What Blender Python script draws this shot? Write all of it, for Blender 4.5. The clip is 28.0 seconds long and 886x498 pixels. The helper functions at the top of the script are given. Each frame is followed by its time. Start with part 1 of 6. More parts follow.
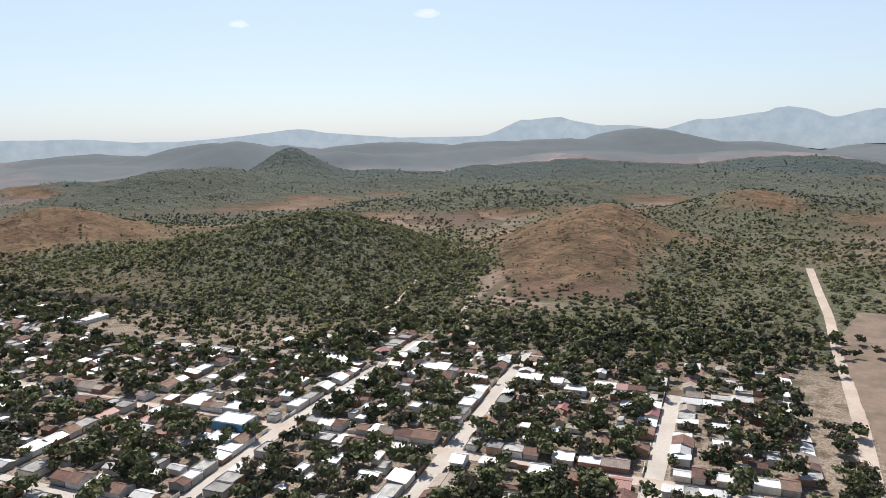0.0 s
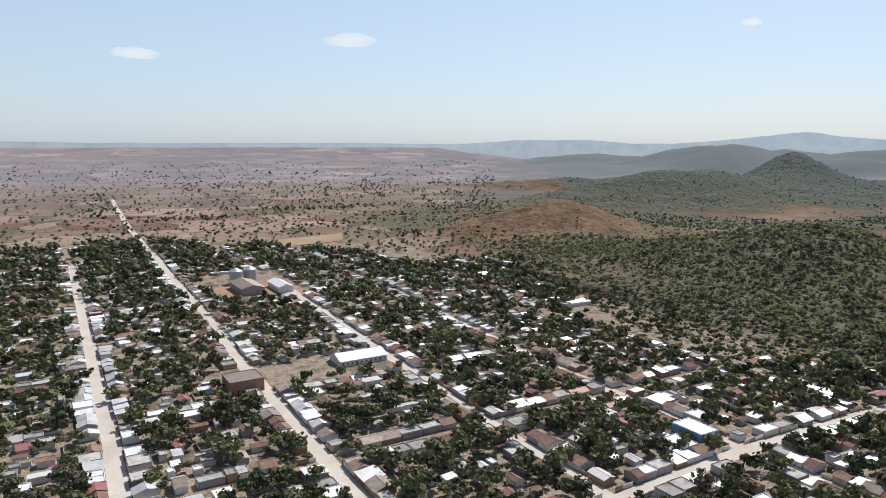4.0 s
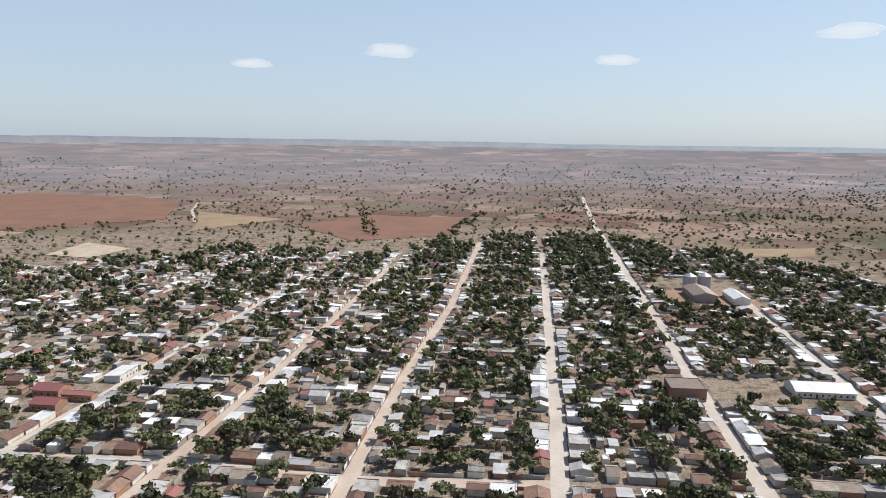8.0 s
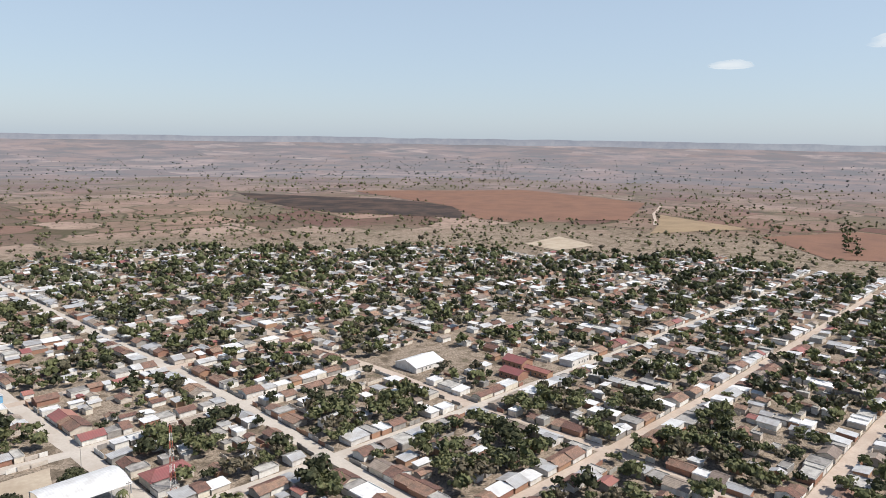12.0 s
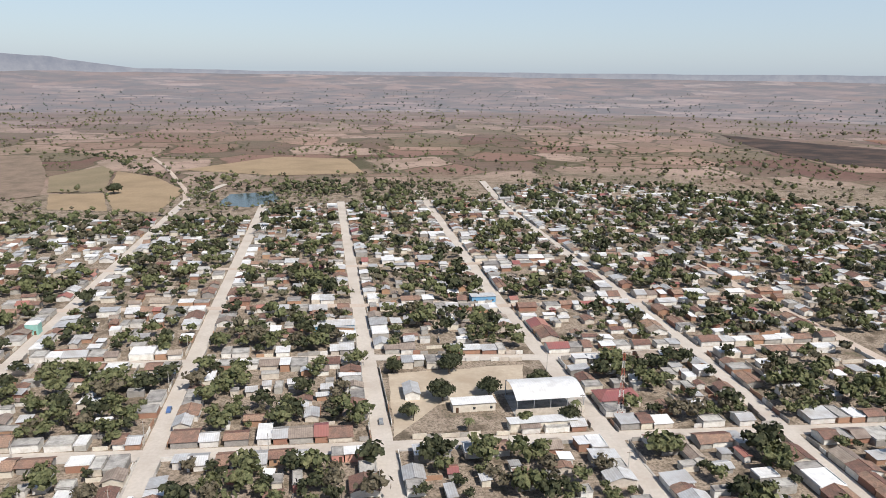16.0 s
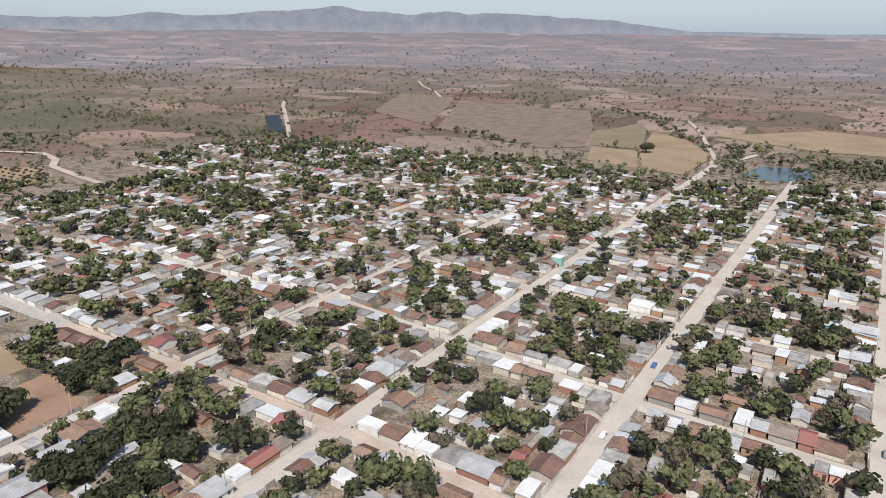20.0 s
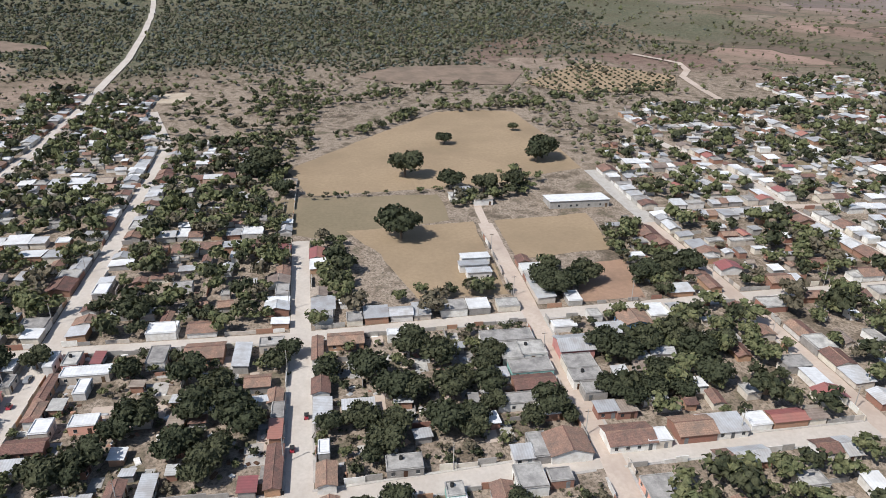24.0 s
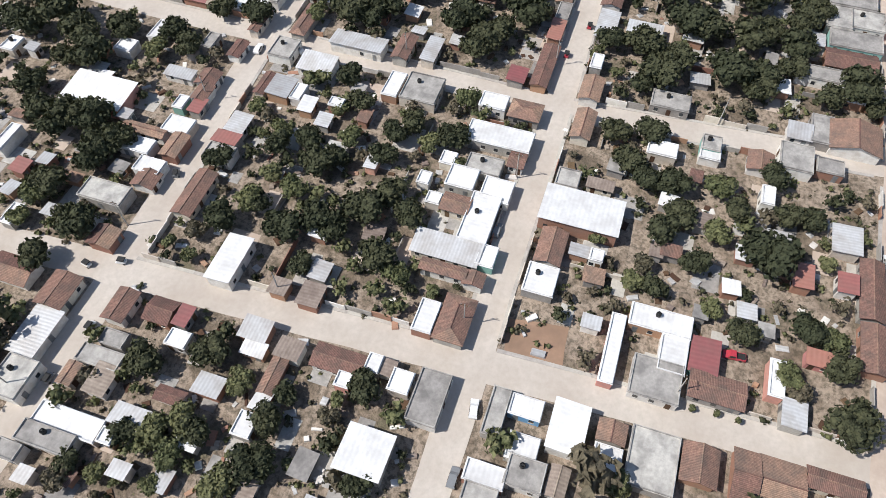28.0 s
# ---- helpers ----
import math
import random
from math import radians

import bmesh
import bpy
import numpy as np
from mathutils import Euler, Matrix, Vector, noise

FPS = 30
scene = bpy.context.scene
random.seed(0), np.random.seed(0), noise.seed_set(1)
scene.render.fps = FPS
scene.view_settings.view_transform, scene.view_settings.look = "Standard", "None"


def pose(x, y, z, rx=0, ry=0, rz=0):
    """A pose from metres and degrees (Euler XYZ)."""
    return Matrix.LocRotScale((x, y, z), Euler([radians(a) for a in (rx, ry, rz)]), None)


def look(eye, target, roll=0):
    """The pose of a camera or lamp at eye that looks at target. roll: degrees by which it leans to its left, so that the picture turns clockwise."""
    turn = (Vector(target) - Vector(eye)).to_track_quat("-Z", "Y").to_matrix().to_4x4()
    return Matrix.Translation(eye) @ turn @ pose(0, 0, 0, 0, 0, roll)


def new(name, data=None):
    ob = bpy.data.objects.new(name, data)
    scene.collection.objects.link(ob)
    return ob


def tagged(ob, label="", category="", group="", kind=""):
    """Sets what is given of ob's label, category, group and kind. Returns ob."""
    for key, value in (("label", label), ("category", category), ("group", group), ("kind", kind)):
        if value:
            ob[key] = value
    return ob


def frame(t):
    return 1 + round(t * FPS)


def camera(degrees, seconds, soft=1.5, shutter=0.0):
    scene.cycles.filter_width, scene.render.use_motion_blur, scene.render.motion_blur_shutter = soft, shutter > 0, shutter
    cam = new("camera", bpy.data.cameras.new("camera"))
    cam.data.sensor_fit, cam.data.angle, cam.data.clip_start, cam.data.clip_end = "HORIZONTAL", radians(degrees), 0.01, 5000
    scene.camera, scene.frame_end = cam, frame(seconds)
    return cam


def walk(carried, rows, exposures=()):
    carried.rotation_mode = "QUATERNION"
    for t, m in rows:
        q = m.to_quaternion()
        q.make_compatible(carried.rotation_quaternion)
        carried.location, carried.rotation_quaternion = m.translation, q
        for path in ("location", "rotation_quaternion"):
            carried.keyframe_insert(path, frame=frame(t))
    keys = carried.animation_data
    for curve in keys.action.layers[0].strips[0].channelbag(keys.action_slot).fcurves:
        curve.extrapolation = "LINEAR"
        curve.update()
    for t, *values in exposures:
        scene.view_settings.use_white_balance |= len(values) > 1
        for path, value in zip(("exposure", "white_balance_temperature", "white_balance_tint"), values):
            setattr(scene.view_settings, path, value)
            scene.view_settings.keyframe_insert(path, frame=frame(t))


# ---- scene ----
cam = camera(65.0, 28.0, soft=0.9)
EYE = 130.0
# seconds, turn to the left from +y, tilt, roll (degrees); the camera hovers and turns
PATH = [
    (0, 20.50, -9.16, -0.87),
    (0.5, 24.46, -9.10, -0.77),
    (1, 28.30, -9.04, -0.67),
    (1.5, 32.21, -8.98, -0.61),
    (2, 37.86, -8.89, -0.47),
    (2.5, 43.42, -8.83, -0.33),
    (3, 48.75, -8.77, -0.20),
    (3.5, 53.91, -8.74, -0.03),
    (5.5, 74.27, -8.73, 0.39),
    (6, 78.66, -8.74, 0.48),
    (6.5, 82.98, -8.75, 0.54),
    (7, 87.25, -8.78, 0.69),
    (7.5, 91.56, -8.76, 0.75),
    (8, 95.89, -8.79, 0.75),
    (8.5, 100.69, -8.82, 0.76),
    (9, 105.05, -8.83, 0.84),
    (9.5, 109.46, -8.84, 0.87),
    (10, 113.97, -8.85, 0.94),
    (10.5, 118.86, -8.89, 0.98),
    (11, 123.91, -8.91, 1.01),
    (11.5, 128.43, -8.94, 0.99),
    (13.5, 146.59, -9.00, 0.85),
    (14, 151.76, -8.98, 0.91),
    (14.5, 156.16, -9.02, 0.88),
    (15, 160.94, -9.01, 0.96),
    (15.5, 165.80, -10.02, 0.80),
    (16, 170.79, -14.38, 0.80),
    (16.5, 175.72, -17.70, 0.92),
    (17, 180.27, -17.71, 0.80),
    (17.5, 185.40, -17.70, 0.77),
    (18, 190.53, -17.73, 0.79),
    (18.5, 195.65, -17.74, 0.77),
    (19, 200.81, -17.72, 0.72),
    (19.5, 206.69, -17.72, 0.63),
    (20, 212.71, -17.69, 0.63),
    (20.5, 219.08, -17.67, 0.69),
    (21, 228.16, -17.62, 0.60),
    (21.5, 234.57, -17.73, 0.53),
    (22, 240.90, -19.06, 0.52),
    (22.5, 247.19, -21.55, 0.57),
    (24.5, 264.84, -24.13, 0.57),
    (25, 268.51, -24.10, 0.50),
    (25.5, 272.05, -26.75, 0.48),
    (26, 275.34, -33.09, 0.39),
    (26.5, 279.22, -40.53, 0.16),
    (27, 282.57, -46.82, -0.07),
    (27.5, 285.77, -51.78, -0.19),
    (28, 288.91, -56.04, -0.34),
]
walk(cam, [(t, pose(0, 0, EYE, 0, 0, yaw) @ pose(0, 0, 0, 90 + tilt) @ pose(0, 0, 0, 0, 0, roll)) for t, yaw, tilt, roll in PATH],
     exposures=[(0, 0.28, 6600, 10), (3, 0.19, 6500, 10), (6, 0.11, 6550, 10), (10, 0.15, 6600, 10), (14, 0.13, 6650, 10), (17, 0.12, 6650, 10), (20, 0.04, 6500, 10), (22, -0.05, 6400, 10), (25, 0.18, 6300, 10), (27, 0.26, 6400, 10), (28, 0.17, 6450, 10)])

# ---- sky and sun ----
SUN_EL, SUN_AZ = 51.0, -30.0
world = bpy.data.worlds.new("sky")
scene.world = world
world.use_nodes = True
wn = world.node_tree
sky = wn.nodes.new("ShaderNodeTexSky")
sky.sky_type, sky.sun_disc = "NISHITA", False
sky.sun_elevation, sky.sun_rotation = radians(SUN_EL), radians(SUN_AZ)
sky.air_density, sky.dust_density, sky.ozone_density = 1.0, 0.9, 3.5
haze = wn.nodes.new("ShaderNodeMix")
haze.data_type = "RGBA"
haze.inputs[7].default_value = (5.55, 6.75, 8.2, 1)
way = wn.nodes.new("ShaderNodeTexCoord")
height = wn.nodes.new("ShaderNodeSeparateXYZ")
wn.links.new(way.outputs["Generated"], height.inputs[0])
milky = wn.nodes.new("ShaderNodeMapRange")
milky.interpolation_type = "SMOOTHSTEP"
for k, v in enumerate((0.12, 0.75, 0.56, 0.0), 1):
    milky.inputs[k].default_value = v
wn.links.new(height.outputs[2], milky.inputs[0])
wn.links.new(milky.outputs[0], haze.inputs[0])
wn.links.new(sky.outputs[0], haze.inputs[6])
wn.links.new(haze.outputs[2], wn.nodes["Background"].inputs[0])
wn.nodes["Background"].inputs[1].default_value = 0.103
sun = new("sun", bpy.data.lights.new("sun", "SUN"))
sun.data.energy, sun.data.angle, sun.data.color = 5.0, radians(0.6), (1.0, 0.962, 0.915)
se, sa = radians(SUN_EL), radians(SUN_AZ)
sun.matrix_world = look((math.sin(sa) * math.cos(se) * 500, math.cos(sa) * math.cos(se) * 500, math.sin(se) * 500 + 200), (0, 0, 200))


# ---- materials ----
def nodes_of(name):
    m = bpy.data.materials.new(name)
    m.use_nodes = True
    nt = m.node_tree
    return m, nt, nt.nodes["Principled BSDF"]


def noise_tex(nt, vec, scale, detail=4, rough=0.6):
    n = nt.nodes.new("ShaderNodeTexNoise")
    n.inputs["Scale"].default_value, n.inputs["Detail"].default_value, n.inputs["Roughness"].default_value = scale, detail, rough
    nt.links.new(vec, n.inputs["Vector"])
    return n.outputs["Fac"]


def ramp(nt, fac, stops):
    r = nt.nodes.new("ShaderNodeValToRGB")
    el = r.color_ramp.elements
    while len(el) < len(stops):
        el.new(0.5)
    for e, (p, c) in zip(el, stops):
        e.position, e.color = p, (*c, 1)
    nt.links.new(fac, r.inputs[0])
    return r.outputs[0]


def mix(nt, fac, a, b, how="MIX"):
    n = nt.nodes.new("ShaderNodeMix")
    n.data_type, n.blend_type = "RGBA", how
    for sock, v in ((n.inputs[0], fac), (n.inputs[6], a), (n.inputs[7], b)):
        if isinstance(v, (int, float)):
            sock.default_value = v
        elif isinstance(v, tuple):
            sock.default_value = (*v, 1)
        else:
            nt.links.new(v, sock)
    return n.outputs[2]


def maths(nt, op, a, b=0.0, c=0.0):
    n = nt.nodes.new("ShaderNodeMath")
    n.operation = op
    for sock, v in zip(n.inputs, (a, b, c)):
        if isinstance(v, (int, float)):
            sock.default_value = v
        else:
            nt.links.new(v, sock)
    return n.outputs[0]


def bump(nt, bsdf, height, strength, distance):
    b = nt.nodes.new("ShaderNodeBump")
    b.inputs["Strength"].default_value, b.inputs["Distance"].default_value = strength, distance
    nt.links.new(height, b.inputs["Height"])
    nt.links.new(b.outputs[0], bsdf.inputs["Normal"])


def surface(name, light, dark, stain, big=0.12, small=1.6, rough=0.9, vary=0.25, relief=0.05, metal=0.0, amount=0.5, stripes=None):
    """Two tones at a fine scale, stains at a coarse one, a value of its own for each object, and fine relief.
    stripes: (axis, per metre, depth): ribs or tile rows along the object's own axis."""
    m, nt, bsdf = nodes_of(name)
    pos = nt.nodes.new("ShaderNodeNewGeometry").outputs["Position"]
    fine, coarse = noise_tex(nt, pos, small, 5), noise_tex(nt, pos, big, 4)
    col = mix(nt, ramp(nt, fine, [(0.3, (0, 0, 0)), (0.7, (1, 1, 1))]), dark, light)
    col = mix(nt, maths(nt, "MULTIPLY", ramp(nt, coarse, [(0.42, (0, 0, 0)), (0.66, (1, 1, 1))]), amount), col, stain)
    height = fine
    if stripes:
        axis, per, depth = stripes
        tc = nt.nodes.new("ShaderNodeTexCoord")
        sep = nt.nodes.new("ShaderNodeSeparateXYZ")
        nt.links.new(tc.outputs["Object"], sep.inputs[0])
        wave = maths(nt, "SINE", maths(nt, "MULTIPLY", sep.outputs[axis], per * 6.2832))
        wave = maths(nt, "MULTIPLY_ADD", wave, 0.5, 0.5)
        col = mix(nt, maths(nt, "MULTIPLY", wave, depth), col, mix(nt, 1.0, col, (0.45, 0.42, 0.4), "MULTIPLY"))
        height = maths(nt, "ADD", fine, wave)
    if vary:
        info = nt.nodes.new("ShaderNodeObjectInfo")
        isl = nt.nodes.new("ShaderNodeNewGeometry").outputs["Random Per Island"]
        r = maths(nt, "FRACT", maths(nt, "ADD", info.outputs["Random"], isl))
        hsv = nt.nodes.new("ShaderNodeHueSaturation")
        nt.links.new(maths(nt, "MULTIPLY_ADD", r, 2 * vary, 1 - vary), hsv.inputs["Value"])
        nt.links.new(maths(nt, "MULTIPLY_ADD", r, 0.03, 0.485), hsv.inputs["Hue"])
        nt.links.new(col, hsv.inputs["Color"])
        col = hsv.outputs[0]
    nt.links.new(col, bsdf.inputs["Base Color"])
    bsdf.inputs["Roughness"].default_value, bsdf.inputs["Metallic"].default_value = rough, metal
    bsdf.inputs["Specular IOR Level"].default_value = 0.1 if rough > 0.85 else 0.4
    if relief:
        bump(nt, bsdf, height, 0.5, relief)
    return m


def leaves(name, a, b, c, let_through=0.1):
    """Foliage: a tone for each clump and each tree, with a little light let through."""
    m, nt, bsdf = nodes_of(name)
    geo = nt.nodes.new("ShaderNodeNewGeometry")
    info = nt.nodes.new("ShaderNodeObjectInfo")
    coarse = noise_tex(nt, geo.outputs["Position"], 0.09, 2)
    col = ramp(nt, maths(nt, "FRACT", maths(nt, "ADD", info.outputs["Random"], maths(nt, "MULTIPLY", geo.outputs["Random Per Island"], 0.3))),
               [(0.0, a), (0.45, b), (0.8, c), (1.0, a)])
    col = mix(nt, maths(nt, "MULTIPLY", coarse, 0.5), col, b)
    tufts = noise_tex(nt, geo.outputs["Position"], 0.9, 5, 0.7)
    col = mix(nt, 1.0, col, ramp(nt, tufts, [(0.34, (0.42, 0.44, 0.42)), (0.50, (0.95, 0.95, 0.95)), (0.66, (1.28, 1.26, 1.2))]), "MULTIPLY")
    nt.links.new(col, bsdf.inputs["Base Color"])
    bump(nt, bsdf, tufts, 0.7, 0.8)
    bsdf.inputs["Roughness"].default_value = 0.75
    bsdf.inputs["Specular IOR Level"].default_value = 0.12
    lit = nt.nodes.new("ShaderNodeBsdfTranslucent")
    nt.links.new(mix(nt, 1.0, col, (1.25, 1.2, 0.8), "MULTIPLY"), lit.inputs[0])
    both = nt.nodes.new("ShaderNodeMixShader")
    both.inputs[0].default_value = let_through
    nt.links.new(bsdf.outputs[0], both.inputs[1])
    nt.links.new(lit.outputs[0], both.inputs[2])
    nt.links.new(both.outputs[0], nt.nodes["Material Output"].inputs[0])
    return m


M = {}
M["road"] = surface("pale_concrete_street", (0.52, 0.47, 0.415), (0.44, 0.395, 0.345), (0.37, 0.315, 0.265), 0.06, 0.8, vary=0, relief=0.03, amount=0.6)
M["dirt"] = surface("dusty_earth_street", (0.51, 0.425, 0.355), (0.43, 0.352, 0.29), (0.35, 0.275, 0.22), 0.05, 0.7, vary=0, relief=0.08, amount=0.7)
M["pave"] = surface("worn_pavement_concrete", (0.46, 0.43, 0.39), (0.36, 0.335, 0.30), (0.27, 0.25, 0.225), 0.3, 2.0, vary=0.1, relief=0.02)
M["clay"] = surface("weathered_clay_tiles", (0.37, 0.225, 0.172), (0.175, 0.110, 0.088), (0.14, 0.112, 0.096), 0.35, 2.6, 0.92, 0.32, 0.06, amount=0.7, stripes=("X", 3.3, 0.55))
M["concrete"] = surface("stained_flat_concrete", (0.42, 0.40, 0.37), (0.31, 0.295, 0.275), (0.16, 0.152, 0.145), 0.3, 1.4, 0.9, 0.3, 0.02, amount=0.7)
M["white_roof"] = surface("white_painted_roof", (0.74, 0.74, 0.73), (0.62, 0.62, 0.61), (0.44, 0.42, 0.40), 0.25, 0.9, 0.55, 0.10, 0.02, amount=0.45, stripes=("X", 1.0, 0.10))
M["tin"] = surface("galvanised_sheet_roof", (0.60, 0.60, 0.595), (0.50, 0.50, 0.495), (0.36, 0.32, 0.285), 0.25, 1.2, 0.5, 0.22, 0.03, 0.25, amount=0.6, stripes=("X", 1.3, 0.22))
M["rust"] = surface("rusted_sheet_roof", (0.36, 0.30, 0.25), (0.27, 0.215, 0.175), (0.165, 0.125, 0.10), 0.4, 1.5, 0.8, 0.3, 0.03, 0.1, amount=0.6, stripes=("X", 1.3, 0.3))
M["red_roof"] = surface("red_painted_sheet_roof", (0.34, 0.135, 0.115), (0.27, 0.11, 0.095), (0.21, 0.12, 0.10), 0.3, 1.2, 0.6, 0.2, 0.03, amount=0.5, stripes=("X", 1.0, 0.2))
WALLS = [
    surface("whitewashed_wall", (0.72, 0.70, 0.66), (0.62, 0.60, 0.56), (0.42, 0.37, 0.31), 0.5, 1.5, vary=0.12, relief=0.01),
    surface("cream_plaster_wall", (0.62, 0.56, 0.48), (0.54, 0.485, 0.41), (0.36, 0.31, 0.25), 0.5, 1.5, vary=0.15, relief=0.01),
    surface("bare_block_wall", (0.38, 0.36, 0.33), (0.30, 0.28, 0.255), (0.19, 0.175, 0.16), 0.5, 2.5, vary=0.2, relief=0.02),
    surface("brick_and_adobe_wall", (0.38, 0.215, 0.145), (0.30, 0.165, 0.115), (0.24, 0.175, 0.13), 0.5, 3.0, vary=0.2, relief=0.02),
    surface("blue_painted_wall", (0.16, 0.36, 0.55), (0.13, 0.30, 0.47), (0.22, 0.30, 0.36), 0.5, 1.5, vary=0.2, relief=0.01),
    surface("rose_painted_wall", (0.60, 0.30, 0.25), (0.52, 0.25, 0.21), (0.38, 0.24, 0.20), 0.5, 1.5, vary=0.2, relief=0.01),
    surface("green_painted_wall", (0.26, 0.48, 0.42), (0.22, 0.41, 0.36), (0.24, 0.33, 0.29), 0.5, 1.5, vary=0.2, relief=0.01),
]
M["wood"] = surface("dark_door_wood", (0.13, 0.08, 0.05), (0.09, 0.055, 0.035), (0.06, 0.04, 0.03), 0.8, 5, vary=0.3, relief=0.005)
M["metal_door"] = surface("dull_metal_door", (0.20, 0.22, 0.23), (0.14, 0.155, 0.165), (0.12, 0.09, 0.07), 0.8, 4, 0.5, 0.4, 0.005, 0.3)
M["trunk"] = surface("tree_bark", (0.20, 0.16, 0.12), (0.13, 0.10, 0.075), (0.09, 0.07, 0.055), 0.6, 5, vary=0.2, relief=0.03)
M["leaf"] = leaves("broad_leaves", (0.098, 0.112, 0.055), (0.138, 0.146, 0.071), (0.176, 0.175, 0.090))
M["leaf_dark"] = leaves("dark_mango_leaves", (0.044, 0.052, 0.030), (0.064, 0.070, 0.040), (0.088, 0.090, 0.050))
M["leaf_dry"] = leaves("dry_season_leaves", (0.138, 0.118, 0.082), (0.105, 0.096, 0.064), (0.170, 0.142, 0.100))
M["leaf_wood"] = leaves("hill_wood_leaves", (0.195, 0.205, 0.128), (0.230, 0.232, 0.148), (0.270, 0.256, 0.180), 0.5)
# leaves greyed to carry the haze of the farther hills
M["leaf_grey"] = leaves("haze_grey_woods", (0.120, 0.142, 0.128), (0.140, 0.160, 0.145), (0.165, 0.178, 0.160), 0.3)
glass, nt, bsdf = nodes_of("dark_window_glass")
bsdf.inputs["Base Color"].default_value, bsdf.inputs["Roughness"].default_value = (0.03, 0.035, 0.04, 1), 0.12
M["glass"] = glass


# ---- mesh helpers ----
class Build:
    """Gathers boxes and faces for one mesh; mats are indexed by name."""

    def __init__(self):
        self.v, self.f, self.k = [], [], []

    def face(self, pts, k=0):
        n = len(self.v)
        self.v += [tuple(p) for p in pts]
        self.f.append(tuple(range(n, n + len(pts))))
        self.k.append(k)

    def hexa(self, p, k=0):
        """Eight corners: the lower four, then the upper four, anticlockwise from above."""
        n = len(self.v)
        self.v += [tuple(q) for q in p]
        for a in ((3, 2, 1, 0), (4, 5, 6, 7), (0, 1, 5, 4), (1, 2, 6, 5), (2, 3, 7, 6), (3, 0, 4, 7)):
            self.f.append(tuple(n + i for i in a))
            self.k.append(k)

    def box(self, x0, x1, y0, y1, z0, z1, k=0):
        self.hexa([(x0, y0, z0), (x1, y0, z0), (x1, y1, z0), (x0, y1, z0), (x0, y0, z1), (x1, y0, z1), (x1, y1, z1), (x0, y1, z1)], k)

    def join(self, other, m, k=None):
        n = len(self.v)
        self.v += [tuple(m @ Vector(p)) for p in other.v]
        self.f += [tuple(n + i for i in a) for a in other.f]
        self.k += other.k if k is None else [k] * len(other.f)

    def mesh(self, name, mats):
        me = bpy.data.meshes.new(name)
        me.from_pydata(self.v, [], self.f)
        for m in mats:
            me.materials.append(m)
        if len(mats) > 1:
            me.polygons.foreach_set("material_index", self.k)
        me.update()
        return me


def array_mesh(name, verts, quads, mats, smooth=False, index=None):
    """A mesh straight from arrays of places and of faces (all with the same number of corners)."""
    me = bpy.data.meshes.new(name)
    n, c = quads.shape
    me.vertices.add(len(verts))
    me.vertices.foreach_set("co", np.ascontiguousarray(verts, dtype=np.float32).ravel())
    me.loops.add(n * c)
    me.loops.foreach_set("vertex_index", np.ascontiguousarray(quads, dtype=np.int32).ravel())
    me.polygons.add(n)
    me.polygons.foreach_set("loop_start", np.arange(0, n * c, c, dtype=np.int32))
    me.polygons.foreach_set("loop_total", np.full(n, c, dtype=np.int32))
    if smooth:
        me.polygons.foreach_set("use_smooth", np.ones(n, dtype=bool))
    for m in mats:
        me.materials.append(m)
    if index is not None:
        me.polygons.foreach_set("material_index", index.astype(np.int32))
    me.update(calc_edges=True)
    return me


def part(name, data, parent, label=""):
    ob = new(name, data)
    ob.parent = parent
    if label:
        ob["label"] = label
    return ob


# ---- the lie of the land ----
# hills: x, y, height, half-width along x and y, turn in degrees
HILLS = [
    (-764, 645, 50, 66, 80, 0), (-1033, 704, 16, 90, 70, 20),
    (-368, 636, 45, 86, 88, 25), (-470, 560, 16, 80, 70, 20), (-330, 760, 8, 70, 60, 0), (-245, 700, -22, 42, 150, 18),
    (-107, 893, 40, 38, 70, 8), (-168, 830, 22, 42, 80, 15), (-100, 722, 27, 44, 55, 0), (-168, 690, 10, 36, 60, 12), (-85, 600, 10, 42, 45, 0), (-150, 560, 5, 40, 60, 0),
    (46, 1150, 36, 58, 110, 0), (125, 1130, 12, 60, 110, 0), (10, 1020, -8, 45, 110, 0), (210, 1100, -8, 70, 100, 0), (270, 1250, 22, 90, 160, 0),
    (-1012, 1303, 50, 105, 130, 30), (-1064, 1195, 26, 75, 90, 20), (-1076, 1686, 94, 80, 130, 25), (-1116, 1076, 28, 100, 75, 35), (-660, 1567, 44, 110, 100, 10),
    (-450, 1260, 20, 70, 90, 30), (-300, 1180, 22, 60, 80, 0), (-560, 1050, 14, 60, 70, 0),
    (-272, 1424, 38, 105, 90, 0), (-27, 1750, 42, 120, 110, 0), (200, 1550, 34, 150, 120, 0), (-1500, 1300, 26, 160, 90, 40), (-640, 1980, 40, 120, 110, 0), (-250, 1950, 36, 130, 90, 20),
    (-1810, 2393, 84, 170, 200, 35), (-1300, 2300, 60, 220, 150, 20), (-1037, 3133, 74, 600, 250, 15), (-400, 2500, 66, 320, 180, 0), (300, 2300, 40, 330, 260, 0),
    (-2200, 3000, 70, 380, 280, 30), (-300, 3700, 110, 420, 260, 0), (-1400, 3500, 40, 260, 200, 0),
    (1500, 420, 24, 340, 300, 0), (2350, 450, 46, 480, 500, 0), (2700, -700, 40, 420, 300, 0), (3500, -700, 90, 500, 500, 0),
]


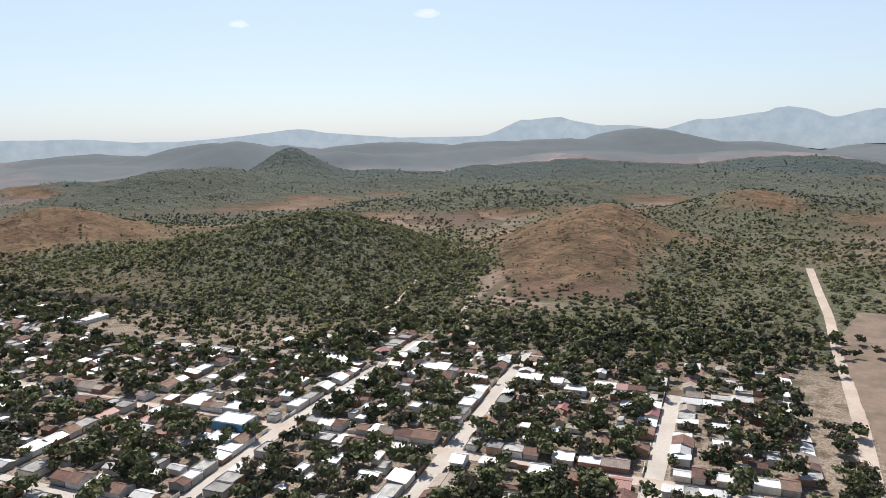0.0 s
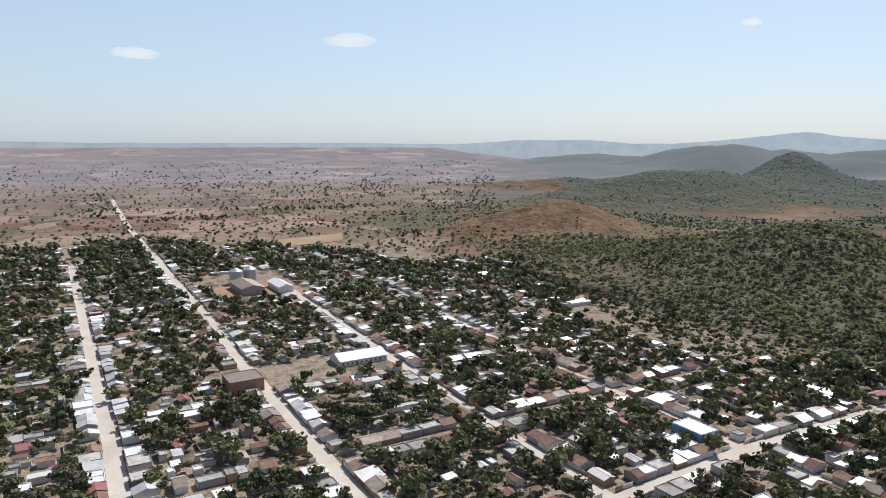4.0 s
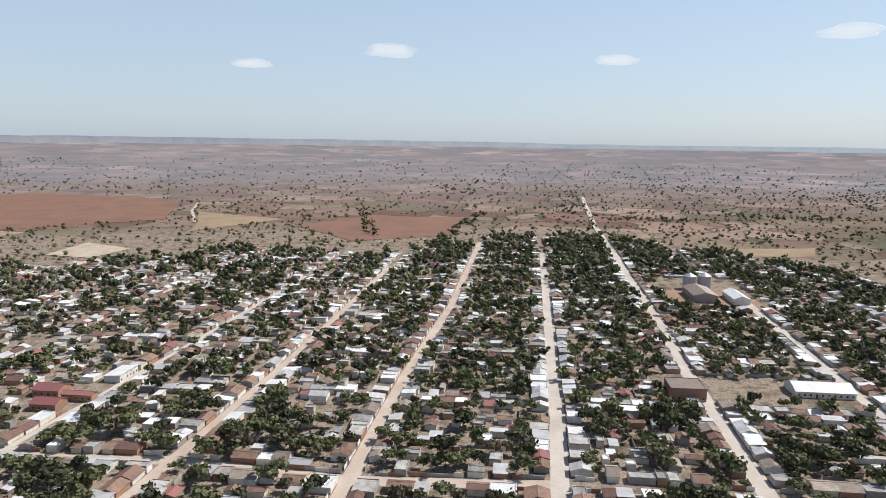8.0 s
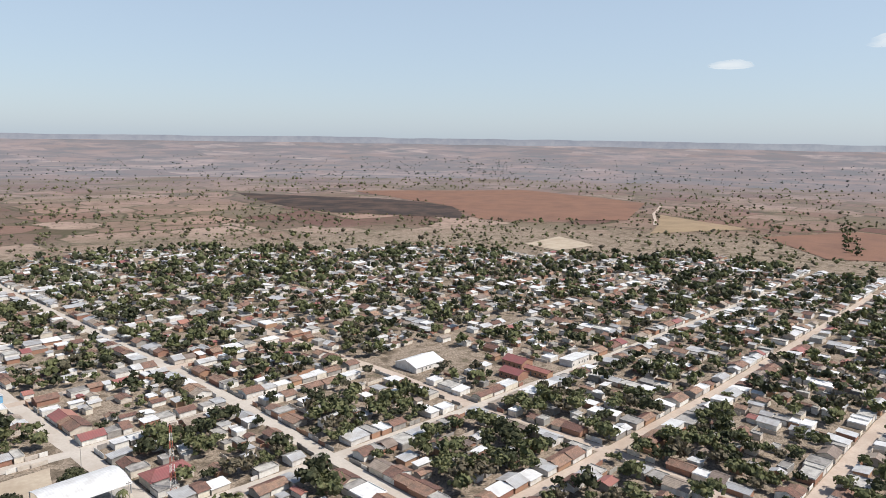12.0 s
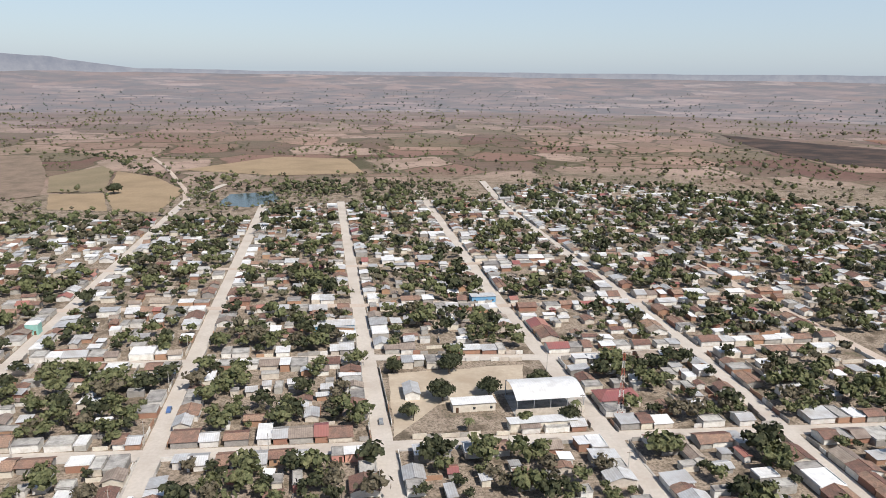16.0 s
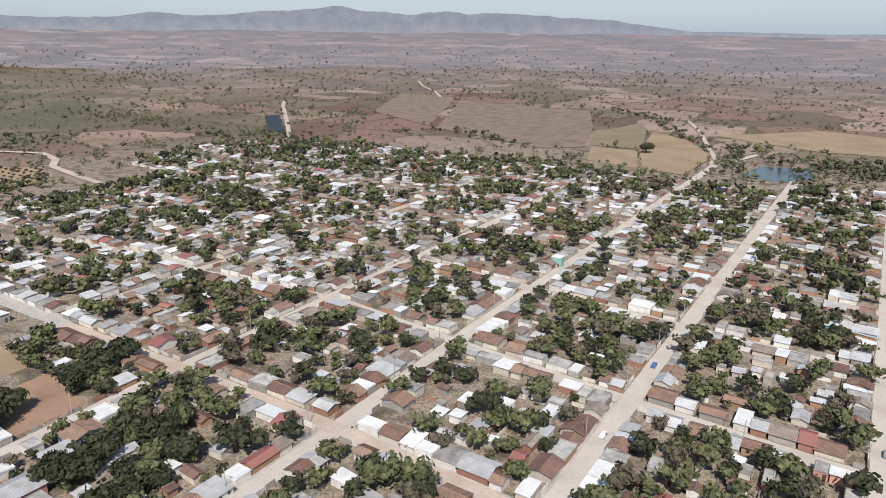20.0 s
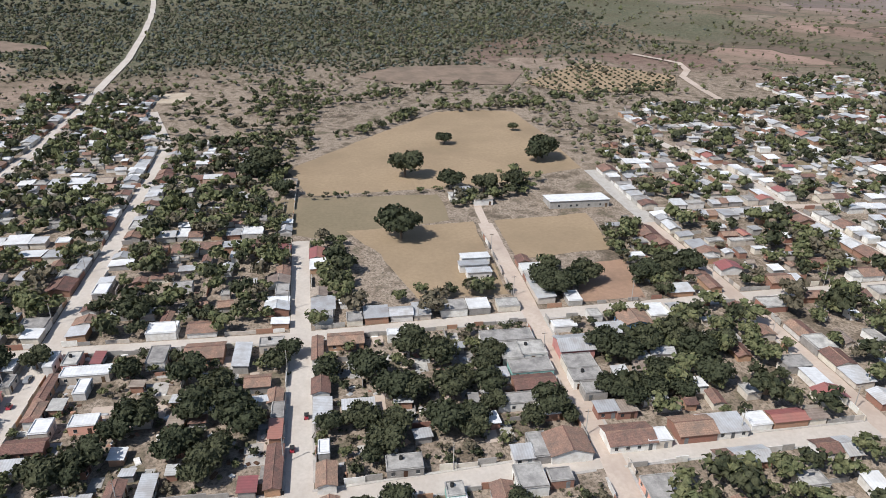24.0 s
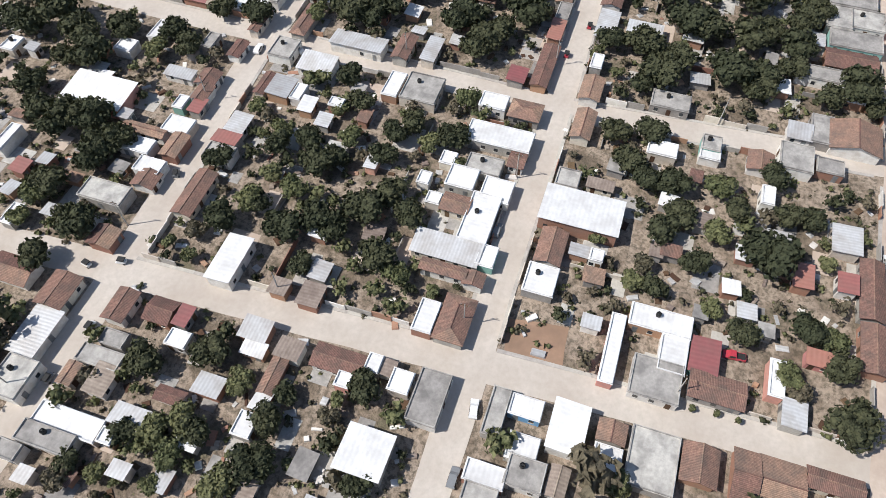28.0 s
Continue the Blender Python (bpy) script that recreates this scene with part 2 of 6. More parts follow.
def land(x, y):
    """Height of the ground at arrays of places; the town stands on level ground."""
    z = np.zeros_like(x)
    for hx, hy, h, a, b, turn in HILLS:
        c, s = math.cos(radians(turn)), math.sin(radians(turn))
        u, v = ((x - hx) * c + (y - hy) * s) / a, ((y - hy) * c - (x - hx) * s) / b
        z += h * np.exp(-0.5 * (u * u + v * v + 0.02) ** (0.8 if a < 130 else 1.0))
    r = np.hypot(x, y)
    rough = np.clip((r - 450) / 700, 0, 1)
    north = np.clip((y - 0.55 * np.abs(x) - 150) / 500, 0, 1)
    east = np.clip((x - 750) / 500, 0, 1)
    waves = (np.sin(x / 97 + 1.3 * np.sin(y / 131)) + np.sin(y / 83 + 1.1 * np.sin(x / 149 + 2)) + 0.6 * np.sin((x + y) / 41)) / 2.6
    z += rough * waves * (2.0 + 6 * np.maximum(north, east * 0.4))
    # gullies worn into the slopes
    gully = np.abs(np.sin(x / 17 + 1.7 * np.sin(y / 39) + 0.8 * np.sin(x / 31))) * np.abs(np.sin(y / 29 + 1.5 * np.sin(x / 37)))
    z -= np.clip((z - 3) / 14, 0, 1) * (gully - 0.35) * 5.0
    ridges = np.abs(np.sin(x / 210 + 0.8 * np.sin(y / 300)) * np.sin(y / 240 + np.sin(x / 330)))
    z += np.clip((r - 1500) / 1400, 0, 1) * ridges * (3 + 34 * north + 8 * east)
    # the far plain is bent up to meet the camera's horizon
    z += 95 * np.clip((r - 2700) / 2200, 0, 1) ** 1.6 * (1 - 0.8 * north)
    flat = np.clip((r - 430) / 260, 0, 1)
    town = (x < 20) & (x > -1000) & (y < 420) | (y < 60) & (x < 560)
    keep = np.where(town & (r < 1000), np.clip((r - 880) / 120, 0, 1), 1)
    return z * flat * keep


def land_at(x, y):
    r = math.hypot(x, y)
    if r < 430 or r < 880 and (-1000 < x < 20 and y < 420 or y < 60 and x < 560):
        return 0.0
    return float(land(np.array([float(x)]), np.array([float(y)]))[0])


rings = [0.0, 60, 140, 230, 320, 390] + list(np.geomspace(430, 2300, 175)) + list(np.geomspace(2340, 4860, 45))
TURNS = 640
angle = np.linspace(0, 2 * math.pi, TURNS, endpoint=False)
gr, ga = np.meshgrid(rings, angle, indexing="ij")
gx, gy = gr * np.cos(ga), gr * np.sin(ga)
gz = land(gx, gy)
gi = np.arange(len(rings) * TURNS).reshape(len(rings), TURNS)
NEAR = 6 + 175  # rings of the ground proper; the rest is the distant backdrop


def sheet(name, r0, r1):
    """The part of the land between two rings."""
    idx = gi[: r1 - r0]
    quads = np.stack([idx[:-1], idx[1:], np.roll(idx, -1, 1)[1:], np.roll(idx, -1, 1)[:-1]], -1).reshape(-1, 4)
    return array_mesh(name, np.stack([gx[r0:r1], gy[r0:r1], gz[r0:r1]], -1).reshape(-1, 3), quads, [], smooth=True)


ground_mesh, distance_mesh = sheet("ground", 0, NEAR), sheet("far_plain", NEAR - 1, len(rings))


def wooded(x, y):
    """How thickly woods stand at a place, 0 to 1."""
    x, y = np.asarray(x, float), np.asarray(y, float)
    w = np.zeros_like(x)
    for wx, wy, a, b, much in ((-385, 650, 190, 190, 1.5), (-270, 560, 150, 120, 1.4), (-40, 455, 130, 45, 1.6), (10, 600, 70, 150, 0.75), (110, 680, 130, 220, 0.75), (30, 1000, 300, 90, 0.9),
                               (-500, 1250, 900, 220, 0.4), (-1900, 2600, 1000, 800, 0.8), (300, 1500, 700, 200, 0.5),
                               (700, 480, 60, 40, 0.9), (2100, 200, 900, 900, 1.3), (1500, -500, 600, 200, 0.8), (-1150, 1000, 350, 110, 0.6), (-1150, 620, 380, 260, 0.4), (-800, 900, 300, 160, 0.75), (-620, 520, 90, 120, 0.55), (-900, 520, 120, 80, 0.45),
                               (560, 20, 60, 60, 0.7), (520, -170, 60, 25, 0.8)):
        w += much * np.exp(-((x - wx) / a) ** 2 - ((y - wy) / b) ** 2)
    front = 750 + 1.4 * np.clip(-100 - y, 0, 400) + 30 * np.sin(y / 43) + 14 * np.sin(y / 17)
    w += 1.5 / (1 + np.exp(np.clip((front - x) / 14, -30, 30))) * np.exp(-np.clip((np.abs(y - 200) - 500) / 250, 0, 3) ** 2)
    far = np.clip((y - 0.7 * np.abs(x) - 100) / 500, 0, 1)
    away = np.hypot(x, y)
    w += far * (1.4 * np.clip((away - 2300) / 300, 0, 1) + (1.5 * np.clip((land(x, y) - 9) / 12, 0, 1) - 0.15 + 0.45 * np.sin(x / 70 + 2 * np.sin(y / 110)) * np.sin(y / 95)) * ((away > 1000) & (away < 2300)))
    w -= 1.9 * np.exp(-((x + 132 - 0.10 * (y - 640) + 12 * np.sin(y / 37) + 9 * np.sin(y / 14 + x / 19)) / (56 + 0.06 * np.clip(y - 600, 0, 250))) ** 2 - ((y - 700) / 195) ** 4) + 1.8 * np.exp(-((x - 70) / 75) ** 4 - ((y - 1090) / 95) ** 4) + 2.0 * np.exp(-((x + 764) / 95) ** 2 - ((y - 630) / 95) ** 2)
    w += 0.5 * np.exp(-((x - 650) / 90) ** 2 - ((y + 60) / 160) ** 2)
    w += 0.30 * (np.sin(x / 61 + np.sin(y / 47) * 1.4) * np.sin(y / 71 + np.sin(x / 83)))
    return np.clip(w, 0, 1)


# zone colours on the sheet: red = woods floor, green = town earth, blue = grassy hill
vx, vy, vz = gx.ravel(), gy.ravel(), gz.ravel()
zone = np.ones((len(vx), 4), dtype=np.float32)
zone[:, 0] = np.clip(wooded(vx, vy) * 1.3, 0, 1)
zone[:, 1] = np.clip((820 - np.hypot((vx + 150) * 0.8, (vy + 120) * 1.0)) / 160, 0, 1) * (vz < 3) * np.clip((455 - vy) / 60, 0, 1)
zone[:, 2] = np.clip((vz - 1) / 9, 0, 1)
zone[:, 3] = np.clip(np.clip((np.hypot(vx, vy) - 950) / 1100, 0, 1) * np.clip((vy - 0.5 * np.abs(vx)) / 300, 0, 1), 0, 1)  # painted haze over the farther wooded hills, growing with distance
for me, z0, z1 in ((ground_mesh, 0, NEAR), (distance_mesh, NEAR - 1, len(rings))):
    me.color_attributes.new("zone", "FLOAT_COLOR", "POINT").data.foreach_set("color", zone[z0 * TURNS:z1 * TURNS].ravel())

gm, nt, bsdf = nodes_of("dry_country_earth")
pos = nt.nodes.new("ShaderNodeNewGeometry").outputs["Position"]
att = nt.nodes.new("ShaderNodeAttribute")
att.attribute_name = "zone"
sep = nt.nodes.new("ShaderNodeSeparateColor")
nt.links.new(att.outputs["Color"], sep.inputs[0])
wob = nt.nodes.new("ShaderNodeTexNoise")
wob.inputs["Scale"].default_value = 0.006
nt.links.new(pos, wob.inputs["Vector"])
shift = nt.nodes.new("ShaderNodeVectorMath")
shift.operation = "MULTIPLY_ADD"
shift.inputs[1].default_value = (90, 90, 0)
nt.links.new(wob.outputs["Color"], shift.inputs[0])
nt.links.new(pos, shift.inputs[2])
vor = nt.nodes.new("ShaderNodeTexVoronoi")
vor.inputs["Scale"].default_value = 0.0085
nt.links.new(shift.outputs[0], vor.inputs["Vector"])
cell = nt.nodes.new("ShaderNodeSeparateColor")
nt.links.new(vor.outputs["Color"], cell.inputs[0])
fields = ramp(nt, cell.outputs[0], [(0.0, (0.237, 0.152, 0.127)), (0.15, (0.321, 0.236, 0.193)), (0.28, (0.163, 0.123, 0.102)), (0.40, (0.372, 0.280, 0.231)), (0.54, (0.260, 0.185, 0.151)), (0.68, (0.163, 0.100, 0.088)), (0.79, (0.186, 0.154, 0.116)), (0.88, (0.335, 0.233, 0.189))])
fields.node.color_ramp.interpolation = "CONSTANT"
second = nt.nodes.new("ShaderNodeTexVoronoi")
second.feature = "F2"
second.inputs["Scale"].default_value = 0.0085
nt.links.new(shift.outputs[0], second.inputs["Vector"])
vor.distance = second.distance = "CHEBYCHEV"
verge = maths(nt, "SUBTRACT", second.outputs["Distance"], vor.outputs["Distance"])
scrub = ramp(nt, maths(nt, "ADD", verge, maths(nt, "MULTIPLY", noise_tex(nt, pos, 0.05, 4), 0.05)), [(0.05, (1, 1, 1)), (0.08, (0, 0, 0))])
fields = mix(nt, maths(nt, "MULTIPLY", scrub, 0.8), fields, (0.075, 0.078, 0.05))
medium, fine = noise_tex(nt, pos, 0.02, 6), noise_tex(nt, pos, 0.35, 6)
fields = mix(nt, maths(nt, "MULTIPLY", ramp(nt, medium, [(0.46, (0, 0, 0)), (0.62, (1, 1, 1))]), 0.5), fields, (0.195, 0.138, 0.108))
speck = ramp(nt, noise_tex(nt, pos, 0.07, 5, 0.75), [(0.56, (0, 0, 0)), (0.62, (1, 1, 1))])
fields = mix(nt, maths(nt, "MULTIPLY", speck, 0.7), fields, (0.105, 0.086, 0.066))
# haze painted in: the fields turn grey with distance
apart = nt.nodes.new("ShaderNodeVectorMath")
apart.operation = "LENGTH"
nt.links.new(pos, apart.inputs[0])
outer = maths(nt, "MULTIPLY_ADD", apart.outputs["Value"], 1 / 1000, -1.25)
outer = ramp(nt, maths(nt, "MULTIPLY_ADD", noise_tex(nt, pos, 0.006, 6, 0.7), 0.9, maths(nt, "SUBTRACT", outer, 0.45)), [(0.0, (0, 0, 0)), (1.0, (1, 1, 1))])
hazed_ground = mix(nt, ramp(nt, noise_tex(nt, pos, 0.008, 6, 0.65), [(0.40, (0, 0, 0)), (0.62, (1, 1, 1))]), (0.255, 0.212, 0.205), (0.190, 0.170, 0.172))
fields = mix(nt, maths(nt, "MULTIPLY", outer, 0.9), fields, hazed_ground)
town_soil = ramp(nt, noise_tex(nt, pos, 0.055, 7, 0.68), [(0.30, (0.085, 0.074, 0.055)), (0.42, (0.20, 0.158, 0.12)), (0.50, (0.38, 0.31, 0.245)), (0.57, (0.26, 0.205, 0.16)), (0.65, (0.15, 0.135, 0.09)), (0.76, (0.35, 0.29, 0.23))])
town_soil = mix(nt, maths(nt, "MULTIPLY", ramp(nt, noise_tex(nt, pos, 0.9, 5, 0.7), [(0.46, (0, 0, 0)), (0.6, (1, 1, 1))]), 0.7), town_soil, (0.085, 0.074, 0.055))
hill_grass = mix(nt, ramp(nt, noise_tex(nt, pos, 0.03, 6), [(0.38, (0, 0, 0)), (0.60, (1, 1, 1))]), (0.235, 0.155, 0.103), (0.145, 0.100, 0.067))
hill_grass = mix(nt, maths(nt, "MULTIPLY", ramp(nt, noise_tex(nt, pos, 0.085, 7, 0.72), [(0.50, (0, 0, 0)), (0.60, (1, 1, 1))]), 0.7), hill_grass, (0.088, 0.078, 0.052))
col = mix(nt, sep.outputs[2], fields, hill_grass)
wood_floor = ramp(nt, noise_tex(nt, pos, 0.16, 6, 0.7), [(0.36, (0.095, 0.100, 0.066)), (0.48, (0.140, 0.142, 0.096)), (0.58, (0.180, 0.168, 0.118)), (0.7, (0.235, 0.198, 0.148))])
wood_floor = mix(nt, maths(nt, "MULTIPLY", ramp(nt, noise_tex(nt, pos, 0.012, 4), [(0.45, (0, 0, 0)), (0.65, (1, 1, 1))]), 0.5), wood_floor, (0.125, 0.105, 0.070))
# wood floor blued by distance, haze put into its colour
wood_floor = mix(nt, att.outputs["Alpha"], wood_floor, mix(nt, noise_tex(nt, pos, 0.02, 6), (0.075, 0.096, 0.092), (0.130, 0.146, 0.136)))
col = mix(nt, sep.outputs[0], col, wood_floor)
col = mix(nt, sep.outputs[1], col, town_soil)
col = mix(nt, maths(nt, "MULTIPLY", fine, 0.55), col, mix(nt, 1.0, col, (0.62, 0.60, 0.58), "MULTIPLY"))
nt.links.new(col, bsdf.inputs["Base Color"])
bsdf.inputs["Roughness"].default_value, bsdf.inputs["Specular IOR Level"].default_value = 1.0, 0.0
tuft = maths(nt, "MULTIPLY", noise_tex(nt, pos, 0.16, 5, 0.65), sep.outputs[0])
folds = maths(nt, "MULTIPLY", noise_tex(nt, pos, 0.035, 6, 0.6), maths(nt, "MULTIPLY", sep.outputs[2], 2.2))
bump(nt, bsdf, maths(nt, "ADD", maths(nt, "ADD", maths(nt, "MULTIPLY", fine, 0.08), tuft), folds), 0.9, 5.0)
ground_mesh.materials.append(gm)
# the distance: haze painted into the colour, greyer and bluer than the nearer fields
fm, nt, bsdf = nodes_of("hazed_far_plain")
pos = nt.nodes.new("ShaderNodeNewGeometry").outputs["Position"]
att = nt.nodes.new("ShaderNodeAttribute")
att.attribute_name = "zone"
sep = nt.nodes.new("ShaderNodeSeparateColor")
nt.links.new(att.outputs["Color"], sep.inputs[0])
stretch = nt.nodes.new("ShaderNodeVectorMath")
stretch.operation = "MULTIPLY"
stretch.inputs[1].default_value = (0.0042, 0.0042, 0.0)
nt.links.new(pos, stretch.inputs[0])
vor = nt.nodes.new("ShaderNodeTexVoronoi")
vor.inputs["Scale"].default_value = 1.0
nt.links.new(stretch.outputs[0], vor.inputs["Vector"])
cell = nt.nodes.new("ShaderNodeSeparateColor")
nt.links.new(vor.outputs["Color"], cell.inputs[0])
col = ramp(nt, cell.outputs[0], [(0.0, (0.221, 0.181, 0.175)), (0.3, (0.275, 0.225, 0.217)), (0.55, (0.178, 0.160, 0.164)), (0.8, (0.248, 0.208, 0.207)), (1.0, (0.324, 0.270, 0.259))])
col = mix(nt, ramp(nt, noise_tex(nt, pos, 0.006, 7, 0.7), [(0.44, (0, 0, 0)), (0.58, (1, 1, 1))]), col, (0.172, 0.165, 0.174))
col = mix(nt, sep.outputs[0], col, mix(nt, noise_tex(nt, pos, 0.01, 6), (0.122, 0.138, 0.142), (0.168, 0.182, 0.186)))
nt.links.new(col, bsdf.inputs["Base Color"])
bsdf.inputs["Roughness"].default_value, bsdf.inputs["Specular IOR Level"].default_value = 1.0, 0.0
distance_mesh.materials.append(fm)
tagged(new("backdrop", distance_mesh), "far plain and hills below the horizon, haze painted into their colour", "plain", kind="structure")
ground = tagged(new("ground", ground_mesh), "dry tan earth, fields and brown hills around the town", "ground", kind="structure")

# ---- the far ridge line ----
RIDGE_AZ = [-20, -12, -9, -7, -5, -2, 0.5, 3, 5.5, 8, 11, 14, 17, 24, 28, 32, 35, 41, 44, 48, 53, 57, 66, 81, 92, 114, 123, 141, 156, 171, 184, 194, 199, 205, 211, 216, 221, 228, 236, 246, 256, 270, 285, 300, 340]
RIDGE_EL = [1.6, 1.5, 1.15, 1.5, 1.7, 1.2, 1.0, 0.3, 0.65, 0.75, 1.2, 1.1, 0.1, 0.0, 0.3, 0.7, 0.55, -0.1, -0.15, 0.25, 0.15, -0.1, -0.1, -0.1, 0.0, 0.05, 0.12, 0.05, -0.05, -0.1, -0.2, -0.1, 0.6, 0.95, 1.2, 1.2, 1.4, 0.9, 0.5, 0.45, 0.5, 0.9, 1.0, 1.6, 1.6]
az = np.linspace(-20, 340, 900, endpoint=False)
el = np.interp(az, RIDGE_AZ, RIDGE_EL)
lump = np.array([noise.fractal((math.cos(radians(a)) * 9, math.sin(radians(a)) * 9, 3.0), 0.9, 2.0, 5) for a in az])
top = EYE + 4900 * np.tan(np.radians(el + lump * (0.07 + 0.36 * np.clip(el, 0, 2))))
rows_z = [np.full_like(top, -30.0), EYE * 0 + top * 0.45, top * 0.8, top]
rr = [4800, 4840, 4880, 4900]
bv = np.stack([np.stack([-np.sin(np.radians(az)) * r, np.cos(np.radians(az)) * r, z], -1) for r, z in zip(rr, rows_z)])
bi = np.arange(4 * 900).reshape(4, 900)
bq = np.stack([bi[:-1], np.roll(bi, -1, 1)[:-1], np.roll(bi, -1, 1)[1:], bi[1:]], -1).reshape(-1, 4)
bm_, nt, bsdf = nodes_of("distant_hills_haze_glow")
pos = nt.nodes.new("ShaderNodeNewGeometry").outputs["Position"]
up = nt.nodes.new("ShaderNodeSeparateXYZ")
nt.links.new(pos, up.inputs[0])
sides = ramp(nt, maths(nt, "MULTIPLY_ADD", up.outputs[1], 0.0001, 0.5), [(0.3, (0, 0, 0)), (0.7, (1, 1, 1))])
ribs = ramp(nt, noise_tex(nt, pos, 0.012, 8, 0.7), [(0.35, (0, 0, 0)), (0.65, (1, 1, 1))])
# haze painted in by side and height, given off as glow
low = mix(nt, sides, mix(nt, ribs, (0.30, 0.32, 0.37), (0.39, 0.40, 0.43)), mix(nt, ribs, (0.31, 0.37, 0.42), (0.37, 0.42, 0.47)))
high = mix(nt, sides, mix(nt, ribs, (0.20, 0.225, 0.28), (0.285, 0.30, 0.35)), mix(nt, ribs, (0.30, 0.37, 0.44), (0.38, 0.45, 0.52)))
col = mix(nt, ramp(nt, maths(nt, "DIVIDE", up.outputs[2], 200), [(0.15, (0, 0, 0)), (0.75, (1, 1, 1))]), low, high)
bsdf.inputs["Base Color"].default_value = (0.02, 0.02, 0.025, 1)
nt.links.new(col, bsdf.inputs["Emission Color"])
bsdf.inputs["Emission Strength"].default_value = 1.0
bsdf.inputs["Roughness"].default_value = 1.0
tagged(new("backdrop", array_mesh("backdrop", bv.reshape(-1, 3), bq, [bm_], smooth=True)), "blue mountains along the horizon with painted, glowing haze", "mountains", kind="structure")

# ---- streets ----
# lines that run along y: x at given y; lines that run along x: y at given x
STREETS_Y = [
    ("dirt", 7.5, [(-254, 24), (-247, -60), (-254, -137), (-250, -190), (-255, -273), (-252, -440)]),
    ("road", 7.5, [(-168, 400), (-175, 256), (-172, 176), (-165, 99), (-164, 14), (-164, -60), (-164, -150), (-166, -203), (-172, -300), (-173, -370), (-168, -660), (-180, -820)]),
    ("road", 8.0, [(-95, 400), (-94, 256), (-97, 100), (-100, -60), (-100, -172), (-97, -293), (-94, -366), (-94, -760)]),
    ("road", 7.5, [(-9, 352), (-13, 249), (-16, 100), (-16, -60), (-17, -170), (-14, -303), (-8, -700)]),
    ("road", 7.5, [(51, 190), (53.6, 121), (58.6, 10), (63, -110), (64, -223), (65.3, -378), (67, -690)]),
    ("road", 7.5, [(140, 190), (137.3, 149), (136.5, 98), (134.5, 14), (140, -66), (141, -155), (144.5, -252), (145, -563), (145, -725), (120, -820)]),
    ("road", 7.0, [(214.6, 190), (214.2, 99), (214.2, 14), (218.5, -70), (221.5, -150), (224, -260), (225, -518)]),
    ("dirt", 6.0, [(310, -150), (312, -231), (306, -330), (300, -450)]),
    ("dirt", 6.5, [(62, 260), (70, 330), (76, 400), (80, 458), (88, 545), (98, 723)]),
]
STREETS_X = [
    ("dirt", 7.0, [(-546, 274), (-406, 263), (-286, 258), (-176, 256), (-95, 256), (-14, 256), (66, 258)]),
    ("road", 7.5, [(-640, 196), (-435, 187), (-347, 182), (-262, 178), (-176, 176), (-95, 176), (51, 180), (140, 190), (292, 194), (461, 190), (582, 197), (800, 215), (1143, 262), (1500, 330)]),
    ("road", 8.0, [(-1700, 160), (-1123, 126), (-830, 119), (-691, 113), (-500, 108), (-418, 102), (-234, 97), (-95, 97), (17, 94), (54, 94.5), (130, 99), (213, 99.3), (298, 101.3), (461, 109.5), (560, 140)]),
    ("road", 7.5, [(-819, 34), (-636, 30), (-320, 23), (-248, 20), (-95, 16), (33, 13.3), (78, 14.2), (134, 14), (212, 16), (298, 19)]),
    ("dirt", 7.0, [(-900, -44), (-541, -48), (-374, -58), (-240, -61), (-100, -64), (60, -66), (142, -69.5), (212, -69), (309, -69.7)]),
    ("dirt", 7.0, [(-703, -127), (-560, -128), (-354, -131), (-228, -137), (-100, -145), (62, -150), (139, -154), (218, -153), (310, -150)]),
    ("road", 7.0, [(-640, -196), (-380, -203), (-254, -208), (-94, -219.5), (-15, -223), (63, -227.5), (140, -234), (220, -243), (312, -231), (345, -236), (450, -216)]),
    ("road", 7.0, [(-254, -290), (-172, -292), (-94, -293), (-14, -303), (63, -307), (142, -312), (225, -318)]),
    ("dirt", 6.0, [(-252, -366), (-94, -368), (-11, -378), (65, -382), (145, -388), (225, -392)]),
    ("dirt", 6.0, [(-170, -455), (-94, -458), (66, -462), (145, -466), (225, -470)]),
]


LINES = {}


def line_at(pts, u, key):
    """The other coordinate of a street's middle line, key 0: pts give it first; key 1: second."""
    if id(pts) not in LINES:
        by = sorted(pts, key=lambda p: p[1 - key])
        LINES[id(pts)] = (pts, np.array([p[1 - key] for p in by], float), np.array([p[key] for p in by], float))
    return float(np.interp(u, LINES[id(pts)][1], LINES[id(pts)][2]))


def strip(name, pts, width, mat, z, label, cat="street", edge=0.35):
    """A street as one strip with slightly uneven edges, laid on the land."""
    P = [Vector((*p, 0)) for p in pts]
    mids = []
    for a, b in zip(P, P[1:]):
        n = max(1, int((b - a).length / 4))
        mids += [a.lerp(b, i / n) for i in range(n)]
    mids.append(P[-1])
    v = []
    for i, c in enumerate(mids):
        d = (mids[min(i + 1, len(mids) - 1)] - mids[max(i - 1, 0)]).normalized()
        side = Vector((-d.y, d.x, 0))
        for s in (1, -1):
            wob = noise.noise((c.x * 0.11 + 7 * s, c.y * 0.11, 5.0)) * edge
            p = c + side * s * (width / 2 + wob)
            v.append((p.x, p.y, land_at(p.x, p.y) + z + 0.9 * min(1.0, max(0.0, (p.length - 450) / 400))))
    v = np.array(v)
    n = len(mids)
    q = np.array([[2 * i, 2 * i + 1, 2 * i + 3, 2 * i + 2] for i in range(n - 1)])
    return tagged(new(name, array_mesh(name, v, q, [mat])), label, cat, kind="structure")


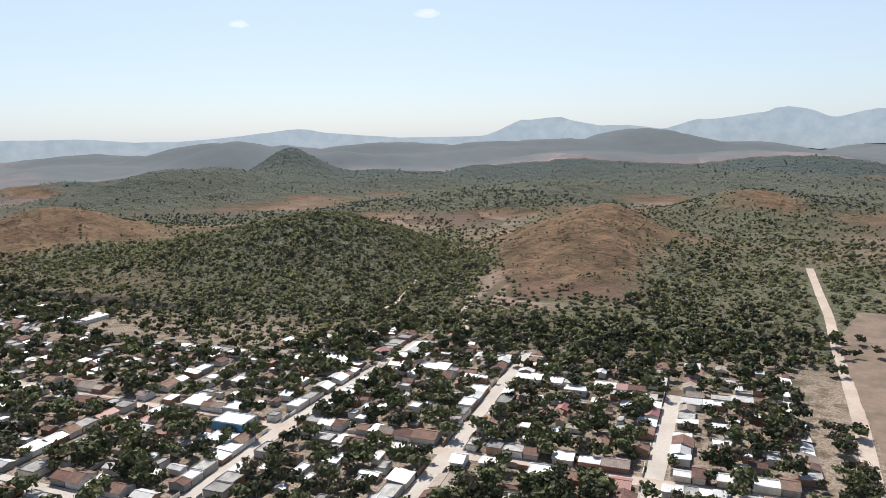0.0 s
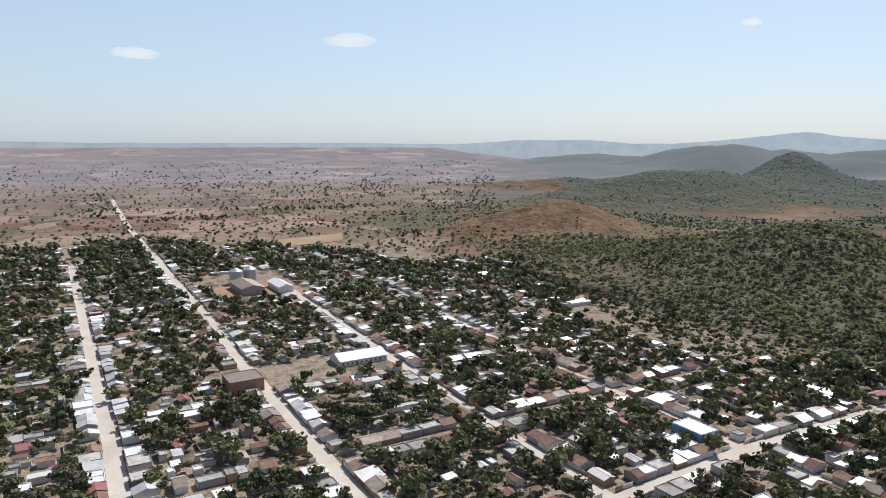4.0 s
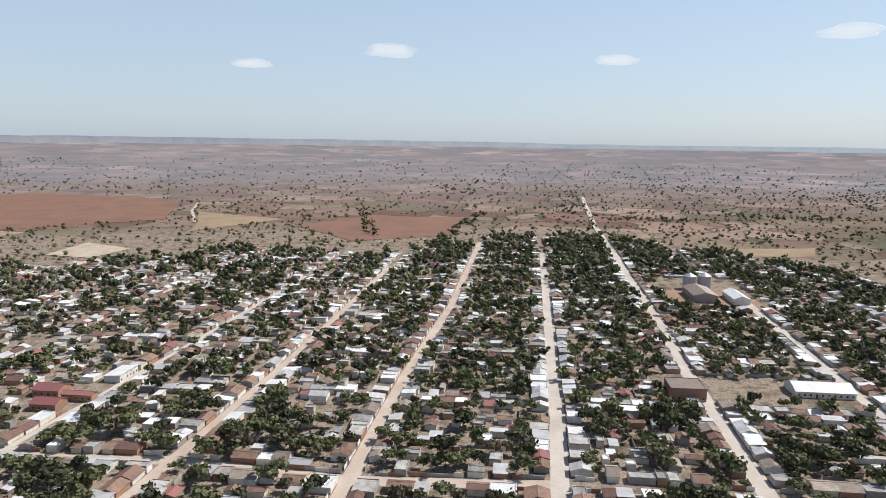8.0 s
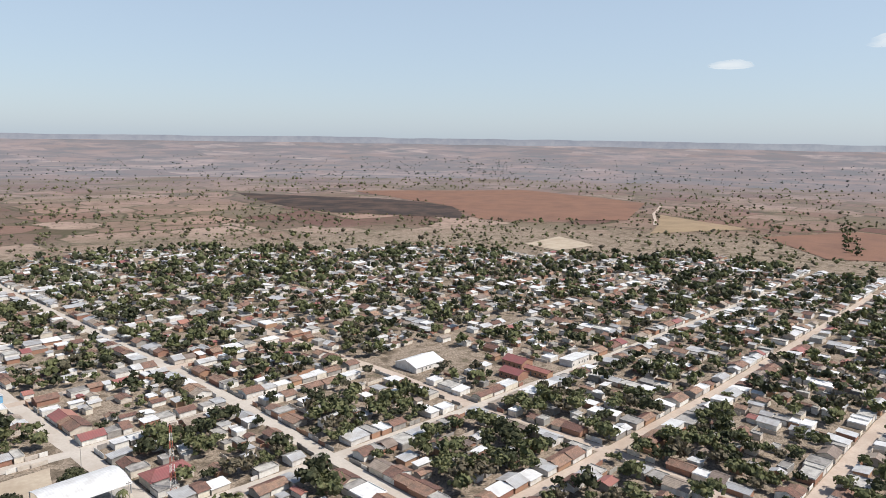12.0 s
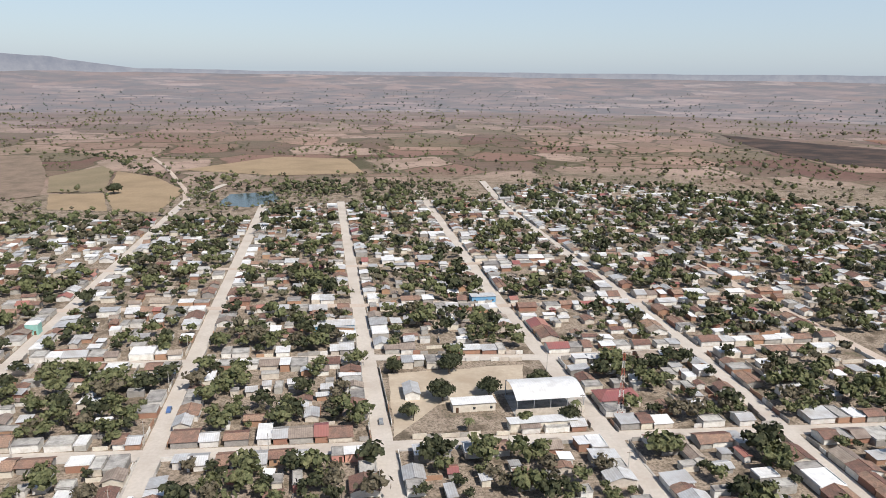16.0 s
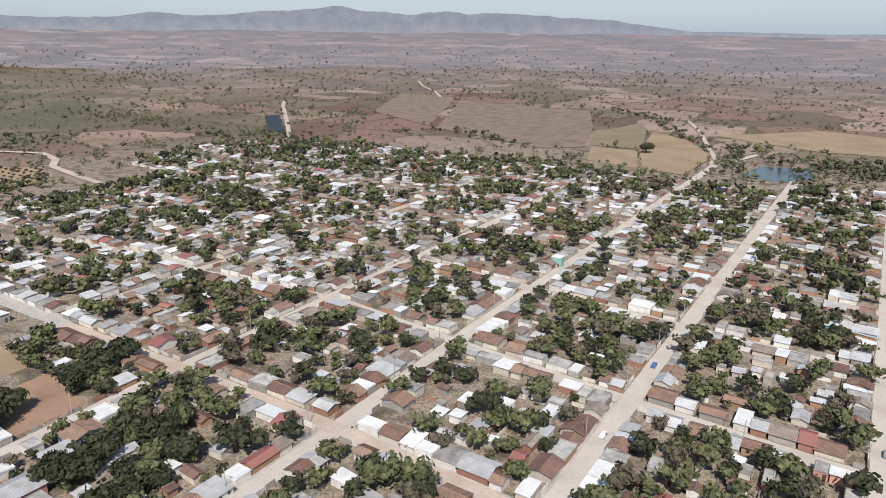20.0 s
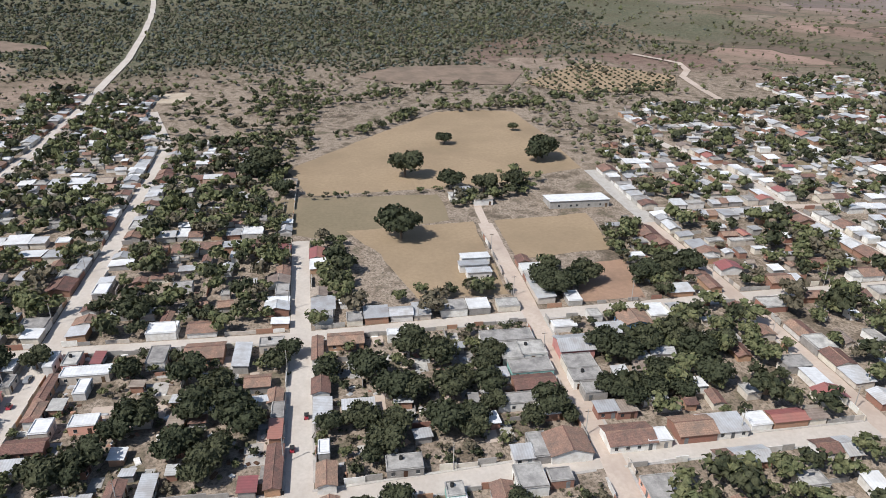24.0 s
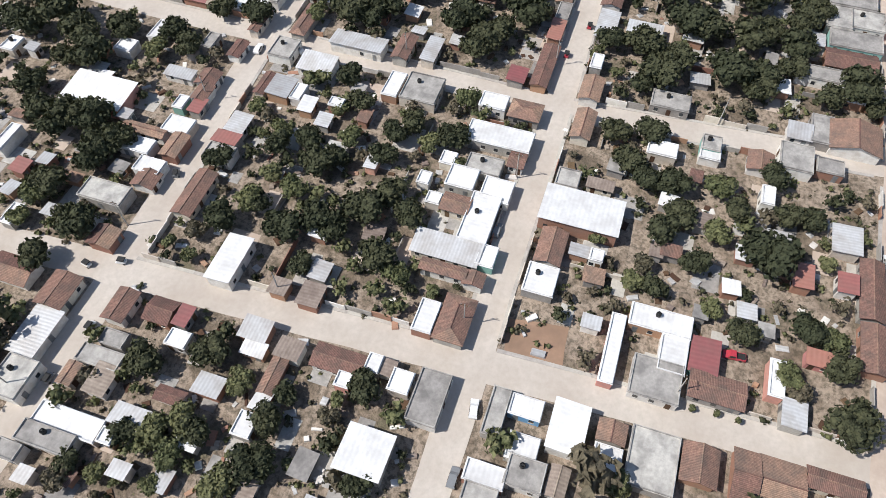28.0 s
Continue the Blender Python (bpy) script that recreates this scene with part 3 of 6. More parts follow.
for kind, width, pts in STREETS_Y:
    strip("road", pts, width, M[kind], 0.06, "pale dusty town street between house rows")
for kind, width, pts in STREETS_X:
    strip("road", pts, width, M[kind], 0.075, "pale dusty town street between house rows")


# ---- trees ----
def crown_arrays(seed, radius, tall, clumps, size, lobes, core=1):
    """A crown: leaf clumps, each a bent pair of triangles, spread over several lobes, with closed darker lobes inside."""
    rng = np.random.default_rng(seed)
    mids = []
    for i in range(lobes):
        a = rng.uniform(0, 2 * math.pi)
        d = radius * (0.58 * math.sqrt(rng.uniform(0.1, 1)) if i else 0.0)
        mids.append((d * math.cos(a), d * math.sin(a), tall * rng.uniform(-0.28, 0.25) * (1.2 - d / radius), radius * (rng.uniform(0.40, 0.56) if lobes > 1 else 0.85)))
    mids = np.array(mids)
    pick = rng.integers(0, lobes, clumps)
    way = rng.normal(size=(clumps, 3))
    way[:, 2] = way[:, 2] * 0.8 + 0.35
    way /= np.linalg.norm(way, axis=1, keepdims=True)
    spread = rng.uniform(0.80, 1.12, clumps)[:, None] * mids[pick, 3:4]
    mid = mids[pick, :3] + way * spread * [1, 1, tall / radius * 0.75]
    face = way + rng.normal(size=(clumps, 3)) * 0.55
    face /= np.linalg.norm(face, axis=1, keepdims=True)
    up = np.cross(face, rng.normal(size=(clumps, 3)))
    up /= np.linalg.norm(up, axis=1, keepdims=True)
    side = np.cross(face, up)
    s = size * rng.uniform(0.6, 1.35, clumps)[:, None]
    quad = np.stack([mid - side * s - up * s * 0.2, mid - up * s + face * s * 0.25, mid + side * s * 0.9 + up * s * 0.2, mid + up * s * 1.1 - face * s * 0.15], 1)
    verts, faces = [quad.reshape(-1, 3)], [np.arange(clumps * 4).reshape(-1, 4)]
    n = clumps * 4
    for x, y, z, r in mids:
        k, h = ((5, 3), (8, 4), (4, 3))[core]
        th, ph = np.meshgrid(np.linspace(0, 2 * math.pi, k, endpoint=False), np.linspace(0.15, math.pi - 0.15, h), indexing="ij")
        rad = r * 0.80 * rng.uniform(0.8, 1.1, th.shape)
        verts.append(np.stack([x + rad * np.sin(ph) * np.cos(th), y + rad * np.sin(ph) * np.sin(th), z + rad * np.cos(ph) * tall / radius * 0.8], -1).reshape(-1, 3))
        idx = np.arange(k * h).reshape(k, h) + n
        nxt = np.roll(idx, -1, 0)
        faces.append(np.stack([idx[:, :-1], idx[:, 1:], nxt[:, 1:], nxt[:, :-1]], -1).reshape(-1, 4))
        caps = np.stack([idx[:, 0], nxt[:, 0], nxt[(np.arange(k) + k // 2) % k, 0], idx[(np.arange(k) + k // 2) % k, 0]], -1)[: k // 2]
        faces.append(caps)
        n += k * h
    return np.concatenate(verts), np.concatenate(faces)


def trunk_build(seed, height, thick):
    """A tapered trunk with three limbs."""
    rng = random.Random(seed)
    b = Build()

    def limb(p, q, r0, r1, n=6):
        p, q = Vector(p), Vector(q)
        side = (q - p).cross(Vector((0.3, 1, 0.2))).normalized()
        other = (q - p).cross(side).normalized()
        ring = lambda c, r: [c + side * r * math.cos(6.2832 * i / n) + other * r * math.sin(6.2832 * i / n) for i in range(n)]  # noqa: E731
        a, z = ring(p, r0), ring(q, r1)
        for i in range(n):
            b.face([a[i], a[(i + 1) % n], z[(i + 1) % n], z[i]])

    fork = height * 0.55
    limb((0, 0, -0.2), (rng.uniform(-0.2, 0.2), rng.uniform(-0.2, 0.2), fork), thick, thick * 0.7)
    for i in range(4):
        a = i * 1.6 + rng.uniform(0, 0.8)
        limb((0, 0, fork * 0.95), (math.cos(a) * height * 0.35, math.sin(a) * height * 0.35, height), thick * 0.55, thick * 0.18, 5)
    return b


CROWNS = []
for i in range(9):
    kind = ("leaf", "leaf_dark", "leaf", "leaf_dark", "leaf", "leaf", "leaf_dark", "leaf_dry", "leaf_dark")[i]
    rad = (3.2, 4.2, 2.4, 5.0, 3.6, 1.8, 3.0, 2.6, 3.8)[i]
    tall = rad * (0.85, 0.75, 1.0, 0.7, 0.9, 1.0, 1.1, 0.9, 0.8)[i]
    v, f = crown_arrays(100 + i, rad, tall, 820 if rad > 2.5 else 520, 0.19 + 0.044 * rad, 11 if rad > 2 else 6)
    me = array_mesh("crown", v, f, [M[kind]])
    tr = trunk_build(i, 1.2 + rad * 0.6, 0.10 + rad * 0.05).mesh("trunk", [M["trunk"]])
    CROWNS.append((rad, tall, me, tr))
TREE_WORDS = {"leaf": "mid-green broadleaf yard tree with a rounded uneven crown", "leaf_dark": "dark green mango tree with a dense crown",
              "leaf_dry": "half-bare tree with thin olive-brown dry-season leaves"}
KINDS = ["leaf", "leaf_dark", "leaf", "leaf_dark", "leaf", "leaf", "leaf_dark", "leaf_dry", "leaf_dark"]
tree_spots = []


def tree(x, y, i, scale=1.0, label=""):
    rad, tall, crown, trunk = CROWNS[i]
    top = tagged(new("tree", None), label or TREE_WORDS[KINDS[i]], "tree", "yard trees of the town")
    top.matrix_basis = Matrix.Translation((x, y, land_at(x, y))) @ Matrix.Rotation(random.uniform(0, 6.28), 4, "Z") @ Matrix.Scale(scale, 4)
    part("trunk", trunk, top)
    c = part("crown", crown, top)
    c.location = (0, 0, 0.7 + rad * 0.62 + tall * 0.15)
    tree_spots.append((x, y, rad * scale))
    return top


SMALL = [crown_arrays(300 + i, 1.0, 0.85, 80, 0.16, 5, 2) for i in range(5)]
MEDIUM = [crown_arrays(350 + i, 1.0, 0.85, 22, 0.235, 3, 2) for i in range(6)]


DOTS = [crown_arrays(450 + i, 1.0, 0.8, 6, 0.34, 1, 2) for i in range(6)]
SPECKS = [crown_arrays(480 + i, 1.0, 0.8, 1, 0.4, 1, 2) for i in range(6)]


def grove(name, spots, protos, kinds, label, category):
    """Many small trees as one mesh. spots: x, y, z of the foot, radius, kind."""
    if not len(spots):
        return None
    rng = np.random.default_rng(len(spots))
    vs, fs, ks, n = [], [], [], 0
    for x, y, z, r, k in spots:
        v, f = protos[rng.integers(len(protos))]
        a = rng.uniform(0, 6.28)
        c, s = math.cos(a), math.sin(a)
        w = v * [r, r, r * rng.uniform(0.8, 1.15)]
        vs.append(np.stack([w[:, 0] * c - w[:, 1] * s + x, w[:, 0] * s + w[:, 1] * c + y, w[:, 2] + z + r * 0.85], -1))
        fs.append(f + n)
        ks.append(np.full(len(f), k))
        n += len(v)
    me = array_mesh(name, np.concatenate(vs), np.concatenate(fs), [M[k] for k in kinds], index=np.concatenate(ks))
    return tagged(new(name, me), label, category, kind="stuff")


# ---- houses ----
ROOF_WORDS = {"clay": "brown clay-tile roof", "white_roof": "bright white-painted roof", "tin": "grey sheet-metal roof",
              "concrete": "stained concrete roof", "rust": "rusty brown sheet roof", "red_roof": "red-painted sheet roof"}
WALL_WORDS = ["whitewashed", "cream plastered", "bare grey block", "brick and adobe", "blue painted", "rose painted", "green painted"]


def house_builds(kind, w, d, h, seed):
    """Walls and roof of a house whose front stands along x at y=-d/2. kind: gable, hip, mono or flat."""
    rng = random.Random(seed)
    wall, roof = Build(), Build()
    x, y = w / 2, d / 2
    over = 0.45
    if kind == "flat":
        wall.box(-x, x, -y, y, 0, h)
        roof.box(-x - 0.15, x + 0.15, -y - 0.15, y + 0.15, h, h + 0.16)
        for a in ((-x, x, -y, -y + 0.18), (-x, x, y - 0.18, y), (-x, -x + 0.18, -y + 0.18, y - 0.18), (x - 0.18, x, -y + 0.18, y - 0.18)):
            roof.box(*a, h + 0.16, h + 0.5)
    elif kind == "mono":
        rise = d * rng.uniform(0.05, 0.10)
        wall.hexa([(-x, -y, 0), (x, -y, 0), (x, y, 0), (-x, y, 0), (-x, -y, h), (x, -y, h), (x, y, h + rise), (-x, y, h + rise)])
        e, g = over * 0.8, rise / d * over
        roof.hexa([(-x - e, -y - over, h - g), (x + e, -y - over, h - g), (x + e, y + over, h + rise + g), (-x - e, y + over, h + rise + g),
                   (-x - e, -y - over, h - g + 0.09), (x + e, -y - over, h - g + 0.09), (x + e, y + over, h + rise + g + 0.09), (-x - e, y + over, h + rise + g + 0.09)])
    else:
        rise = d * 0.5 * rng.uniform(0.26, 0.38)
        inset = min(y, x) * 0.9 if kind == "hip" else 0.0
        wall.box(-x, x, -y, y, 0, h)
        if kind == "gable":
            for s in (-1, 1):
                wall.face([(s * x, -s * y, h), (s * x, s * y, h), (s * x, 0, h + rise)])
        g, ex = rise / y * over, (over if kind == "gable" else 0.4)
        sag = rng.uniform(0.0, 0.12)
        for s in (-1, 1):
            a, b2 = (-x - ex, s * (y + over), h - g), (x + ex, s * (y + over), h - g)
            rx = x + ex - inset
            c, e, mid = (rx, 0, h + rise), (-rx, 0, h + rise), (0, 0, h + rise - sag)
            low = [Vector(p) for p in (a, b2, c, e)]
            if s > 0:
                low = [low[1], low[0], low[3], low[2]]
            roof.hexa(low + [p + Vector((0, 0, 0.14)) for p in low])
        if inset:
            for s in (-1, 1):
                low = [Vector((s * (x + ex), -s * (y + over), h - g)), Vector((s * (x + ex), s * (y + over), h - g)), Vector((s * (x + ex - inset), 0.01, h + rise)), Vector((s * (x + ex - inset), -0.01, h + rise))]
                roof.hexa(low + [p + Vector((0, 0, 0.14)) for p in low])
        # ridge row
        rx = x + ex - inset
        roof.hexa([(-rx, -0.16, h + rise + 0.08), (rx, -0.16, h + rise + 0.08), (rx, 0.16, h + rise + 0.08), (-rx, 0.16, h + rise + 0.08),
                   (-rx, -0.07, h + rise + 0.26), (rx, -0.07, h + rise + 0.26), (rx, 0.07, h + rise + 0.26), (-rx, 0.07, h + rise + 0.26)])
    return wall, roof


def openings(top, w, d, h, seed, both=True):
    """Door and windows on the front (and back), as parts with frames."""
    rng = random.Random(seed + 5)
    n = max(2, int(w / 3.0))
    door_at = rng.randrange(n)
    for side in (-1, 1) if both else (-1,):
        for i in range(n):
            cx = -w / 2 + (i + 0.5) * w / n
            y0, y1 = (-d / 2 - 0.05, -d / 2 + 0.05) if side < 0 else (d / 2 - 0.05, d / 2 + 0.05)
            b = Build()
            if i == door_at:
                b.box(cx - 0.55, cx + 0.55, y0, y1, 0.02, 2.15)
                part("door", b.mesh("door", [M[rng.choice(("wood", "metal_door"))]]), top)
            elif side < 0 or rng.random() < 0.5:
                b.box(cx - 0.5, cx + 0.5, y0, y1, 1.0, 2.05)
                pane = part("window", b.mesh("window", [M["glass"]]), top)
                if side < 0:
                    b = Build()
                    b.box(cx - 0.6, cx + 0.6, y0 - 0.05, y1 + 0.05, 0.9, 1.0)
                    part("window_sill", b.mesh("window_sill", [WALLS[0]]), pane)


footprints, cells = [], {}


def claim(x, y, a, b):
    footprints.append((x, y, a, b))
    for i in range(int((x - a) // 16), int((x + a) // 16) + 1):
        for j in range(int((y - b) // 16), int((y + b) // 16) + 1):
            cells.setdefault((i, j), []).append((x, y, a, b))


far_build = Build()
FAR_MATS = [WALLS[0], WALLS[1], WALLS[2], WALLS[3], M["clay"], M["white_roof"], M["tin"], M["concrete"], M["rust"], M["red_roof"]]
FAR_ROOF = {"clay": 4, "white_roof": 5, "tin": 6, "concrete": 7, "rust": 8, "red_roof": 9}
house_seed, flat_roofs = [0], []


def house(x, y, turn, w, d, h, kind, roofing, wall=0, level=0, label="", name="house"):
    """A house with its middle at x, y. level 0: all parts; 1: walls and roof; 2: one of the far ones, gathered into one mesh."""
    house_seed[0] += 1
    seed = house_seed[0]
    wb, rb = house_builds(kind, w, d, h, seed)
    m = pose(x, y, land_at(x, y) - 0.02, 0, 0, turn)
    c, s = abs(math.cos(radians(turn))), abs(math.sin(radians(turn)))
    claim(x, y, (w * c + d * s) / 2, (w * s + d * c) / 2)
    if kind == "flat" and level == 0:
        flat_roofs.append((x, y, min(w, d), h + 0.14))
    if level == 2:
        far_build.join(wb, m, min(wall, 3))
        far_build.join(rb, m, FAR_ROOF[roofing])
        return None
    words = label or f"{WALL_WORDS[wall]} {name} under a {ROOF_WORDS[roofing]}"
    if level == 1:
        top = new("house", wb.mesh("house", [WALLS[wall]]))
        top.matrix_basis = m
    else:
        top = new(name, None)
        top.matrix_basis = m
        part("wall", wb.mesh("wall", [WALLS[wall]]), top)
        openings(top, w, d, h, seed, name == "house")
    part("roof", rb.mesh("roof", [M[roofing]]), top, ROOF_WORDS[roofing])
    return tagged(top, words, name, name + "s of the town")


def free(x, y, a, b):
    for i in range(int((x - a) // 16), int((x + a) // 16) + 1):
        for j in range(int((y - b) // 16), int((y + b) // 16) + 1):
            for fx, fy, fa, fb in cells.get((i, j), ()):
                if abs(x - fx) < a + fa and abs(y - fy) < b + fb:
                    return False
    return True


TOWN = [(75, 400), (-20, 395), (-190, 420), (-280, 345), (-420, 385), (-610, 435), (-705, 361), (-850, 266), (-960, 160), (-1000, 60), (-930, -60), (-770, -160), (-800, -330),
        (-690, -420), (-600, -600), (-520, -620), (-430, -740), (-250, -800), (-60, -690), (60, -670), (150, -640), (400, -640), (600, -590), (660, -455), (600, -380), (560, -250),
        (400, -160), (320, -150), (310, -75), (310, 22), (350, 40), (440, 52), (600, 110), (640, 240), (300, 250), (75, 235)]


def inside(x, y, ring=None):
    ring, hit = ring or TOWN, False
    for (x0, y0), (x1, y1) in zip(ring, ring[1:] + ring[:1]):
        if (y0 > y) != (y1 > y) and x < x0 + (y - y0) / (y1 - y0) * (x1 - x0):
            hit = not hit
    return hit


def inside_all(x, y, ring):
    """The same for arrays of places."""
    hit = np.zeros(len(x), bool)
    for (x0, y0), (x1, y1) in zip(ring, ring[1:] + ring[:1]):
        if y0 != y1:
            hit ^= ((y0 > y) != (y1 > y)) & (x < x0 + (y - y0) / (y1 - y0) * (x1 - x0))
    return hit


def clear_of_streets(x, y, gap):
    for key, lines in ((0, STREETS_Y), (1, STREETS_X)):
        for _, width, pts in lines:
            u = y if key == 0 else x
            line_at(pts, u, key)
            us = LINES[id(pts)][1]
            if us[0] - 3 <= u <= us[-1] + 3 and abs((x if key == 0 else y) - line_at(pts, u, key)) < width / 2 + gap:
                return False
    return True


OPEN = []  # rectangles kept free of the general run of houses and trees: x0, x1, y0, y1


# ---- open pieces of land, kept free of the general run ----
FIELDS = []


def patch(name, ring, mat, label, category="field", z=None):
    """A field or yard: a flat sheet with a softly uneven outline, just above the earth."""
    z = z or 0.045 + 0.006 * (len(FIELDS) % 5)
    pts = []
    for (x0, y0), (x1, y1) in zip(ring, ring[1:] + ring[:1]):
        n = max(2, int(math.hypot(x1 - x0, y1 - y0) / 6))
        for i in range(n):
            x, y = x0 + (x1 - x0) * i / n, y0 + (y1 - y0) * i / n
            pts.append((x + noise.noise((x * 0.08, y * 0.08, 1)) * 1.6, y + noise.noise((x * 0.08, y * 0.08, 9)) * 1.6))
    b = bmesh.new()
    vs = [b.verts.new((x, y, land_at(x, y) + z)) for x, y in pts]
    bmesh.ops.triangle_fill(b, use_beauty=True, use_dissolve=False, edges=[b.edges.new((vs[i], vs[(i + 1) % len(vs)])) for i in range(len(vs))])
    if max(abs(v.co.z - z) for v in vs) > 0.3:
        bmesh.ops.subdivide_edges(b, edges=b.edges[:], cuts=4, use_grid_fill=True)
        flat_ = np.array([(v.co.x, v.co.y) for v in b.verts])
        for v, up_ in zip(b.verts, land(flat_[:, 0], flat_[:, 1])):
            v.co.z = float(up_) + z + 0.5
    for f in b.faces:
        f.normal_update()
        if f.normal.z < 0:
            f.normal_flip()
    me = bpy.data.meshes.new(name)
    b.to_mesh(me)
    b.free()
    me.materials.append(mat)
    FIELDS.append(ring)
    return tagged(new(name, me), label, category, kind="structure")


def field_mat(name, a, b, c, big=0.02, small=0.5):
    return surface(name, a, b, c, big, small, 0.95, 0.0, 0.1, amount=0.7)


DRY = field_mat("mown_dry_grass", (0.325, 0.242, 0.156), (0.270, 0.200, 0.128), (0.212, 0.158, 0.102))
GREENISH = field_mat("olive_pasture", (0.215, 0.172, 0.112), (0.165, 0.138, 0.088), (0.25, 0.195, 0.13))
PLOUGH = field_mat("ploughed_red_earth", (0.235, 0.135, 0.095), (0.19, 0.105, 0.075), (0.15, 0.09, 0.07))
SCRUB = field_mat("scrubby_brown_slope", (0.25, 0.185, 0.14), (0.19, 0.142, 0.108), (0.115, 0.095, 0.07), 0.05, 0.3)
BURNT = field_mat("burnt_black_stubble", (0.055, 0.045, 0.042), (0.04, 0.033, 0.03), (0.13, 0.085, 0.065))
SAND = field_mat("bare_pale_sand", (0.47, 0.395, 0.305), (0.39, 0.325, 0.25), (0.31, 0.245, 0.18), 0.06)
RED_EARTH = field_mat("bare_orange_earth", (0.335, 0.218, 0.150), (0.27, 0.174, 0.12), (0.195, 0.132, 0.094), 0.08)
patch("big_pasture", [(405, 30), (470, -20), (541, -79), (545, -110), (536, -140), (470, -146), (389, -146), (364, -80), (358, 17)], DRY, "large mown tan pasture with single trees")
patch("pasture", [(350, 42), (356, 16), (352, -53), (315, -54), (300, 12), (315, 38)], GREENISH, "olive-brown pasture behind the houses")
patch("paddock", [(308, -2), (312, -64), (236, -64), (236, -28), (279, -16)], DRY, "dry grass paddock beside the farm lane")
patch("mown_field", [(312, -75), (316, -124), (272, -122), (267, -75)], DRY, "square mown field with dry grass")
patch("earth_lot", [(226, -88), (226, -117), (262, -122), (258, -104)], RED_EARTH, "bare orange earth lot")
patch("corner_lot", [(70.5, 9.0), (71.6, -2.9), (62.6, -3.8), (61.9, 8.2)], RED_EARTH, "bare orange earth corner lot behind a low wall", "yard")
patch("ball_field", [(296, -472), (292, -524), (246, -505), (260, -458)], SAND, "bare sandy ball field")
patch("grass_lot", [(384, -262), (388, -310), (352, -297), (344, -246)], GREENISH, "grassy lot among houses")
patch("sand_lot", [(-628, -109), (-636, -56), (-586, -52), (-566, -103)], SAND, "bare sandy lot beside the street")
patch("school_yard", [(-22, -284), (-84, -286), (-78, -262), (-58, -255), (-40, -252), (-21, -230)], SAND, "pale sandy school yard", "yard")
patch("ball_ground", [(-710, -516), (-807, -527), (-767, -449), (-699, -457)], SAND, "pale bare ground outside the town")
patch("mown_plot", [(-910, 281), (-930, 386), (-857, 356), (-838, 253)], DRY, "tan mown plot beyond the houses")
patch("tan_field", [(200, -668), (232, -760), (268, -930), (209, -881), (157, -776), (159, -662)], DRY, "tan stubble field near the pond")
patch("pale_plot", [(262, -684), (292, -770), (238, -772), (206, -672)], DRY, "pale dug plot with planting rows beside the stubble")
patch("grey_fallow", [(296, -778), (335, -893), (300, -981), (272, -930), (240, -780)], GREENISH, "grey-green fallow field")
patch("grazing_field", [(330, -722), (520, -790), (690, -1130), (430, -1120), (342, -905), (296, -760)], SCRUB, "wide brown grazing field with thin scrub")
patch("brown_field", [(540, -800), (700, -880), (860, -1180), (720, -1160)], SCRUB, "brown grazing land beyond the houses")
patch("stubble", [(193, -939), (81, -1079), (-23, -1056), (-41, -900), (66, -885)], DRY, "tan stubble field behind the grove")
patch("burnt_field", [(-748, -967), (-883, -759), (-1000, -900), (-1020, -1100), (-852, -1445), (-780, -1200)], BURNT, "dark burnt stubble field")
patch("red_field", [(-1106, -1322), (-1000, -900), (-890, -740), (-1060, -560), (-1400, -700), (-1500, -1100)], PLOUGH, "ploughed reddish field")
patch("ploughed_field", [(84, 485), (78, 400), (72, 300), (150, 290), (230, 400), (220, 560), (110, 560)], SCRUB, "dark brown fallow field beside the road")
patch("olive_field", [(675, 410), (680, 300), (600, 275), (558, 345)], GREENISH, "brown grass field at the wood's edge")
patch("sand_patch", [(616, 191), (626, 121), (588, 122), (586, 186)], SAND, "pale sandy yard among trees")
patch("brown_field", [(945, 530), (946, 439), (880, 306), (809, 417)], SCRUB, "brown clearing in the woods")
patch("west_field", [(-880, -210), (-1020, -330), (-1200, -250), (-1210, -90), (-960, -90)], PLOUGH, "ploughed brown field at the edge of town")
patch("far_field", [(-930, -454), (-1030, -490), (-1180, -560), (-1090, -370)], DRY, "tan field along the lane")
patch("brown_slope", [(640, -165), (650, -60), (690, -20), (735, -60), (745, -150), (700, -190)], SCRUB, "bare reddish slope above the pasture")
wm, nt, bsdf = nodes_of("pond_water")
bsdf.inputs["Base Color"].default_value, bsdf.inputs["Roughness"].default_value = (0.05, 0.072, 0.072, 1), 0.22
bump(nt, bsdf, noise_tex(nt, nt.nodes.new("ShaderNodeNewGeometry").outputs["Position"], 0.6, 3), 0.25, 0.1)
patch("water", [(112, -694), (108, -753), (64, -770), (52, -715), (58, -694), (82, -680)], wm, "blue-green pond at the town's edge", "pond", z=0.12)
dark_water, nt, bsdf = nodes_of("dark_pond_water")
bsdf.inputs["Base Color"].default_value, bsdf.inputs["Roughness"].default_value, bsdf.inputs["Specular IOR Level"].default_value = (0.03, 0.04, 0.05, 1), 0.6, 0.15
patch("farm_pond", [(800, -745), (784, -760), (655, -640), (671, -627)], dark_water, "narrow dark farm pond beside the lane", "pond", z=0.3)
strip("lane", [(146, -722), (160, -790), (215, -960), (260, -1080)], 5, M["dirt"], 0.09, "earth lane to the pond")
strip("lane", [(307, -69.7), (325, -70), (345, -72)], 4, M["dirt"], 0.09, "earth lane to the farmyard")
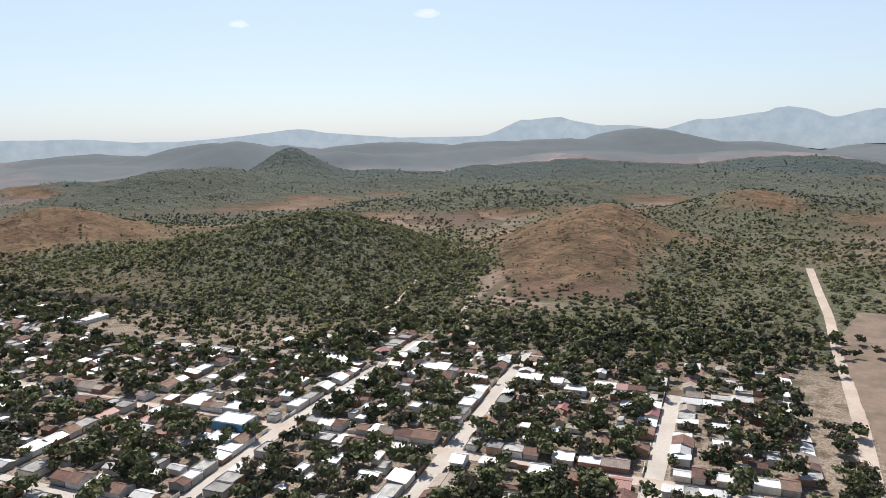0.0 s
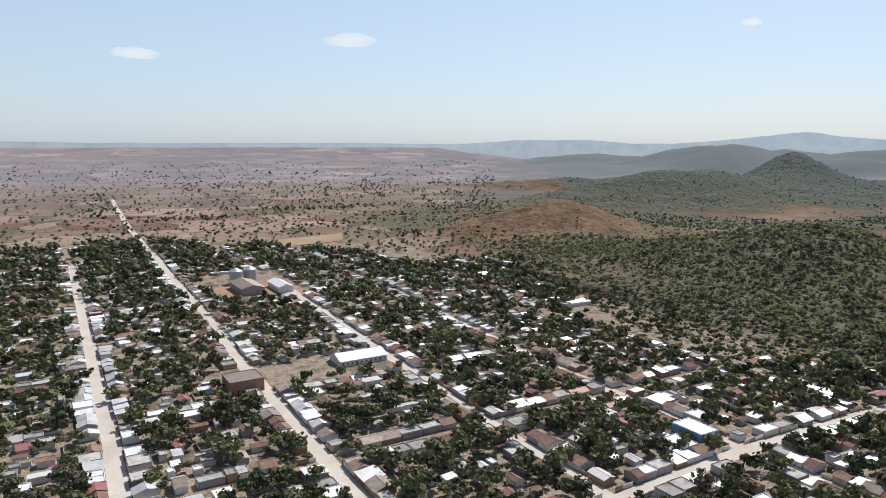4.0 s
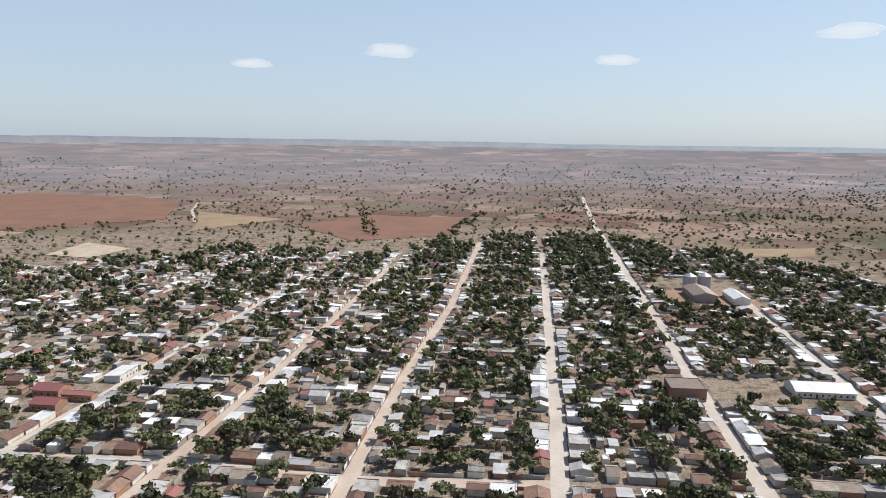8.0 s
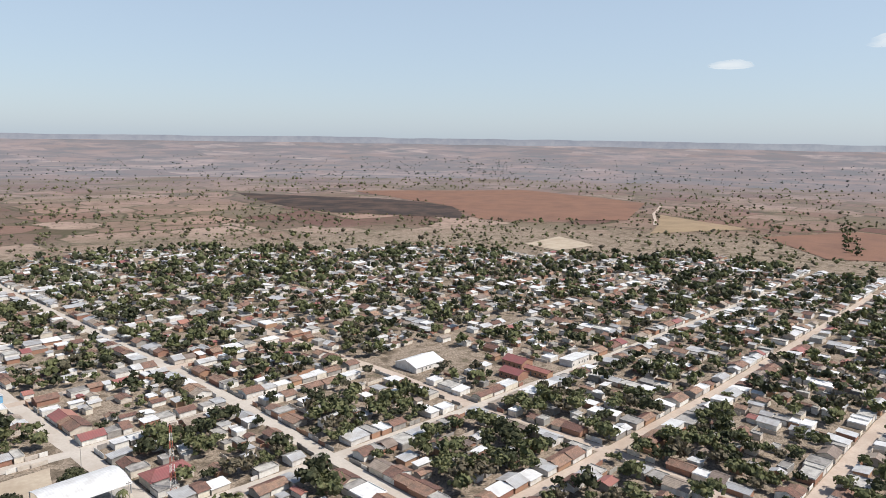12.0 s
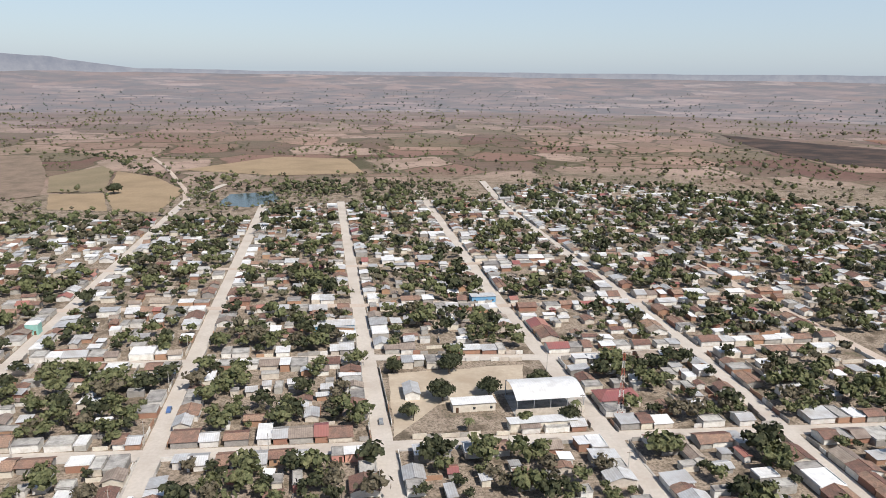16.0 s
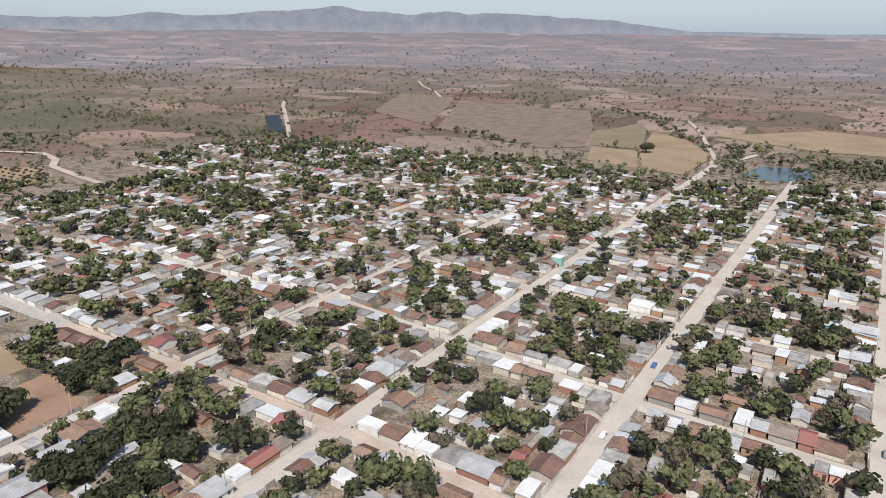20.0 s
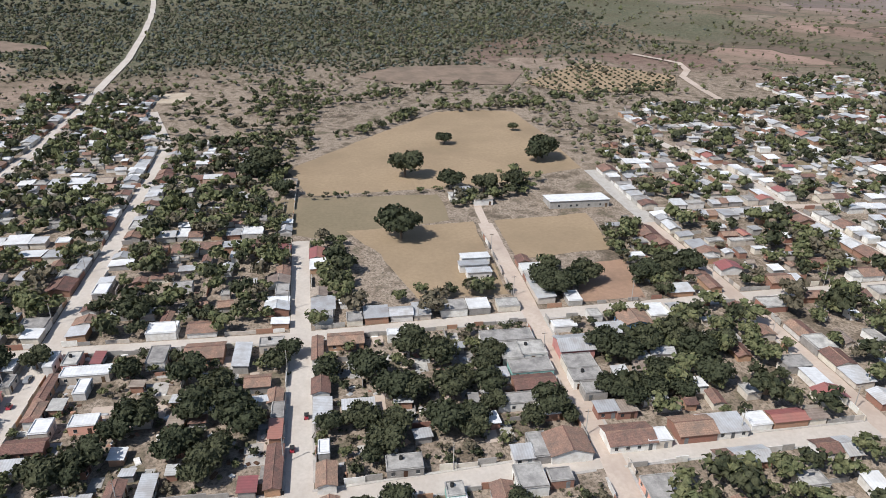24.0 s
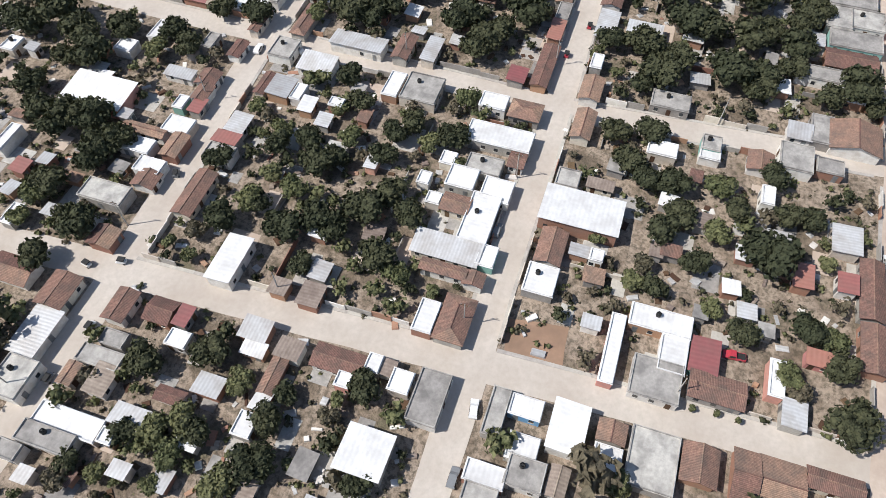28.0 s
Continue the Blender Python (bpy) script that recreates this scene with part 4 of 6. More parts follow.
strip("lane", [(-1020, -491), (-1100, -530), (-1186, -575), (-1364, -646)], 5, M["dirt"], 0.15, "pale earth lane across the fields")
strip("lane", [(-239, 410), (-232, 417), (-226, 452), (-223, 488), (-235, 560)], 3, M["dirt"], 0.3, "pale track into the wooded valley")
strip("lane", [(-140, 420), (-166, 486), (-172, 530)], 4, M["dirt"], 0.3, "earth track at the foot of the brown hill")
strip("lane", [(560, -330), (614, -337), (660, -345), (690, -365), (734, -376), (800, -350)], 7, M["dirt"], 0.2, "pale bending earth lane")
strip("lane", [(431, -518), (502, -608), (516, -626)], 6, M["dirt"], 0.2, "earth lane leaving the houses")
strip("lane", [(600, -590), (652, -646), (875, -857), (926, -913)], 6, M["dirt"], 0.2, "straight earth lane past the farm pond")
strip("lane", [(744, -1144), (820, -1240), (927, -1351), (1015, -1458)], 6, M["dirt"], 0.6, "earth lane over the plain")
strip("lane", [(384, -151), (334, -151), (300, -152)], 9, M["pave"], 0.1, "pale concrete yard lane beside the white hall")
OPEN += [(61, 72, -4, 9.5), (-122, -102, -252, -238), (262, 320, -128, -72), (226, 264, -124, -88), (-95, -20, -290, -228), (310, 560, -145, 16), (-320, -255, -300, -250), (228, 312, -64, -2), (-690, -565, 130, 210), (-392, -350, 78, 186), (-300, -258, -286, -256), (-332, -292, -242, -208), (-362, -330, -222, -204)]

# ---- the nearest blocks, house by house ----
LOT = {"c": ("clay", "gable"), "h": ("clay", "hip"), "w": ("white_roof", "flat"), "W": ("white_roof", "mono"), "t": ("tin", "mono"), "T": ("tin", "gable"),
       "k": ("concrete", "flat"), "r": ("rust", "mono"), "R": ("red_roof", "mono")}
lots = random.Random(4)


def lot(code, x, y, sx, sy, ridge):
    roofing, kind = LOT[code]
    w, d, turn = (sx, sy, 0) if ridge == "x" else (sy, sx, 90)
    if lots.random() < 0.5:
        turn += 180
    wall = lots.choices(range(7), (11, 6, 7, 5, 0.4, 1.2, 0.4))[0]
    h = 3.8 if code in "WT" else lots.uniform(2.5, 3.2)
    house(x, y, turn, max(2.6, w - (0.9 if kind in ("gable", "hip", "mono") else 0.3)), max(2.4, d - (0.9 if kind != "flat" else 0.3)), h, kind, roofing, wall, 0, name="shed" if sx * sy < 30 else "house")


def yard_tree(x, y, r, most=7.5):
    want = max(2.0, min(r * 1.42, most))
    best = min(range(9), key=lambda i: abs(CROWNS[i][0] - want) + 0.8 * lots.random())
    tree(x, y, best, want / CROWNS[best][0])


CUSTOM = [(13, 4), (13, 5), (12, 4), (14, 4), (14, 5), (13, 3)]
lot("k", 130.4, 90.3, 8.0, 6.9, "x")
lot("t", 127.6, 79.1, 7.0, 10.2, "y")
lot("t", 116.2, 84.2, 7.7, 6.4, "x")
lot("c", 116.3, 89.2, 8.4, 3.2, "x")
lot("w", 116.0, 79.2, 5.9, 3.2, "x")
lot("w", 115.2, 68.1, 3.2, 4.0, "y")
lot("t", 101.2, 88.8, 7.1, 5.3, "x")
lot("R", 95.4, 89.0, 4.3, 7.1, "y")
lot("k", 90.7, 88.4, 5.0, 7.4, "y")
lot("c", 77.9, 88.1, 13.8, 5.3, "x")
lot("W", 63.5, 70.8, 12.4, 6.3, "x")
lot("r", 60.9, 57.7, 4.4, 4.4, "y")
lot("r", 61.2, 50.5, 6.1, 5.3, "x")
lot("w", 64.1, 25.7, 7.8, 4.4, "x")
lot("h", 65.4, 19.9, 11.3, 6.9, "x")
lot("c", 76.1, 26.0, 3.2, 10.7, "y")
lot("c", 75.7, 19.0, 3.8, 4.8, "x")
lot("t", 81.7, 27.1, 6.6, 15.9, "y")
lot("w", 82.4, 18.1, 5.8, 4.3, "x")
lot("w", 91.7, 22.6, 14.2, 7.1, "x")
lot("c", 93.9, 28.9, 5.4, 6.9, "y")
lot("w", 101.7, 29.9, 6.6, 7.1, "y")
lot("w", 100.8, 21.1, 6.9, 7.3, "y")
lot("k", 107.3, 26.1, 5.8, 8.9, "y")
lot("c", 111.2, 19.0, 5.2, 4.3, "y")
lot("w", 117.1, 25.1, 7.0, 16.6, "y")
lot("h", 127.8, 21.3, 6.7, 8.6, "y")
lot("w", 128.3, 29.8, 5.4, 7.2, "y")
lot("k", 127.0, 48.9, 10.0, 9.8, "x")
lot("w", 126.5, 56.6, 9.1, 4.5, "x")
lot("w", 106.8, 35.0, 4.1, 3.9, "x")
lot("t", 99.7, 52.1, 4.5, 3.2, "x")
lot("w", 99.2, 38.5, 3.9, 3.2, "x")
lot("w", 94.0, 34.4, 3.5, 3.6, "y")
lot("W", 99.1, 127.9, 10.2, 17.9, "y")
lot("t", 112.8, 112.5, 3.9, 8.8, "y")
lot("c", 113.2, 104.1, 5.9, 5.8, "x")
lot("c", 107.9, 102.9, 6.0, 4.6, "x")
lot("w", 103.1, 106.5, 4.7, 3.2, "x")
lot("R", 103.3, 101.7, 5.6, 3.7, "x")
lot("w", 95.6, 102.8, 5.7, 7.5, "y")
lot("c", 91.7, 110.2, 3.4, 12.1, "y")
lot("c", 89.2, 100.0, 7.9, 4.8, "x")
lot("w", 86.8, 109.2, 4.7, 8.7, "y")
lot("w", 81.7, 102.5, 4.7, 7.2, "y")
lot("c", 77.9, 101.1, 5.3, 6.2, "x")
lot("k", 71.1, 107.7, 6.0, 11.6, "y")
lot("c", 60.2, 100.8, 5.7, 6.3, "x")
lot("t", 62.8, 116.9, 3.5, 3.6, "y")
lot("w", 78.4, 140.9, 8.8, 3.2, "x")
lot("t", 75.7, 127.6, 3.7, 3.8, "y")
lot("R", 71.8, 131.8, 4.6, 4.1, "x")
lot("w", 108.2, 162.4, 5.7, 4.4, "x")
lot("t", 108.7, 156.0, 3.5, 3.2, "x")
lot("t", 94.6, 117.4, 3.7, 3.2, "x")
lot("w", 59.2, 124.6, 5.9, 3.2, "x")
lot("w", 125.8, 126.8, 7.7, 3.2, "x")
lot("w", 117.7, 132.3, 5.1, 5.4, "y")
lot("k", 126.5, 110.7, 6.2, 3.6, "x")
lot("c", 126.3, 102.5, 7.0, 4.1, "x")
lot("c", 46.2, 87.2, 7.9, 5.2, "x")
lot("c", 47.7, 78.4, 5.9, 6.2, "y")
lot("R", 48.1, 73.3, 5.3, 3.2, "x")
lot("w", 43.2, 71.8, 3.9, 4.9, "y")
lot("k", 39.1, 84.2, 3.6, 5.8, "y")
lot("k", 34.7, 84.6, 4.2, 9.7, "y")
lot("c", 29.7, 88.2, 5.1, 3.2, "x")
lot("r", 30.6, 81.6, 6.9, 4.8, "x")
lot("w", 21.3, 82.7, 4.8, 14.2, "y")
lot("t", 25.8, 71.8, 4.5, 8.5, "y")
lot("k", 17.2, 84.6, 4.4, 11.6, "y")
lot("k", 13.1, 90.1, 3.5, 5.4, "y")
lot("c", 32.0, 67.0, 3.3, 6.3, "y")
lot("t", 36.2, 60.8, 4.7, 6.1, "y")
lot("t", 50.1, 57.7, 5.2, 6.6, "y")
lot("t", 46.1, 56.2, 3.4, 5.5, "y")
lot("c", 42.2, 50.0, 8.5, 3.5, "x")
lot("r", 48.2, 49.2, 4.9, 5.7, "y")
lot("c", 49.1, 39.0, 5.5, 10.8, "y")
lot("w", 50.7, 32.0, 4.1, 3.2, "x")
lot("r", 50.8, 29.1, 3.9, 3.2, "x")
lot("w", 48.8, 25.6, 4.9, 4.5, "x")
lot("k", 47.6, 19.4, 11.4, 6.5, "x")
lot("W", 33.4, 26.9, 9.4, 9.5, "y")
lot("w", 45.6, 36.4, 3.4, 3.2, "x")
lot("w", 31.4, 50.5, 5.1, 4.1, "x")
lot("t", 16.4, 68.1, 3.2, 4.2, "y")
lot("w", 21.1, 73.8, 3.2, 3.2, "y")
lot("t", 10.2, 84.5, 3.2, 3.6, "y")
lot("c", 45.2, 102.0, 8.6, 7.0, "x")
lot("t", 35.5, 100.7, 11.3, 7.2, "x")
lot("k", 25.5, 98.3, 8.7, 7.3, "x")
lot("k", 49.0, 6.2, 10.1, 3.8, "x")
lot("W", 49.9, -7.4, 10.4, 7.0, "x")
lot("w", 51.6, 1.0, 4.4, 6.5, "y")
lot("w", 43.7, -0.3, 5.4, 6.0, "y")
lot("k", 39.2, -2.0, 5.9, 7.2, "y")
lot("w", 36.8, 4.9, 4.2, 7.8, "y")
lot("k", 33.0, 4.8, 3.9, 6.5, "y")
lot("c", 51.8, -15.4, 4.5, 5.6, "x")
lot("w", 46.5, -15.5, 5.7, 5.4, "x")
lot("k", 49.0, -23.4, 11.7, 9.1, "x")
lot("c", 51.0, -31.8, 7.7, 6.9, "x")
lot("c", 55.2, -55.2, 4.2, 10.1, "y")
lot("w", 80.3, 5.4, 7.6, 6.9, "x")
lot("c", 89.3, 5.3, 9.7, 6.1, "x")
lot("W", 100.5, 1.0, 11.1, 18.6, "y")
lot("k", 109.4, 6.1, 5.6, 5.6, "x")
lot("r", 110.4, -1.5, 3.2, 6.8, "y")
lot("c", 127.9, 6.4, 10.4, 5.3, "x")
lot("w", 125.6, -13.6, 4.7, 7.3, "y")
lot("w", 128.2, -24.9, 4.0, 5.1, "y")
lot("k", 131.3, -24.7, 5.0, 4.8, "x")
lot("c", 129.6, -36.7, 6.5, 6.4, "x")
lot("k", 133.1, -44.7, 8.9, 7.9, "x")
lot("k", 133.1, -52.6, 4.9, 6.5, "y")
lot("w", 118.9, -39.0, 5.8, 3.2, "x")
lot("w", 78.3, -20.5, 5.4, 12.8, "y")
lot("w", 69.3, -12.2, 16.1, 3.2, "x")
lot("w", 71.6, -24.0, 8.4, 5.7, "x")
lot("k", 65.3, -21.6, 8.9, 9.9, "y")
lot("R", 73.3, -30.0, 8.4, 5.8, "x")
lot("c", 66.7, -33.1, 6.2, 11.0, "y")
lot("w", 72.7, -43.9, 8.3, 3.2, "x")
lot("t", 66.2, -47.5, 6.2, 4.9, "x")
lot("c", 99.9, -61.8, 15.7, 5.2, "x")
lot("c", 85.5, -62.3, 11.8, 5.8, "x")
lot("R", 99.8, -56.8, 5.6, 4.3, "x")
lot("t", 111.7, -56.5, 8.2, 6.4, "x")
lot("t", 73.6, -7.0, 3.6, 4.4, "y")
lot("w", 89.9, -4.7, 3.2, 3.2, "y")
lot("R", 80.0, -51.9, 3.9, 5.6, "y")
lot("R", 98.8, -47.7, 6.8, 4.4, "x")
lot("h", 143.4, 89.6, 13.9, 4.7, "x")
lot("t", 138.9, 71.7, 6.6, 15.7, "y")
lot("c", 140.9, 59.0, 10.2, 4.8, "x")
lot("t", 142.4, 51.5, 10.2, 4.3, "x")
lot("R", 140.6, 26.9, 6.3, 5.1, "x")
lot("c", 146.3, 20.7, 17.3, 4.8, "x")
lot("R", 161.2, 21.2, 9.4, 4.1, "x")
lot("k", 169.9, 21.1, 7.8, 4.0, "x")
lot("c", 177.1, 22.3, 7.2, 5.0, "x")
lot("c", 185.6, 28.1, 6.9, 8.3, "y")
lot("c", 204.8, 46.7, 10.0, 13.0, "y")
lot("t", 200.9, 34.4, 14.9, 5.6, "x")
lot("k", 207.4, 25.4, 5.4, 8.3, "y")
lot("k", 204.4, 61.6, 10.5, 6.4, "x")
lot("w", 197.8, 81.8, 5.5, 15.0, "y")
lot("w", 189.9, 80.7, 7.7, 4.0, "x")
lot("h", 190.4, 90.9, 14.9, 3.6, "x")
lot("k", 205.4, 88.2, 7.9, 5.1, "x")
lot("w", 205.8, 94.6, 8.9, 3.2, "x")
lot("R", 205.9, 80.5, 7.9, 3.6, "x")
lot("h", 178.6, 90.2, 9.9, 4.8, "x")
lot("w", 170.8, 85.7, 6.7, 5.4, "x")
lot("c", 163.4, 87.5, 6.0, 11.2, "y")
lot("t", 155.4, 88.4, 5.6, 10.7, "y")
lot("w", 172.1, 74.8, 5.4, 7.9, "y")
lot("c", 141.2, 7.1, 9.2, 5.7, "x")
lot("t", 168.1, 8.2, 12.8, 5.7, "x")
lot("c", 179.9, 8.8, 8.6, 6.1, "x")
lot("t", 169.2, -2.2, 6.0, 10.1, "y")
lot("w", 151.6, 7.8, 5.7, 3.3, "x")
lot("k", 143.2, -13.2, 6.0, 10.0, "y")
lot("c", 202.2, 10.1, 14.8, 4.1, "x")
lot("c", 207.1, 0.6, 7.9, 12.7, "y")
lot("w", 207.9, -17.6, 4.2, 8.1, "y")
lot("k", 201.4, -54.7, 7.4, 18.6, "y")
lot("k", 191.5, -53.5, 10.2, 7.1, "x")
lot("k", 192.7, -60.8, 8.8, 10.2, "y")
lot("k", 182.7, -58.2, 7.7, 14.1, "y")
lot("c", 174.1, -57.0, 7.8, 13.7, "y")
lot("k", 165.8, -49.4, 5.4, 12.6, "y")
lot("w", 160.7, -58.5, 6.8, 8.9, "y")
lot("c", 144.3, -58.2, 10.3, 12.4, "x")
lot("k", 145.1, -50.4, 10.1, 5.5, "x")
lot("t", 142.6, -45.1, 5.7, 6.3, "y")
lot("T", 192.3, -75.9, 10.5, 12.6, "y")
lot("k", 182.2, -74.3, 8.1, 10.2, "y")
lot("k", 174.6, -74.2, 7.0, 10.6, "y")
lot("k", 167.8, -74.2, 5.7, 7.5, "y")
lot("t", 158.3, -74.5, 5.3, 7.2, "y")
lot("r", 158.1, -80.2, 6.5, 7.1, "y")
lot("c", 145.7, -76.3, 9.4, 14.1, "y")
lot("w", 144.4, -84.1, 5.8, 7.4, "y")
lot("c", 146.7, -96.0, 9.3, 12.0, "y")
lot("t", 146.6, -105.0, 8.3, 13.6, "y")
lot("r", 177.4, -97.3, 4.9, 12.2, "y")
lot("t", 201.2, -93.3, 9.3, 10.7, "y")
lot("c", 207.0, -103.6, 9.8, 12.3, "x")
lot("R", 185.8, 105.4, 8.5, 4.7, "x")
lot("k", 176.8, 108.3, 3.5, 9.2, "y")
lot("c", 164.9, 103.6, 18.1, 3.2, "x")
lot("c", 171.2, 116.1, 4.8, 8.7, "y")
lot("k", 150.9, 102.3, 7.5, 3.2, "x")
lot("c", 138.8, 102.0, 10.0, 3.2, "x")
lot("w", 152.2, 127.5, 5.2, 4.2, "x")
lot("k", 195.4, 103.8, 7.2, 3.2, "x")
lot("w", 203.9, 106.1, 6.7, 3.7, "x")
yard_tree(123.5, 157.1, 5.7)
yard_tree(116.7, 161.6, 4.0)
yard_tree(117.1, 145.1, 4.7)
yard_tree(109.8, 137.4, 4.6)
yard_tree(108.6, 144.6, 3.1)
yard_tree(122.9, 135.2, 3.9)
yard_tree(127.2, 122.4, 3.5)
yard_tree(122.1, 115.0, 3.4)
yard_tree(118.2, 123.2, 2.8)
yard_tree(97.3, 147.0, 3.3)
yard_tree(117.3, 167.8, 4.0)
yard_tree(90.0, 129.6, 4.2)
yard_tree(90.1, 123.0, 4.2)
yard_tree(86.1, 131.9, 3.6)
yard_tree(84.4, 115.9, 4.2)
yard_tree(78.6, 116.0, 3.9)
yard_tree(86.9, 114.3, 3.5)
yard_tree(69.2, 122.0, 3.8)
yard_tree(61.6, 108.1, 3.9)
yard_tree(62.9, 112.0, 2.6)
yard_tree(59.2, 123.0, 1.9)
yard_tree(65.3, 123.0, 2.6)
yard_tree(89.0, 139.1, 3.7)
yard_tree(108.4, 87.3, 1.8)
yard_tree(88.9, 87.9, 2.8)
yard_tree(102.4, 77.1, 2.5)
yard_tree(100.7, 70.2, 3.0)
yard_tree(97.6, 76.4, 2.8)
yard_tree(94.8, 64.5, 3.8)
yard_tree(99.1, 60.4, 2.7)
yard_tree(105.1, 60.0, 2.5)
yard_tree(102.5, 50.0, 2.8)
yard_tree(110.4, 50.1, 2.8)
yard_tree(114.9, 45.7, 2.8)
yard_tree(113.2, 35.5, 3.5)
yard_tree(84.9, 48.7, 4.2)
yard_tree(91.2, 42.8, 3.3)
yard_tree(86.4, 38.9, 3.2)
yard_tree(80.1, 57.8, 3.6)
yard_tree(86.0, 66.2, 2.6)
yard_tree(74.8, 63.7, 3.8)
yard_tree(79.6, 74.7, 2.8)
yard_tree(73.6, 77.3, 3.3)
yard_tree(68.6, 82.4, 1.9)
yard_tree(78.4, 52.9, 3.3)
yard_tree(74.4, 41.0, 3.7)
yard_tree(71.6, 35.4, 2.5)
yard_tree(67.7, 56.2, 2.2)
yard_tree(80.2, 72.8, 2.6)
yard_tree(89.0, 73.6, 2.0)
yard_tree(127.5, 36.3, 2.5)
yard_tree(109.5, 40.8, 2.4)
yard_tree(125.7, 68.7, 2.9)
yard_tree(117.8, 62.2, 2.8)
yard_tree(114.1, 66.9, 1.7)
yard_tree(37.5, 74.7, 3.2)
yard_tree(42.3, 64.1, 3.4)
yard_tree(38.7, 55.8, 2.2)
yard_tree(33.3, 47.0, 2.7)
yard_tree(28.2, 62.1, 2.6)
yard_tree(26.9, 59.0, 2.7)
yard_tree(24.6, 66.0, 2.6)
yard_tree(22.7, 71.5, 2.1)
yard_tree(21.5, 61.7, 2.2)
yard_tree(25.4, 45.3, 3.6)
yard_tree(20.0, 50.4, 2.5)
yard_tree(14.7, 78.8, 2.0)
yard_tree(11.6, 78.4, 2.0)
yard_tree(14.6, 72.7, 1.5)
yard_tree(16.1, 61.9, 1.5)
yard_tree(39.6, 45.9, 1.9)
yard_tree(45.5, 31.9, 2.8)
yard_tree(38.0, 36.3, 1.7)
yard_tree(41.8, 35.6, 1.3)
yard_tree(28.0, 26.3, 2.5)
yard_tree(95.8, -4.0, 1.7)
yard_tree(86.4, -13.2, 1.8)
yard_tree(91.5, -14.8, 1.8)
yard_tree(130.3, -9.7, 3.5)
yard_tree(127.7, -1.8, 3.0)
yard_tree(119.3, -6.1, 3.4)
yard_tree(115.7, -12.1, 3.0)
yard_tree(114.0, -17.6, 3.3)
yard_tree(105.9, -19.4, 3.2)
yard_tree(100.6, -18.3, 3.2)
yard_tree(118.4, -28.1, 2.6)
yard_tree(112.4, -33.8, 2.8)
yard_tree(125.4, -41.1, 3.0)
yard_tree(114.2, -44.3, 2.8)
yard_tree(115.0, -49.1, 2.3)
yard_tree(100.4, -39.1, 5.5)
yard_tree(104.2, -29.0, 2.5)
yard_tree(95.0, -25.2, 2.7)
yard_tree(84.7, -30.0, 1.8)
yard_tree(81.6, -37.1, 2.8)
yard_tree(86.0, -50.1, 3.0)
yard_tree(84.7, -54.5, 2.1)
yard_tree(74.2, -46.3, 2.2)
yard_tree(71.1, -48.1, 1.9)
yard_tree(78.6, -55.7, 2.8)
yard_tree(67.3, -57.9, 4.2)
yard_tree(104.3, -53.0, 1.5)
yard_tree(86.5, -18.0, 2.1)
yard_tree(161.9, -4.6, 3.9)
yard_tree(157.0, -11.5, 4.2)
yard_tree(147.6, -4.0, 2.9)
yard_tree(157.3, -26.2, 5.2)
yard_tree(173.1, -30.7, 4.7)
yard_tree(174.0, -18.4, 4.7)
yard_tree(153.1, -33.8, 3.7)
yard_tree(184.9, -43.7, 3.9)
yard_tree(156.9, -51.8, 3.3)
yard_tree(164.7, -41.7, 3.3)
yard_tree(156.3, -62.8, 2.5)
yard_tree(149.5, 78.8, 4.9)
yard_tree(146.5, 88.0, 2.4)
yard_tree(158.8, 42.8, 3.2)
yard_tree(152.8, 37.7, 3.9)
yard_tree(25.1, 42.9, 1.6)
yard_tree(70.3, 25.9, 0.9)
yard_tree(64.0, 86.2, 1.3)
yard_tree(50.2, 113.1, 3.1)
yard_tree(42.9, -17.8, 2.0)
yard_tree(62.5, 81.0, 1.5)
yard_tree(179.6, 126.0, 7.1)
yard_tree(179.1, 136.7, 7.1)
yard_tree(183.5, 113.2, 4.5)
yard_tree(193.8, 112.2, 4.7)
yard_tree(205.6, 99.4, 4.0)
yard_tree(165.2, 114.9, 5.1)
yard_tree(154.2, 120.7, 4.0)
yard_tree(140.6, 103.7, 3.8)
yard_tree(140.1, 114.2, 3.0)
yard_tree(232.2, 74.4, 6.5)
yard_tree(190.1, 50.1, 5.5)
yard_tree(169.2, 33.7, 5.9)
yard_tree(171.6, 44.5, 5.2)
yard_tree(184.0, 39.7, 4.5)
yard_tree(163.9, 29.5, 6.6)
yard_tree(155.2, 47.6, 4.8)
yard_tree(170.8, 59.9, 5.1)
yard_tree(164.9, 65.1, 4.2)
yard_tree(154.1, 70.0, 4.8)
yard_tree(149.1, 73.0, 3.9)
yard_tree(146.0, 39.3, 4.6)
yard_tree(155.8, 36.4, 3.2)
yard_tree(188.9, 7.3, 3.7)
yard_tree(186.3, -5.6, 5.4)
yard_tree(174.4, -12.4, 5.2)
yard_tree(197.1, -20.8, 7.6)
yard_tree(190.8, -29.6, 6.4)
yard_tree(150.6, -8.4, 4.7)
yard_tree(162.4, 6.1, 3.3)
yard_tree(162.8, -2.1, 4.1)
yard_tree(159.2, -34.4, 4.0)
yard_tree(178.5, -35.3, 3.5)
yard_tree(160.4, -58.6, 4.9)
yard_tree(190.4, -85.9, 5.5)
yard_tree(184.3, -91.0, 5.4)
yard_tree(187.9, -99.4, 5.4)
yard_tree(173.0, -98.7, 4.3)
yard_tree(166.6, -79.8, 4.2)
yard_tree(161.7, -84.6, 4.1)
yard_tree(164.6, -92.1, 4.1)
yard_tree(191.8, -113.5, 6.4)
yard_tree(182.6, -116.5, 6.2)
